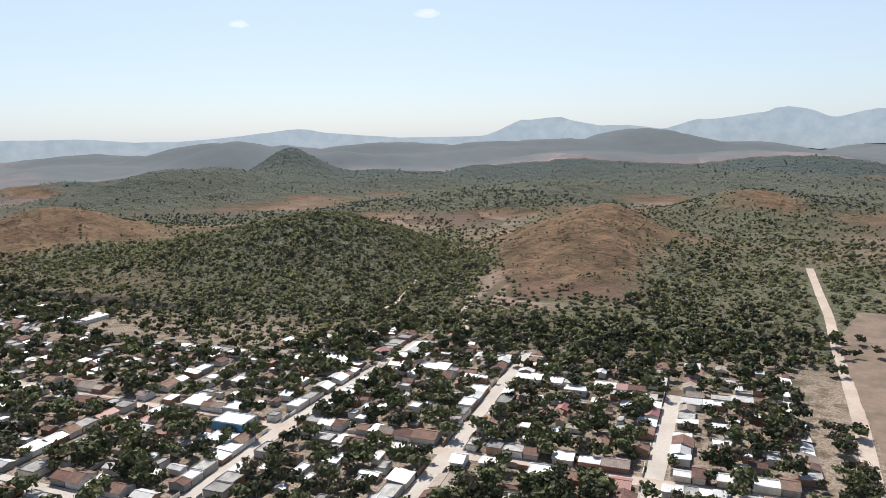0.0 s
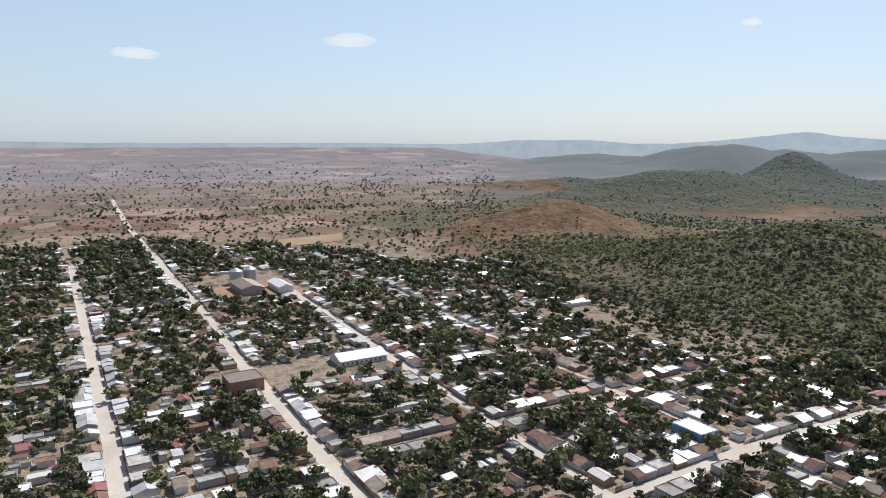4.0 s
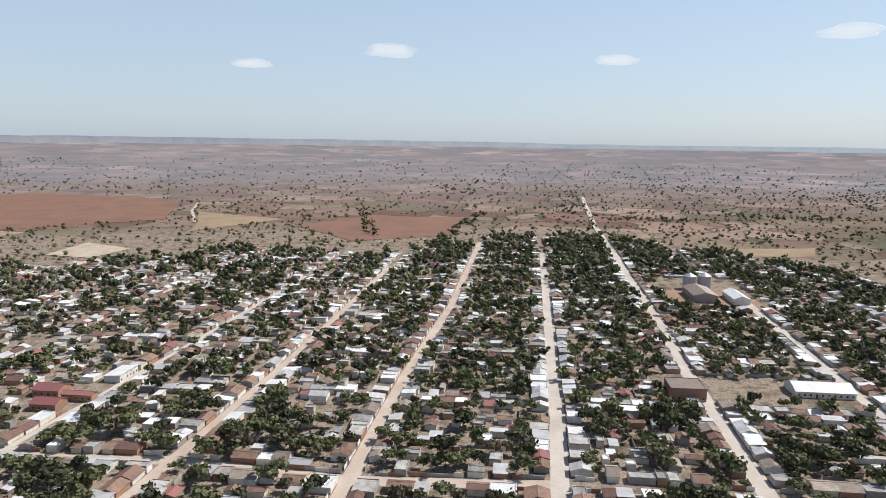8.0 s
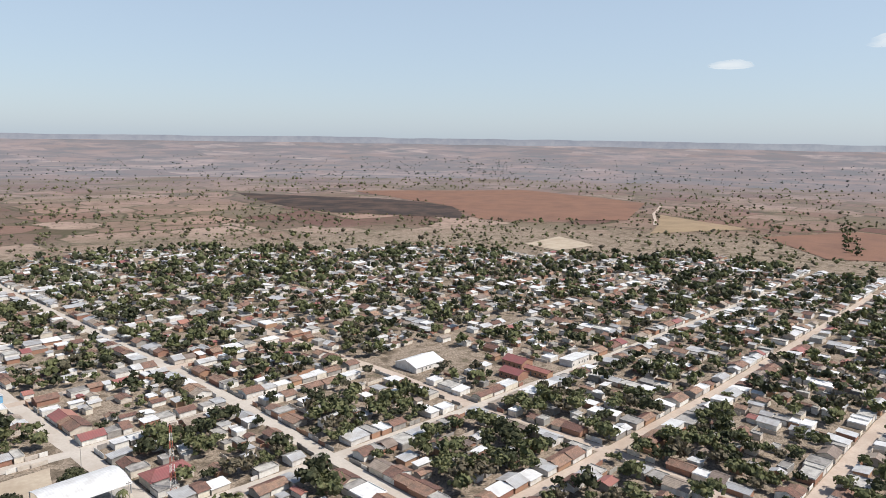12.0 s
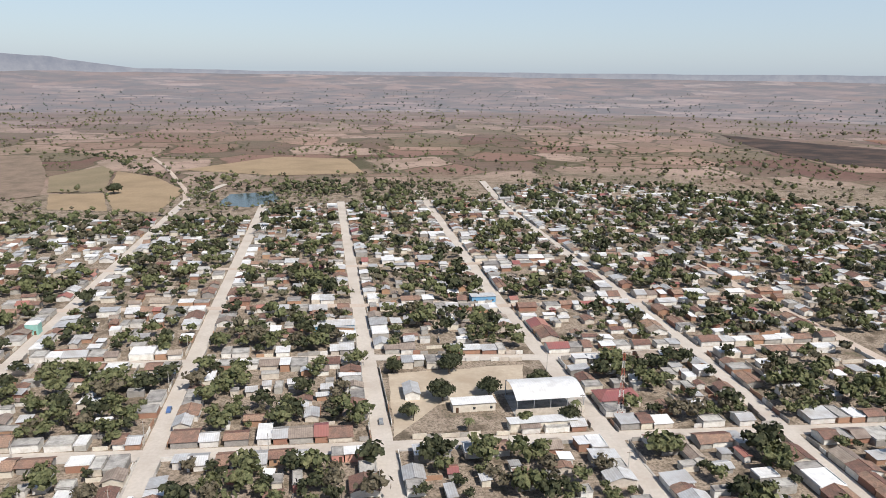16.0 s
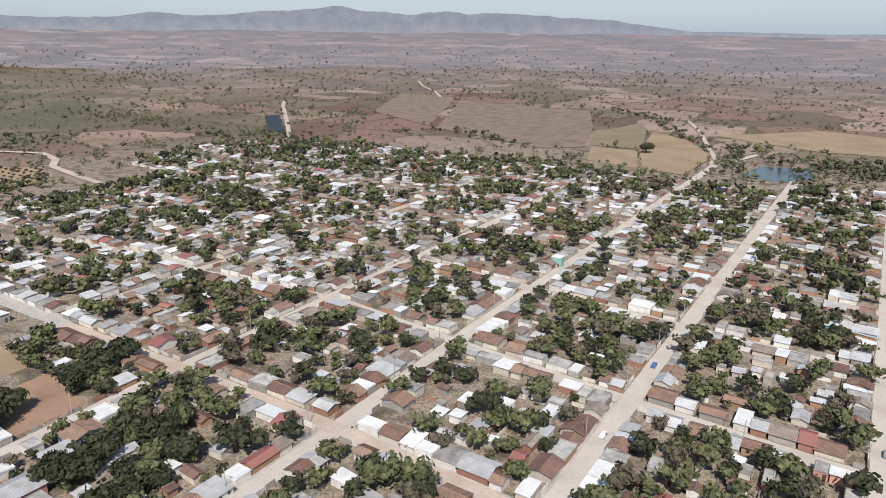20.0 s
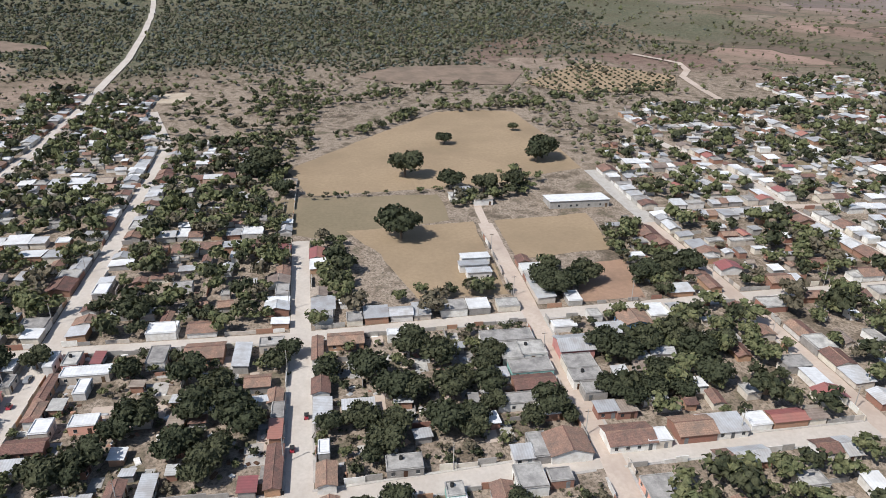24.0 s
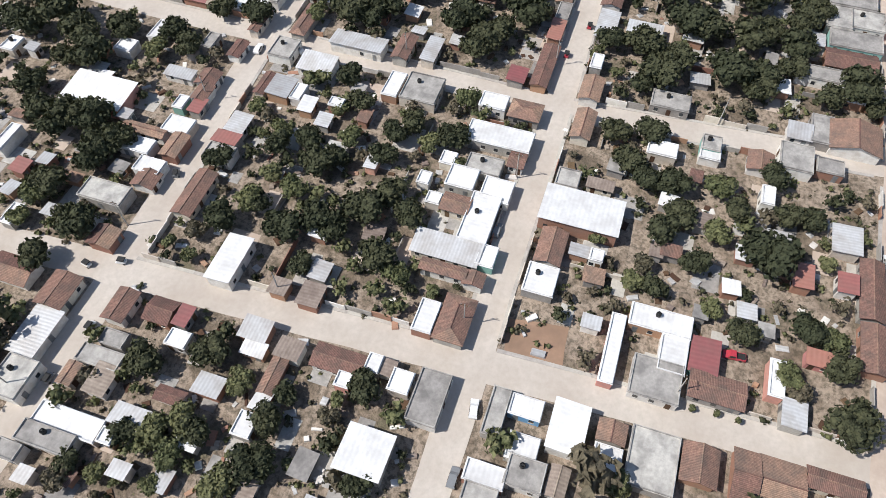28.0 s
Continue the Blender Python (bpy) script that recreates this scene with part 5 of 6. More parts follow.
yard_tree(168.3, -113.2, 5.0)
yard_tree(162.5, -100.9, 3.2)
yard_tree(236.5, -90.2, 6.5)
yard_tree(231.5, -80.4, 6.4)
yard_tree(240.4, -78.4, 5.5)
yard_tree(241.5, -98.2, 5.5)
yard_tree(238.1, -120.7, 8.7)
yard_tree(243.4, -133.6, 8.8)
yard_tree(244.0, -144.7, 7.7)
yard_tree(186.0, -125.1, 4.5)
yard_tree(191.7, -48.1, 3.7)
yard_tree(173.1, -43.1, 4.3)
yard_tree(194.9, 22.6, 3.7)
yard_tree(202.2, 19.5, 3.5)
yard_tree(196.1, 68.7, 3.8)
yard_tree(205.0, 111.2, 4.9)


# ---- the run of the blocks ----
def line_y(i):
    return lambda u: line_at(STREETS_Y[i][2], u, 0)


def line_x(j):
    return lambda u: line_at(STREETS_X[j][2], u, 1)


def fixed(v):
    return lambda u: v


COLS = [(fixed(v), 1.0) for v in (-960, -880, -800, -720, -640, -565, -490, -412, -335)] + [(line_y(i), STREETS_Y[i][1] / 2 + 0.5) for i in range(7)] + \
       [(lambda u: line_at([(310, -150), (312, -231), (306, -330), (300, -450)], u, 0) if u < -140 else 300.0, 4.0)] + [(fixed(v), 1.0) for v in (385, 465, 545, 640)]
ROWS_ = [(fixed(430), 1.0), (fixed(345), 1.0)] + [(line_x(j), STREETS_X[j][1] / 2 + 0.5) for j in range(10)] + [(fixed(v), 1.0) for v in (-540, -620, -700, -790)]
ROOFS = ["clay"] * 9 + ["white_roof"] * 6 + ["tin"] * 9 + ["concrete"] * 8 + ["rust"] * 3 + ["red_roof"]
rng = random.Random(11)
mid_trees, done_blocks = [], set(CUSTOM)


def pick_house(x, y, turn, w, d, level, name="house"):
    roofing = rng.choice(ROOFS)
    kind = {"clay": "gable", "white_roof": rng.choice(("mono", "flat")), "tin": rng.choice(("mono", "gable")), "concrete": "flat", "rust": "gable", "red_roof": "gable"}[roofing]
    wall = rng.choices(range(7), (13, 7, 6, 4, 0.5, 1.2, 0.6))[0]
    house(x, y, turn, w, d, rng.uniform(2.2, 2.9), kind, roofing, wall, level, name=name)


wall_build = Build()


def yard_walls(xa, xb, ya, yb, ga, gb, ha, hb, x0, x1, y0, y1, level):
    """Low block walls along the building line, where no house stands on it, and some between the yards."""
    for side in range(4):
        u, end = (x0, x1) if side < 2 else (y0, y1)
        while u < end - 3:
            n = rng.uniform(3, 6)
            c = u + n / 2
            v = (ya(c) + ha + 0.15, yb(c) - hb - 0.15, xa(c) + ga + 0.15, xb(c) - gb - 0.15)[side]
            x, y = (c, v) if side < 2 else (v, c)
            a, b = (n / 2, 0.1) if side < 2 else (0.1, n / 2)
            if rng.random() < 0.8 and free(x, y, a, b + 0.2) and clear_of_streets(x, y, 0.5) and not any(p < x < q and e < y < f for p, q, e, f in OPEN):
                wall_build.box(x - a, x + a, y - b, y + b, 0, rng.uniform(1.4, 2.2), rng.choice((0, 1, 2, 2, 3)))
            u += n
    for _ in range(12):
        x, y, n = rng.uniform(x0 + 5, x1 - 5), rng.uniform(y0 + 5, y1 - 5), rng.uniform(5, 14)
        a, b = (n / 2, 0.09) if rng.random() < 0.5 else (0.09, n / 2)
        if free(x, y, a, b) and not any(p < x < q and e < y < f for p, q, e, f in OPEN):
            wall_build.box(x - a, x + a, y - b, y + b, 0, rng.uniform(1.2, 1.9), rng.choice((1, 2, 2, 3)))


shrubs, clutter, slabs = [], Build(), Build()


def crate(a, b, h):
    """A plank, tarpaulin bundle or box lying in a yard."""
    c = Build()
    c.hexa([(-a, -b, 0), (a, -b, 0), (a, b, 0), (-a, b, 0), (-a * 0.9, -b * 0.85, h), (a * 0.85, -b * 0.9, h * 0.9), (a * 0.9, b * 0.8, h), (-a * 0.85, b * 0.9, h * 0.85)])
    return c


def kerbs(xa, xb, ya, yb, ga, gb, ha, hb, x0, x1, y0, y1):
    """A narrow raised pavement between the street and the building line."""
    b = Build()
    for side in range(4):
        u, end = (x0, x1) if side < 2 else (y0, y1)
        while u < end - 0.5:
            n = min(6.0, end - u)
            p, q = [(ya(v) + ha, yb(v) - hb, xa(v) + ga, xb(v) - gb)[side] for v in (u, u + n)]
            s = (1, -1, 1, -1)[side]
            near_, far_ = [(u, p - s * 0.75), (u + n, q - s * 0.75)], [(u + n, q + s * 0.1), (u, p + s * 0.1)]
            ring_ = near_ + far_
            if side > 1:
                ring_ = [(y_, x_) for x_, y_ in ring_]
            if side in (1, 2):
                ring_ = ring_[::-1]
            b.hexa([(x_, y_, 0.0) for x_, y_ in ring_] + [(x_, y_, 0.17) for x_, y_ in ring_])
            u += n
    tagged(new("pavement", b.mesh("pavement", [M["pave"]])), "narrow worn concrete pavement with a kerb", "pavement", kind="structure")


def block(i, j):
    (xa, ga), (xb, gb), (yb, hb), (ya, ha) = COLS[i], COLS[i + 1], ROWS_[j], ROWS_[j + 1]
    cy = (yb(0) + ya(0)) / 2
    cx = (xa(cy) + xb(cy)) / 2
    cy = (yb(cx) + ya(cx)) / 2
    dist = math.hypot(cx, cy)
    if not inside(cx, cy):
        return
    x0, x1 = xa(cy) + ga, xb(cy) - gb
    y0, y1 = ya(cx) + ha, yb(cx) - hb
    if x1 - x0 < 15 or y1 - y0 < 15:
        return
    level = 0 if dist < 190 else 2
    hidden = dist < 75 and cx < 40 or (cx > -30 and cy > 0 and cx < cy)
    if hidden:
        level = 2
    full = 0.86 if dist < 400 else 0.75
    if (i, j) not in done_blocks:
        for side in range(4):
            along = (x0, x1) if side < 2 else (y0 + 11, y1 - 11)
            u = along[0] + rng.uniform(0, 2)
            while u < along[1] - 5:
                w, d = rng.choice((rng.uniform(4, 7), rng.uniform(6.5, 11))), rng.uniform(5.0, 9.5)
                if side == 2:
                    base = xa(u + w / 2) + ga
                elif side == 3:
                    base = xb(u + w / 2) - gb
                elif side == 0:
                    base = ya(u + w / 2) + ha
                else:
                    base = yb(u + w / 2) - hb
                if u + w < along[1] + 1 and rng.random() < full:
                    c = u + w / 2
                    x, y, turn = [(c, base + d / 2, 0), (c, base - d / 2, 180), (base + d / 2, c, 270), (base - d / 2, c, 90)][side]
                    ww, dd = (w, d) if side < 2 else (d, w)
                    if inside(x, y) and free(x, y, ww / 2 - 0.3, dd / 2 - 0.3) and clear_of_streets(x, y, 2.2) and not any(a < x < b and e < y < f for a, b, e, f in OPEN):
                        pick_house(x, y, turn, w - 0.3, d, level)
                u += w + (rng.uniform(0, 0.6) if rng.random() < 0.7 else rng.uniform(1.5, 6))
        for _ in range(int((x1 - x0) * (y1 - y0) / 150)):
            x, y = rng.uniform(x0 + 12, x1 - 12), rng.uniform(y0 + 12, y1 - 12)
            w, d = rng.uniform(3, 8), rng.uniform(2.6, 5.5)
            if free(x, y, w / 2 + 0.8, d / 2 + 0.8) and inside(x, y) and not any(a < x < b and e < y < f for a, b, e, f in OPEN):
                pick_house(x, y, rng.choice((0, 90, 180, 270)) + rng.uniform(-4, 4), w, d, level, "shed")
    if (i, j) in done_blocks:
        for _ in range(20):
            x, y, w, d = rng.uniform(x0 + 6, x1 - 6), rng.uniform(y0 + 6, y1 - 6), rng.uniform(2.4, 5.5), rng.uniform(2.2, 4.0)
            if free(x, y, w / 2 + 0.2, d / 2 + 0.2):
                house(x, y, rng.choice((0, 90)) + rng.uniform(-5, 5), w, d, rng.uniform(2.1, 2.7), "mono", rng.choice(("rust", "tin", "tin", "white_roof", "concrete", "clay")), rng.choice((2, 3)), 0, name="shed")
        for _ in range(620):
            x, y = rng.uniform(x0, x1), rng.uniform(y0, y1)
            if noise.noise((x * 0.06, y * 0.06, 7.0)) > -0.12 and free(x, y, 0.4, 0.4):
                shrubs.append((x, y, -0.3, rng.uniform(0.35, 1.3), rng.choices((0, 1, 2), (4, 3, 4))[0]))
        for k in range(34):
            x, y, a, b_ = rng.uniform(x0 + 3, x1 - 3), rng.uniform(y0 + 3, y1 - 3), rng.uniform(1.2, 4.5), rng.uniform(1.2, 3.6)
            slabs.box(x - a, x + a, y - b_, y + b_, -0.05, 0.03 + 0.003 * k, rng.choice((0, 1, 1, 2)))
        for _ in range(120):
            x, y = rng.uniform(x0, x1), rng.uniform(y0, y1)
            if free(x, y, 0.8, 0.8):
                clutter.join(crate(rng.uniform(0.3, 1.6), rng.uniform(0.3, 0.9), rng.uniform(0.1, 0.7)), pose(x, y, -0.02, 0, 0, rng.uniform(0, 180)), rng.randrange(5))
    if not hidden and dist < 230:
        kerbs(xa, xb, ya, yb, ga, gb, ha, hb, x0, x1, y0, y1)
    if not hidden and dist < 420:
        yard_walls(xa, xb, ya, yb, ga, gb, ha, hb, x0, x1, y0, y1, level)
    step = 6.0
    gx_, gy_ = x0 + 2, 0
    while gx_ < x1 - 1:
        gy_ = y0 + 2
        while gy_ < y1 - 1:
            x, y = gx_ + rng.uniform(-2.6, 2.6), gy_ + rng.uniform(-2.6, 2.6)
            gy_ += step
            thick = 0.5 + 0.9 * noise.noise((x * 0.021, y * 0.021, 2.0)) + (0.16 if y > 60 else -0.12 if y > -100 or dist < 340 else -0.26)
            if rng.random() > thick + (0.32 if dist < 340 else 0.34) or not inside(x, y) or any(a < x < b and e < y < f for a, b, e, f in OPEN):
                continue
            if not free(x, y, 0.9, 0.9) or not clear_of_streets(x, y, 1.5):
                continue
            if (i, j) in done_blocks and (any(math.hypot(x - a, y - b) < c * 0.75 + 1.0 for a, b, c in tree_spots)):
                continue
            if (i, j) in done_blocks and rng.random() < 0.6 and len(tree_spots) < 250:
                tree(x, y, rng.choice((2, 5, 6, 7)), rng.uniform(0.7, 1.15))
            elif (i, j) in done_blocks:
                mid_trees.append((x, y, 0.3, rng.uniform(1.0, 3.2), rng.choices((0, 1, 2), (4, 3, 3))[0]))
            elif level == 0 and len(tree_spots) < 285:
                tree(x, y, rng.randrange(9), rng.uniform(0.85, 1.2))
            else:
                mid_trees.append((x, y, land_at(x, y) + 0.8, rng.choice((rng.uniform(2.2, 4.0), rng.uniform(4.0, 6.8))), rng.choices((0, 1, 2), (7, 4, 1.5))[0]))
        gx_ += step


for i in range(len(COLS) - 1):
    for j in range(len(ROWS_) - 1):
        block(i, j)
tagged(new("far_houses", far_build.mesh("far_houses", FAR_MATS)), "distant low houses with tile, sheet and concrete roofs", "houses", kind="stuff")
tagged(new("yard_paving", slabs.mesh("yard_paving", [M["pave"], M["concrete"], M["dirt"]])), "concrete patios and swept earth behind the houses", "paving", kind="stuff")
tagged(new("yard_clutter", clutter.mesh("yard_clutter", [WALLS[0], M["rust"], M["wood"], M["tin"], WALLS[3]])), "planks, tarpaulins and junk lying in the yards", "clutter", kind="stuff")
tagged(new("yard_walls", wall_build.mesh("yard_walls", WALLS[:4])), "low block and adobe walls around the yards", "walls", kind="stuff")
belt = random.Random(8)


def belt_of(x0, y0, x1, y1, wide, count, low=2.4, high=5.0):
    for _ in range(count):
        t = belt.random()
        x, y = x0 + (x1 - x0) * t + belt.uniform(-wide, wide), y0 + (y1 - y0) * t + belt.uniform(-wide, wide)
        if free(x, y, 1, 1):
            mid_trees.append((x, y, land_at(x, y) + 0.6, belt.uniform(low, high), belt.choices((0, 1, 2), (5, 4, 1.5))[0]))


belt_of(330, 45, 470, 40, 14, 60)
belt_of(400, 60, 540, 20, 22, 24)
belt_of(365, 95, 520, 70, 25, 30)
belt_of(470, -5, 560, -90, 6, 45)
belt_of(545, -85, 560, -170, 9, 50)
belt_of(548, 60, 640, -120, 14, 80)
belt_of(560, -140, 600, -290, 14, 60)
belt_of(352, 22, 358, -60, 2, 18, 1.4, 2.6)
belt_of(340, -62, 355, -105, 9, 34)
belt_of(385, -100, 350, -108, 8, 10)
belt_of(236, -76, 256, -84, 5, 14)
belt_of(226, -122, 300, -135, 10, 30)
belt_of(236, -20, 236, -60, 6, 12)
belt_of(20, 215, 52, 225, 12, 40, 2.6, 4.6)
belt_of(56, 225, 62, 330, 6, 40, 2.4, 4.4)
belt_of(296, 34, 350, 44, 7, 34, 2.6, 4.8)
belt_of(350, 40, 450, 40, 12, 30, 2.6, 5.2)
belt_of(450, 35, 610, 30, 18, 45, 2.6, 5.2)
belt_of(-75, 215, -25, 225, 24, 60, 3.5, 6.0)
belt_of(-60, 380, 60, 420, 25, 90, 3.0, 6.0)
belt_of(-80, 425, 20, 440, 20, 80, 3.0, 6.0)
belt_of(400, 60, 570, 45, 22, 16, 3.0, 5.5)
belt_of(430, 120, 600, 105, 20, 40, 3.0, 5.0)
belt_of(330, 225, 560, 285, 32, 80, 3.0, 5.5)
belt_of(560, 60, 660, 30, 25, 70, 2.6, 4.6)
belt_of(320, 255, 600, 330, 30, 60, 2.6, 4.6)
belt_of(-170, 435, 100, 465, 26, 130, 3.0, 5.6)
belt_of(-330, 425, -180, 450, 24, 60, 2.8, 5.0)
belt_of(-560, 400, -340, 420, 24, 45, 2.6, 4.6)
belt_of(-60, 500, 60, 520, 36, 60, 2.6, 5.2)
belt_of(232, 0, 296, 8, 6, 22)
belt_of(70, -775, -110, -770, 45, 170, 3.0, 5.5)
belt_of(-60, -700, -110, -720, 30, 60)
belt_of(170, -640, 330, -625, 16, 70)
belt_of(120, -690, 150, -860, 10, 40)
belt_of(-610, 440, -300, 360, 25, 120)
belt_of(-300, 345, 60, 420, 22, 150)
belt_of(-840, -100, -1300, -60, 10, 80)
belt_of(-640, 60, -1000, 75, 30, 150)
belt_of(-640, -10, -900, -5, 25, 110)
# hedges and groves out on the plain
for x0, y0, x1, y1, wide, n in ((860, -395, 810, -460, 12, 26), (713, -561, 587, -627, 16, 60), (420, -509, 352, -594, 20, 70), (288, -604, 223, -587, 16, 50), (407, -1151, 265, -1030, 16, 60),
                                (306, -1046, 168, -816, 7, 60), (508, -784, 334, -724, 14, 45), (1111, -648, 765, -551, 26, 60), (713, -814, 710, -863, 12, 14), (550, -714, 494, -788, 10, 22), (642, -1205, 618, -1257, 10, 14),
                                (-380, -1166, -460, -1067, 12, 24), (-1308, -293, -924, -191, 8, 70), (-1213, 163, -1200, 302, 22, 70), (-1354, 360, -1275, 641, 30, 120), (-1898, 132, -1296, 113, 20, 90),
                                (-1502, -607, -1462, -464, 10, 24), (-2032, -219, -1729, -101, 30, 60), (-1000, 330, -1100, 600, 26, 70), (-880, 440, -700, 500, 22, 60), (-1500, 700, -1900, 900, 40, 90)):
    belt_of(x0, y0, x1, y1, wide * 1.3, int(n * 0.7), 2.0, 4.8)
TOWN_KINDS = ["leaf", "leaf_dark", "leaf_dry", "leaf_wood", "leaf_grey"]
near_mid = [s for s in mid_trees if math.hypot(s[0], s[1]) < 340]
grove("yard_trees", near_mid, SMALL, TOWN_KINDS, "green yard trees filling the blocks behind the houses", "trees")
grove("yard_shrubs", shrubs, DOTS, TOWN_KINDS, "low shrubs and weeds in the yards", "shrubs")
far_mid = [s for s in mid_trees if math.hypot(s[0], s[1]) >= 340]
grove("far_yard_trees", [s for s in far_mid if math.hypot(s[0], s[1]) < 600], MEDIUM, TOWN_KINDS, "green trees among the farther houses", "trees")
grove("edge_trees", [s for s in far_mid if math.hypot(s[0], s[1]) >= 600], DOTS, TOWN_KINDS, "green trees among the distant houses", "trees")

# ---- woods on the hills and trees on the plain ----
nr = np.random.default_rng(5)


def scatter(n, x0, x1, y0, y1):
    return nr.uniform(x0, x1, n), nr.uniform(y0, y1, n)


def rings_of(n, r0, r1):
    r, a = r0 * np.exp(nr.uniform(0, 1, n) * math.log(r1 / r0)), np.radians(nr.uniform(-15, 345, n))
    return -np.sin(a) * r, np.cos(a) * r


def open_land(x, y):
    bad = inside_all(x, y, TOWN)
    for p, q, s, t in OPEN:
        bad |= (p < x) & (x < q) & (s < y) & (y < t)
    for f in FIELDS:
        bad |= inside_all(x, y, f)
    return ~bad


def fan(n, az0, az1, r0, r1):
    r, a = np.sqrt(nr.uniform(r0 * r0, r1 * r1, n)), np.radians(nr.uniform(az0, az1, n))
    return -np.sin(a) * r, np.cos(a) * r


def off_roads(x, y):
    """True away from the two roads that run through the woods."""
    east_, north_ = STREETS_X[1][2], STREETS_Y[8][2]
    return ~((x > 560) & (np.abs(y - np.interp(x, [p[0] for p in east_], [p[1] for p in east_])) < 8)) & \
        ~((y > 250) & (y < 730) & (np.abs(x - np.interp(y, [p[1] for p in north_], [p[0] for p in north_])) < 7))


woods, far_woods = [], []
for (x, y), low, high, into in ((fan(19000, 14, 62, 430, 880), 1.1, 3.0, woods), (fan(5500, -14, 14, 430, 900), 1.2, 3.2, woods), (fan(9000, -12, 60, 860, 1300), 1.6, 3.6, far_woods), (scatter(16500, 690, 1180, -430, 700), 1.8, 3.8, far_woods),
                                (scatter(7000, 1150, 1900, -450, 900), 3.2, 6.0, far_woods), (fan(5000, -14, 60, 1250, 2300), 1.6, 3.4, far_woods), (rings_of(2000, 1150, 2300), 2.4, 4.4, far_woods)):
    z, keep = land(x, y), (nr.uniform(0, 1, len(x)) < wooded(x, y) * 1.05) & open_land(x, y) & off_roads(x, y)
    size = nr.uniform(low, high, len(x))
    # beyond 1150 m mostly the leaves with haze in their colour
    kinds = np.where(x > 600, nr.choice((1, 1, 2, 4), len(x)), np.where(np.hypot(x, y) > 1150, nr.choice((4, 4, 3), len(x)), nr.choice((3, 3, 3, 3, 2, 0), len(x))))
    for k in np.nonzero(keep)[0]:
        into.append((x[k], y[k], z[k] - size[k] * 0.45, size[k] * (1.7 if k % 29 == 0 else 1.0), kinds[k]))
grove("hill_woods", woods, DOTS, TOWN_KINDS, "dry-season scrub woods covering the hills", "woods")
grove("far_hill_woods", far_woods, SPECKS, TOWN_KINDS, "dry woods on the farther hills, greyed with painted haze", "woods")

lone, farthest = [], []
seeds = np.stack(rings_of(560, 500, 4300), -1)
x, y = rings_of(130000, 420, 4600)
near2 = np.full((len(x), 2), 1e9)
for sx, sy in seeds:
    d = np.hypot(x - sx, y - sy)
    near2[:, 1] = np.minimum(near2[:, 1], np.maximum(d, near2[:, 0]))
    near2[:, 0] = np.minimum(near2[:, 0], d)
hedge = (near2[:, 1] - near2[:, 0]) < 5 + np.hypot(x, y) * 0.004
tufts = np.sin(x / 170 + 2 * np.sin(y / 210)) * np.sin(y / 140 + 2 * np.sin(x / 260))
north = (y > 0.7 * np.abs(x)) & (np.hypot(x, y) > 1150)
chance = np.where(hedge, 0.85, 0.15 + 0.16 * ((x < -600) & (y > -60)) + 0.45 * np.clip(tufts - 0.15, 0, 1)) * np.where(np.hypot(x, y) > 2300, 0.6, 1.0)
z = land(x, y)
keep = (nr.uniform(0, 1, len(x)) < chance) & open_land(x, y) & off_roads(x, y) & ~north & ((z < 30) | (np.hypot(x, y) < 2000))
for k in np.nonzero(keep)[0]:
    r = math.hypot(x[k], y[k])
    (lone if r < 2300 else farthest).append((x[k], y[k], z[k], nr.uniform(1.2, 4.6) * (1.6 if k % 13 == 0 else 1.0) * (0.8 + min(r, 2600) / 4500) * (0.5 if z[k] > 6 and r < 1300 else 1.0), (0, 2, 3, 3)[k % 4] if r < 2300 else 0))
# haze is put into the leaf colour of these farthest trees
M["leaf_far"] = leaves("haze_grey_far_leaves", (0.115, 0.125, 0.120), (0.140, 0.150, 0.145), (0.165, 0.170, 0.165))
grove("far_plain_trees", farthest, SPECKS, ["leaf_far"], "distant trees towards the horizon, greyed with painted haze", "trees")
grove("plain_trees", lone, SPECKS, TOWN_KINDS, "scattered single trees and hedges over the dry plain", "trees")


# ---- landmarks ----
def plain(name, color, rough=0.6, metal=0.0):
    m, nt_, b = nodes_of(name)
    pos_ = nt_.nodes.new("ShaderNodeNewGeometry").outputs["Position"]
    nt_.links.new(mix(nt_, noise_tex(nt_, pos_, 2.0, 4), color, tuple(c * 0.75 for c in color)), b.inputs["Base Color"])
    b.inputs["Roughness"].default_value, b.inputs["Metallic"].default_value = rough, metal
    return m


STEEL, RUSTY, TYRE, DARK = plain("grey_steel", (0.42, 0.43, 0.44), 0.45, 0.5), plain("red_mast_paint", (0.42, 0.12, 0.08)), plain("black_rubber", (0.02, 0.02, 0.02), 0.8), plain("dark_glass_panel", (0.03, 0.035, 0.04), 0.15)


def thing(name, x, y, turn, label, category, group=""):
    top = new(name, None)
    top.matrix_basis = pose(x, y, land_at(x, y), 0, 0, turn)
    return tagged(top, label, category, group)


def boxed(name, mat, parent, *boxes, label=""):
    b = Build()
    for q in boxes:
        b.box(*q)
    return part(name, b.mesh(name, [mat]), parent, label)


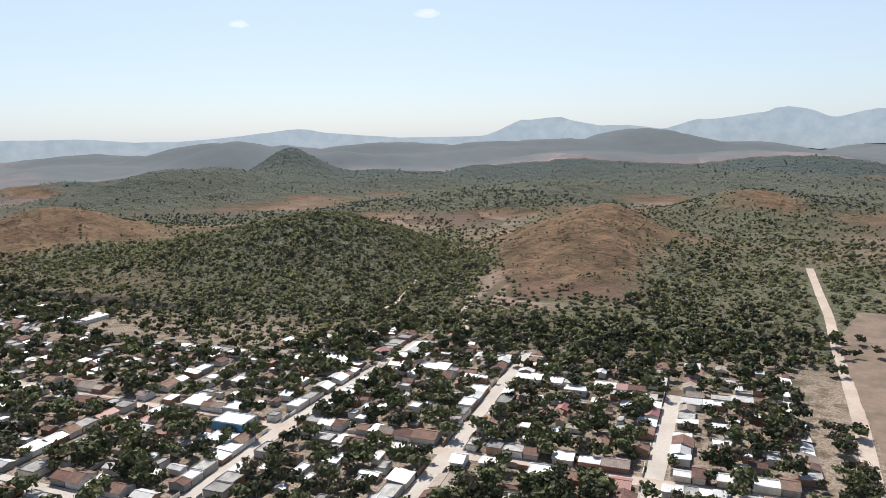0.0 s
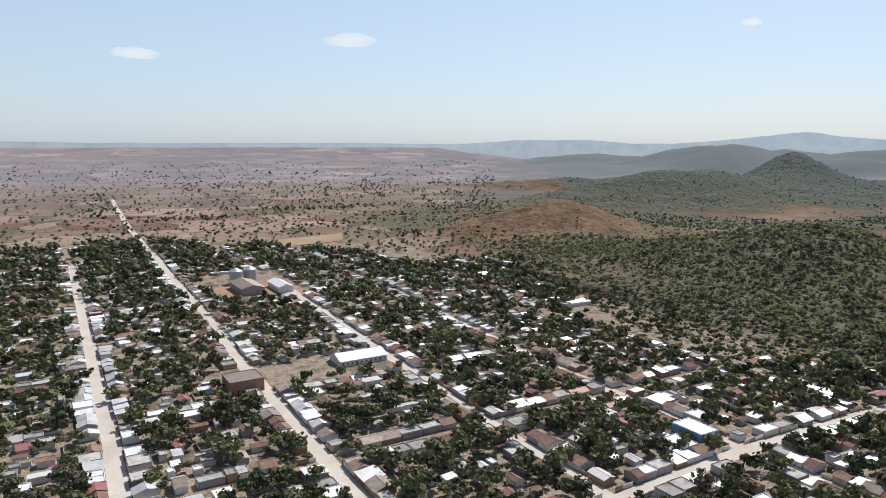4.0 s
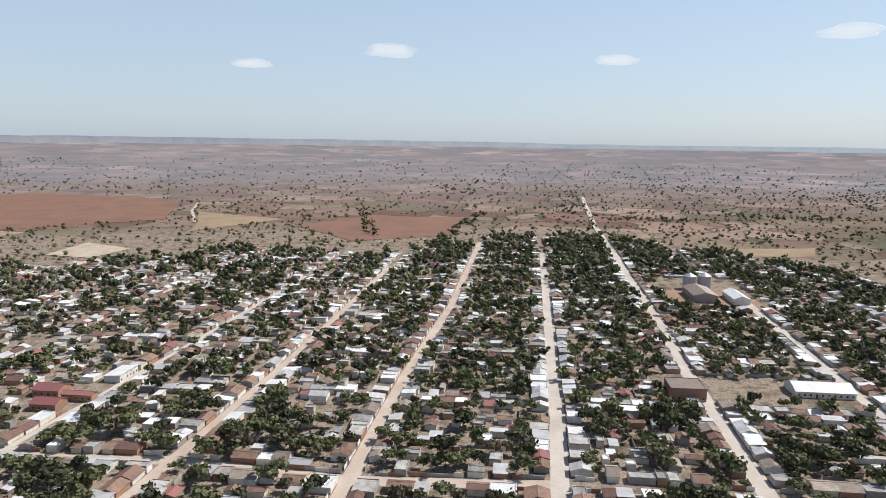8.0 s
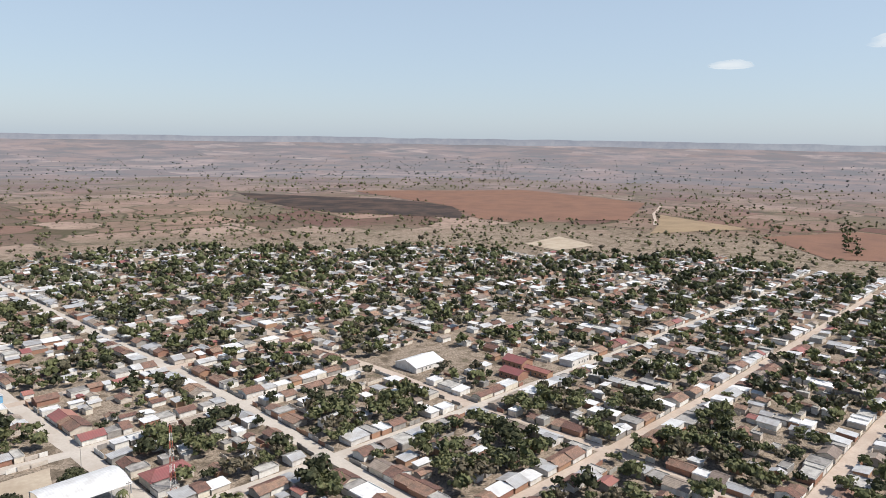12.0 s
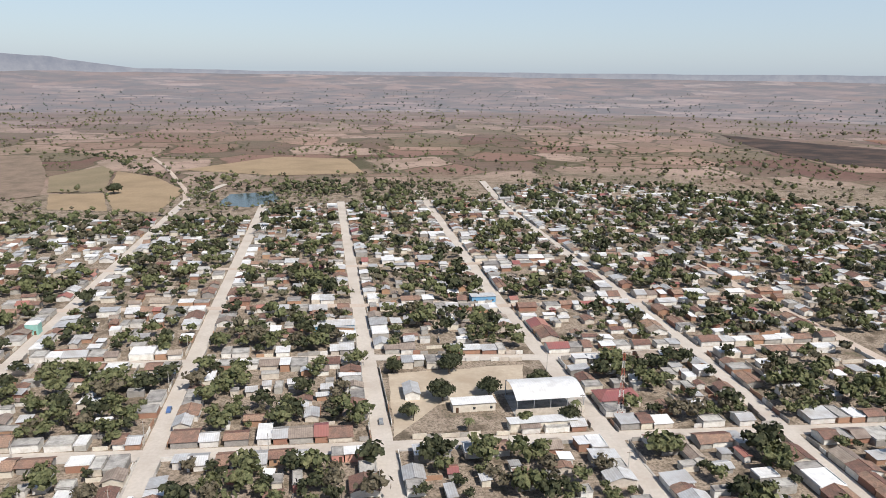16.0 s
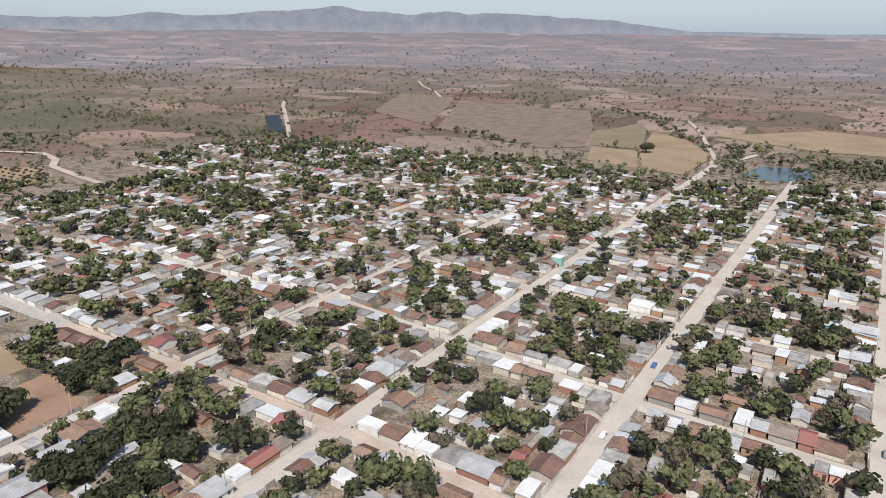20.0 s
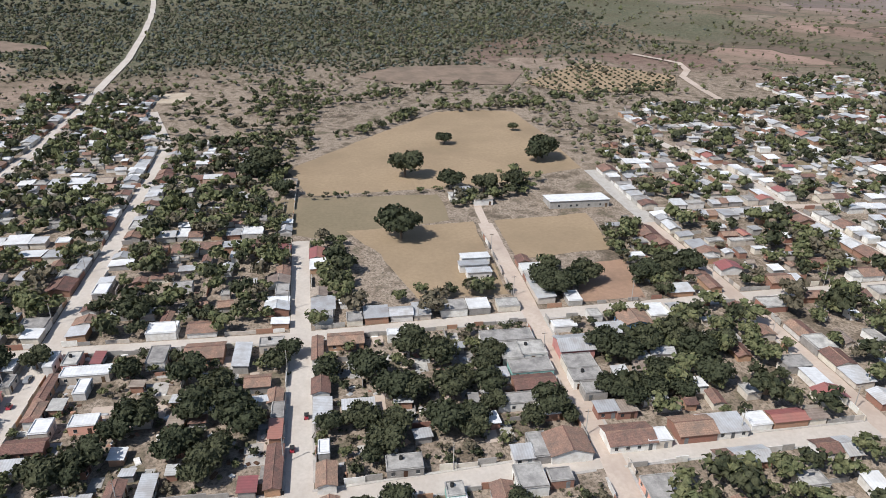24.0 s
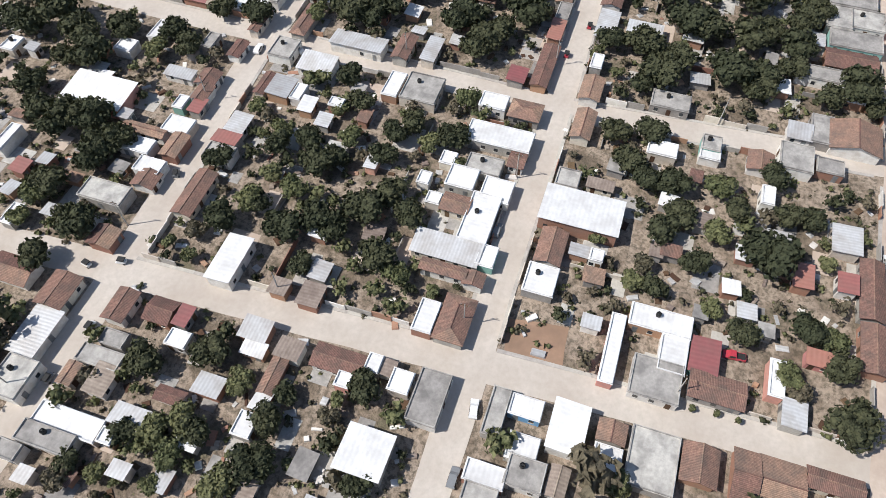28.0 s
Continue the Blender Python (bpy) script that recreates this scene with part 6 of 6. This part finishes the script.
def vault(name, w, d, h, rise, mat, parent, n=12, label=""):
    """A curved sheet roof that spans d, with its length w along x."""
    b = Build()
    for i in range(n):
        p = []
        for k in (i, i + 1):
            a = -1 + 2 * k / n
            p.append((a * d / 2, h + rise * (1 - a * a)))
        (ya_, za), (yb_, zb) = p
        b.hexa([(-w / 2, ya_, za), (w / 2, ya_, za), (w / 2, yb_, zb), (-w / 2, yb_, zb), (-w / 2, ya_, za + 0.12), (w / 2, ya_, za + 0.12), (w / 2, yb_, zb + 0.12), (-w / 2, yb_, zb + 0.12)])
    me = b.mesh(name, [mat])
    one = bmesh.new()
    one.from_mesh(me)
    bmesh.ops.remove_doubles(one, verts=one.verts[:], dist=0.001)
    one.to_mesh(me)
    one.free()
    return part(name, me, parent, label)


# school court under a curved white roof
hall = thing("sports_hall", -82, -247, 0, "open sports hall with a curved white sheet roof on steel posts", "hall")
vault("roof", 28, 19, 7.0, 2.2, M["white_roof"], hall, label="curved white sheet roof")
for i in range(5):
    for s in (-1, 1):
        boxed("post", STEEL, hall, (-13.5 + i * 6.75 - 0.15, -13.5 + i * 6.75 + 0.15, s * 9.1 - 0.15, s * 9.1 + 0.15, 0, 7.05))
boxed("floor_slab", M["concrete"], hall, (-14, 14, -9.4, 9.4, 0.0, 0.14))
boxed("back_wall", WALLS[1], hall, (-14, 14, 9.2, 9.4, 0.14, 3.2))
house(-53, -247.5, 0, 17, 6.5, 3.2, "mono", "white_roof", 1, 0, "long low school building under a white sheet roof")
house(-76, -229, 0, 26, 5.5, 3.2, "mono", "white_roof", 1, 0, "low school wing under a white sheet roof")
house(-30, -262, 90, 10, 6, 3.0, "gable", "tin", 0, 0)
for x, y, r in ((-42, -255, 4.6), (-62, -258, 4.2), (-88, -232, 3.4), (-27, -243, 3.2), (-70, -232, 2.4), (-49, -281, 4.6), (-25, -285, 3.4), (-84, -262, 4.0)):
    yard_tree(x, y, r)

# radio mast
mast = thing("radio_mast", -108, -232, 20, "tall red and white lattice radio mast", "mast")
for k in range(3):
    b = Build()
    a = 2.094 * k
    foot, tip = Vector((math.cos(a) * 1.3, math.sin(a) * 1.3, 0)), Vector((math.cos(a) * 0.35, math.sin(a) * 0.35, 27))
    for z0 in range(9):
        p, q = foot.lerp(tip, z0 / 9), foot.lerp(tip, (z0 + 1) / 9)
        b.hexa([(p.x - 0.09, p.y - 0.09, p.z), (p.x + 0.09, p.y - 0.09, p.z), (p.x + 0.09, p.y + 0.09, p.z), (p.x - 0.09, p.y + 0.09, p.z),
                (q.x - 0.09, q.y - 0.09, q.z), (q.x + 0.09, q.y - 0.09, q.z), (q.x + 0.09, q.y + 0.09, q.z), (q.x - 0.09, q.y + 0.09, q.z)], z0 % 2)
    part("leg", b.mesh("leg", [RUSTY, WALLS[0]]), mast)
for z0 in range(18):
    b = Build()
    t = z0 / 18
    rad_ = 1.3 + (0.35 - 1.3) * t
    for k in range(3):
        p, q = Vector((math.cos(2.094 * k) * rad_, math.sin(2.094 * k) * rad_, 27 * t)), Vector((math.cos(2.094 * (k + 1)) * rad_, math.sin(2.094 * (k + 1)) * rad_, 27 * t + 1.5))
        b.hexa([(p.x, p.y, p.z - 0.05), (q.x, q.y, q.z - 0.05), (q.x + 0.05, q.y + 0.05, q.z - 0.05), (p.x + 0.05, p.y + 0.05, p.z - 0.05),
                (p.x, p.y, p.z + 0.05), (q.x, q.y, q.z + 0.05), (q.x + 0.05, q.y + 0.05, q.z + 0.05), (p.x + 0.05, p.y + 0.05, p.z + 0.05)])
    part("brace", b.mesh("brace", [RUSTY if z0 % 4 < 2 else WALLS[0]]), mast)

# grain store by the highway
def silo(x, y, r, h):
    top = thing("silo", x, y, 0, "round galvanised grain silo with a conical lid", "silo", "grain silos")
    for name, z0, z1, r0, r1, n in (("drum", 0, h, r, r, 24), ("lid", h, h + r * 0.5, r + 0.15, 0.3, 24)):
        b = Build()
        for i in range(n):
            a0, a1 = 6.2832 * i / n, 6.2832 * (i + 1) / n
            b.face([(math.cos(a0) * r0, math.sin(a0) * r0, z0), (math.cos(a1) * r0, math.sin(a1) * r0, z0), (math.cos(a1) * r1, math.sin(a1) * r1, z1), (math.cos(a0) * r1, math.sin(a0) * r1, z1)])
        part(name, b.mesh(name, [STEEL]), top)


silo(-642, 160, 6, 12)
silo(-646, 174, 6, 12)
house(-605, 160, 0, 40, 20, 6, "gable", "rust", 2, 0, "long grey-brown sheet-roofed grain warehouse")
house(-598, 188, 0, 34, 13, 5, "gable", "white_roof", 0, 0, "white-roofed store beside the warehouse")
patch("store_yard", [(-630, 132), (-560, 132), (-556, 205), (-640, 205)], RED_EARTH, "bare orange earth yard of the grain store", "yard", z=0.04)
# large single buildings of the town
house(-374, 164, 90, 30, 17, 3.4, "gable", "white_roof", 0, 0, "large market hall with a white sheet roof")
house(-360, 91, 90, 18, 17, 6.5, "flat", "rust", 3, 0, "two-storey dark red building with a flat roof")
house(-276, -272, 0, 22, 17, 3.2, "gable", "white_roof", 0, 0, "broad white-roofed hall on a street corner")
for x, y, w, d in ((-318, -233, 10, 18), (-312, -214, 12, 9), (-300, -222, 9, 16)):
    house(x, y, 90, w + 4, d * 0.6, 3.5, "gable", "red_roof", 3, 0, "school wing with a red sheet roof")
house(-346, -212, 0, 18, 9, 3.6, "mono", "white_roof", 0, 0, "white-roofed store by the street")
house(-112, -245, 0, 17, 10, 3.4, "hip", "red_roof", 1, 0, "low house under a broad dull red roof beside the mast")
house(-193, 245, 0, 16, 11, 6.2, "flat", "white_roof", 4, 0, "two-storey blue-walled building with a white roof")
house(-190, 232, 90, 9, 12, 3.5, "flat", "white_roof", 4, 0, "blue-walled shop under a white roof")
house(1, -342, 0, 21, 8, 3.5, "gable", "tin", 4, 0, "long building with a pale blue sheet roof")
house(-85, -378, 0, 14, 8, 3.4, "mono", "tin", 4, 0, "blue-walled house with a pale sheet roof")
house(149, -354, 0, 6, 5, 5.5, "flat", "white_roof", 6, 0, "two-storey mint-green house with a white roof")
house(330, -123, 90, 32, 13, 3.0, "mono", "white_roof", 2, 0, "long white-roofed farm hall at the field's edge")
for x, y, w, d, r_ in ((266, -56, 12, 6, "white_roof"), (259, -54, 12, 5, "tin"), (252, -55, 10, 5, "tin"), (343, -62, 9, 7, "concrete"), (352, -66, 8, 6, "tin"), (336, -74, 10, 6, "rust")):
    house(x, y, 90, w, d, 3.2, "mono", r_, 0, 0, "farm shed with a sheet roof among the paddocks")
# palms
def palm(x, y, height, seed):
    top = thing("palm_tree", x, y, seed * 50, "tall palm with a tuft of drooping fronds", "palm", "palm trees")
    rnd = random.Random(seed)
    b = Build()
    for k in range(6):
        z0, z1 = height * k / 6, height * (k + 1) / 6
        x0, x1 = 0.02 * z0 * z0 / 3, 0.02 * z1 * z1 / 3
        r0, r1 = 0.2 - 0.014 * k, 0.2 - 0.014 * (k + 1)
        for i in range(7):
            a0, a1 = 0.8976 * i, 0.8976 * (i + 1)
            b.face([(x0 + math.cos(a0) * r0, math.sin(a0) * r0, z0), (x0 + math.cos(a1) * r0, math.sin(a1) * r0, z0), (x1 + math.cos(a1) * r1, math.sin(a1) * r1, z1), (x1 + math.cos(a0) * r1, math.sin(a0) * r1, z1)])
    part("trunk", b.mesh("trunk", [M["trunk"]]), top)
    tip = Vector((0.02 * height * height / 3, 0, height))
    for i in range(16):
        b = Build()
        a, lift = 0.3927 * i + rnd.uniform(-0.15, 0.15), rnd.uniform(0.2, 1.0)
        out, side = Vector((math.cos(a), math.sin(a), 0)), Vector((-math.sin(a), math.cos(a), 0))
        mids = [tip + out * (2.6 * t) + Vector((0, 0, lift * 1.6 * t - 2.6 * t * t)) for t in (0, 0.25, 0.5, 0.75, 1.0)]
        for t, (p, q) in enumerate(zip(mids, mids[1:])):
            w0, w1 = (0.1, 0.4, 0.45, 0.3)[t], (0.4, 0.45, 0.3, 0.04)[t]
            for s_ in (1, -1):
                b.face([p, q, q + side * s_ * w1 - Vector((0, 0, w1 * 0.5)), p + side * s_ * w0 - Vector((0, 0, w0 * 0.5))])
        part("frond", b.mesh("frond", [M["leaf"]]), top)


for k, (x, y, h_) in enumerate(((-91, -234, 7.5), (-28.4, -240, 6.0), (-47.6, -229, 5.5))):
    palm(x, y, h_, k + 1)

# single trees of the pastures
for x, y, r in ((384, -38, 9.0), (295, -27, 8.5), (449, -71, 4.6), (411, -128, 8.5), (478, -125, 3.0), (398, 40, 8.0), (388, 48, 7.0), (360, 30, 5.0), (225, -762, 6.5), (-576, -65, 5.5), (360, -62, 6.0), (352, -78, 6.0), (357, -96, 6.0), (404, -122, 6.0)):
    yard_tree(x, y, r, 12)

# orchard in rows
orchard = []
ring = [(647, -177), (753, -272), (663, -340), (600, -305), (598, -210)]
patch("orchard_ground", ring, DRY, "tan ground of the orchard", z=0.15)
for i in range(40):
    for j in range(40):
        x, y = 590 + i * 10.0, -345 + j * 8.0
        if inside(x, y, ring):
            orchard.append((x + lots.uniform(-0.8, 0.8), y + lots.uniform(-0.8, 0.8), land_at(x, y) - 0.3, 1.6 + 0.9 * lots.random(), 1))
grove("orchard", orchard, MEDIUM, TOWN_KINDS, "young orchard trees planted in rows", "trees")

# ---- vehicles, poles and small things ----
PAINTS = {n: plain(n + "_paint", c, 0.3) for n, c in (("white", (0.75, 0.75, 0.74)), ("red", (0.45, 0.05, 0.07)), ("grey", (0.22, 0.23, 0.24)), ("blue", (0.08, 0.15, 0.32)))}


def wheels(top, xs, half, r):
    for x in xs:
        for s in (-1, 1):
            b = Build()
            n = 12
            for i in range(n):
                a0, a1 = 6.2832 * i / n, 6.2832 * (i + 1) / n
                p = [(x + math.cos(a) * r, r + math.sin(a) * r) for a in (a0, a1)]
                y0, y1 = s * half - 0.11, s * half + 0.11
                b.face([(p[0][0], y0, p[0][1]), (p[1][0], y0, p[1][1]), (p[1][0], y1, p[1][1]), (p[0][0], y1, p[0][1])])
                for y_ in (y0, y1):
                    b.face([(x, y_, r), (p[0][0], y_, p[0][1]), (p[1][0], y_, p[1][1])])
            part("wheel", b.mesh("wheel", [TYRE]), top)


def body_shape(profile, half, taper=0.85):
    """A side outline (x, z) given width; the upper part narrows."""
    b = Build()
    zs = [z for _, z in profile]
    lo, hi = min(zs), max(zs)
    w = [half * (1 - (1 - taper) * max(0, (z - lo) / (hi - lo) - 0.5) * 2) for z in zs]
    n = len(profile)
    for i in range(n):
        (x0, z0), (x1, z1), j = profile[i], profile[(i + 1) % n], (i + 1) % n
        b.face([(x0, -w[i], z0), (x1, -w[j], z1), (x1, w[j], z1), (x0, w[i], z0)])
    b.face([(x, -k, z) for (x, z), k in zip(profile, w)][::-1])
    b.face([(x, k, z) for (x, z), k in zip(profile, w)])
    return b


def car(x, y, turn, paint, pickup=False):
    top = thing("pickup" if pickup else "car", x, y, turn, f"{paint} {'pickup truck' if pickup else 'small car'} parked on the street", "car", "parked vehicles")
    prof = [(-2.3, 0.35), (-2.3, 0.95), (-0.4, 1.0), (-0.2, 1.7), (0.9, 1.7), (1.3, 1.05), (2.2, 0.95), (2.3, 0.4)] if pickup else \
           [(-2.0, 0.3), (-2.05, 0.85), (-1.6, 1.4), (0.3, 1.45), (0.95, 0.95), (1.95, 0.85), (2.0, 0.35)]
    part("body", body_shape(prof, 0.85).mesh("body", [PAINTS[paint]]), top)
    glass_prof = [(-0.15, 1.08), (-0.1, 1.6), (0.88, 1.6), (1.15, 1.12)] if pickup else [(-1.5, 0.98), (-1.4, 1.33), (0.25, 1.37), (0.68, 1.0)]
    part("windows", body_shape(glass_prof, 0.862, 0.86).mesh("windows", [DARK]), top)
    wheels(top, (-1.35, 1.35), 0.78, 0.32)
    if pickup:
        boxed("load_bed", TYRE, top, (-2.2, -0.5, -0.7, 0.7, 0.9, 1.01))


def mototaxi(x, y, turn, paint):
    top = thing("mototaxi", x, y, turn, f"{paint} three-wheeled motor taxi with a dark canopy", "mototaxi", "motor taxis")
    part("body", body_shape([(-1.1, 0.3), (-1.1, 0.9), (0.4, 0.95), (1.2, 0.6), (1.2, 0.35)], 0.6).mesh("body", [PAINTS[paint]]), top)
    part("canopy", body_shape([(-1.15, 1.5), (-1.1, 1.75), (0.4, 1.75), (0.7, 1.45)], 0.65).mesh("canopy", [TYRE]), top)
    for px, py in ((-1.0, -0.55), (-1.0, 0.55), (0.5, -0.5), (0.5, 0.5)):
        boxed("post", STEEL, top, (px - 0.03, px + 0.03, py - 0.03, py + 0.03, 0.85, 1.55))
    wheels(top, (-0.8,), 0.6, 0.25)
    boxed("front_wheel", TYRE, top, (0.95, 1.4, -0.07, 0.07, 0.0, 0.45))


for x, y, turn, paint in ((130, 98.5, 5, "white"), (91.3, 18.2, 0, "grey"), (48.9, 10.6, 10, "white"), (35.1, 10.3, 0, "grey"), (199, 99.9, 0, "grey"), (133, 88, 70, "white"),
                          (161.5, 95.5, 0, "blue"), (157, 95.5, 0, "grey"), (110, -66, 0, "white"), (20, -223, 0, "white"), (64, -200, 90, "white"), (-16, -240, 90, "grey"), (65, -260, 90, "blue")):
    car(x, y, turn, paint)
car(76.4, -36.1, 95, "red", True)
for x, y, turn, paint in ((82.9, 96.6, 20, "grey"), (40.7, 92.0, 0, "white"), (56.7, 95, 100, "white"), (53.7, 102, 80, "white"), (154.7, 16.5, 0, "red"), (168.6, 13, 0, "red"), (28, 93, 0, "grey"), (185, 100, 0, "red")):
    mototaxi(x, y, turn, paint)


def pole(x, y, turn):
    top = thing("utility_pole", x, y, turn, "concrete utility pole with a crossarm beside the street", "pole", "street poles")
    b = Build()
    for i in range(8):
        a0, a1 = 0.7854 * i, 0.7854 * (i + 1)
        b.face([(math.cos(a0) * 0.17, math.sin(a0) * 0.17, 0), (math.cos(a1) * 0.17, math.sin(a1) * 0.17, 0), (math.cos(a1) * 0.1, math.sin(a1) * 0.1, 9), (math.cos(a0) * 0.1, math.sin(a0) * 0.1, 9)])
    part("post", b.mesh("post", [M["pave"]]), top)
    boxed("crossarm", M["wood"], top, (-0.9, 0.9, -0.06, 0.06, 8.3, 8.45))
    for k in (-0.8, 0, 0.8):
        boxed("insulator", STEEL, top, (k - 0.05, k + 0.05, -0.05, 0.05, 8.45, 8.65))


for k, (kind, width, pts) in enumerate(STREETS_Y[2:7]):
    for u in range(-320, 180, 42):
        x = line_at(pts, u, 0) + width / 2 + 0.35
        if math.hypot(x, u) < 330 and abs(math.hypot(x, u)) > 40 and all(abs(u - line_at(p, x, 1)) > 6 for _, _, p in STREETS_X):
            pole(x, u, 0)
for kind, width, pts in STREETS_X[2:7]:
    for u in range(-60, 300, 42):
        y = line_at(pts, u, 1) + width / 2 + 0.35
        if 60 < math.hypot(u, y) < 300 and all(abs(u - line_at(p, y, 0)) > 6 for _, _, p in STREETS_Y[:7]):
            pole(u, y, 90)

# clipped bushes on the street
for x, y in ((62.1, -29.6), (62.3, -33.9), (62.4, -37.8)):
    bush = thing("clipped_bush", x, y, lots.uniform(0, 90), "round clipped green street bush", "bush", "clipped bushes")
    v, f = crown_arrays(int(x * 10 + y), 1.0, 1.0, 260, 0.14, 3)
    c = part("crown", array_mesh("crown", v, f, [M["leaf"]]), bush)
    c.location = (0, 0, 1.5)
    boxed("stem", M["trunk"], bush, (-0.08, 0.08, -0.08, 0.08, 0, 1.0))

# water tanks on flat roofs near the camera
for x, y, a, h in [f for f in flat_roofs if f[2] > 4][::3][:40]:
    tank = new("water_tank", None)
    tank.matrix_basis = pose(x + a * 0.18, y + a * 0.15, h)
    tagged(tank, "black plastic water tank standing on a roof", "water tank", "roof water tanks")
    for name, rows_ in (("drum", ((0.0, 0.5), (0.25, 0.55), (0.9, 0.55), (1.05, 0.42))), ("lid", ((1.05, 0.25), (1.15, 0.22), (1.16, 0.02)))):
        b = Build()
        for (z0, r0), (z1, r1) in zip(rows_, rows_[1:]):
            for i in range(14):
                a0, a1 = 6.2832 * i / 14, 6.2832 * (i + 1) / 14
                b.face([(math.cos(a0) * r0, math.sin(a0) * r0, z0), (math.cos(a1) * r0, math.sin(a1) * r0, z0), (math.cos(a1) * r1, math.sin(a1) * r1, z1), (math.cos(a0) * r1, math.sin(a0) * r1, z1)])
        part(name, b.mesh(name, [TYRE]), tank)

# ---- clouds ----
cm, nt, bsdf = nodes_of("cloud_white")
bsdf.inputs["Base Color"].default_value, bsdf.inputs["Specular IOR Level"].default_value = (0.0, 0.0, 0.0, 1), 0.0
# the cloud's sunlit white is put in as its own glow
bsdf.inputs["Emission Color"].default_value, bsdf.inputs["Emission Strength"].default_value = (0.84, 0.88, 0.91, 1), 0.95
bsdf.inputs["Roughness"].default_value = 1.0
# fitted to the camera: cover fades to its outline by view depth and noise
tc = nt.nodes.new("ShaderNodeTexCoord")
sep = nt.nodes.new("ShaderNodeSeparateXYZ")
nt.links.new(tc.outputs["Object"], sep.inputs[0])
depth = maths(nt, "ABSOLUTE", sep.outputs[1])
torn = noise_tex(nt, tc.outputs["Object"], 1.3, 4, 0.6)
cover = ramp(nt, maths(nt, "MULTIPLY_ADD", torn, 0.7, maths(nt, "SUBTRACT", depth, 0.45)), [(0.02, (0, 0, 0)), (0.85, (0.5, 0.5, 0.5))])
clear = nt.nodes.new("ShaderNodeBsdfTransparent")
blend = nt.nodes.new("ShaderNodeMixShader")
nt.links.new(cover, blend.inputs[0])
nt.links.new(clear.outputs[0], blend.inputs[1])
nt.links.new(bsdf.outputs[0], blend.inputs[2])
nt.links.new(blend.outputs[0], nt.nodes["Material Output"].inputs[0])
for az_, el_, wide, tall_ in ((100.2, 6.9, 330, 105), (111, 5.7, 250, 60), (82.4, 6.3, 270, 80), (66.5, 7.75, 330, 90), (21.5, 9.5, 170, 60), (36, 8.6, 130, 50)):
    th, ph = np.meshgrid(np.linspace(0, 2 * math.pi, 40, endpoint=False), np.linspace(0.05, math.pi - 0.05, 20), indexing="ij")
    v = np.stack([np.sin(ph) * np.cos(th), np.sin(ph) * np.sin(th), np.cos(ph)], -1)
    swell = np.array([1 + 0.22 * noise.fractal(tuple(p * 1.4 + az_), 0.9, 2.0, 3) for p in v.reshape(-1, 3)]).reshape(40, 20, 1)
    v = v * swell
    v[..., 2] = np.where(v[..., 2] < 0, v[..., 2] * 0.45, v[..., 2])
    idx = np.arange(800).reshape(40, 20)
    nxt = np.roll(idx, -1, 0)
    f = np.stack([idx[:, :-1], idx[:, 1:], nxt[:, 1:], nxt[:, :-1]], -1).reshape(-1, 4)
    cl = tagged(new("cloud", array_mesh("cloud", v.reshape(-1, 3), f, [cm], smooth=True)), "small white fair-weather cloud low in the sky", "cloud", "clouds", "structure")
    cl.matrix_basis = pose(-math.sin(radians(az_)) * 4500, math.cos(radians(az_)) * 4500, EYE + 4500 * math.tan(radians(el_)), 0, 0, az_) @ Matrix.Diagonal((wide / 2, wide / 2, tall_ / 2, 1))
    cl.visible_shadow = False
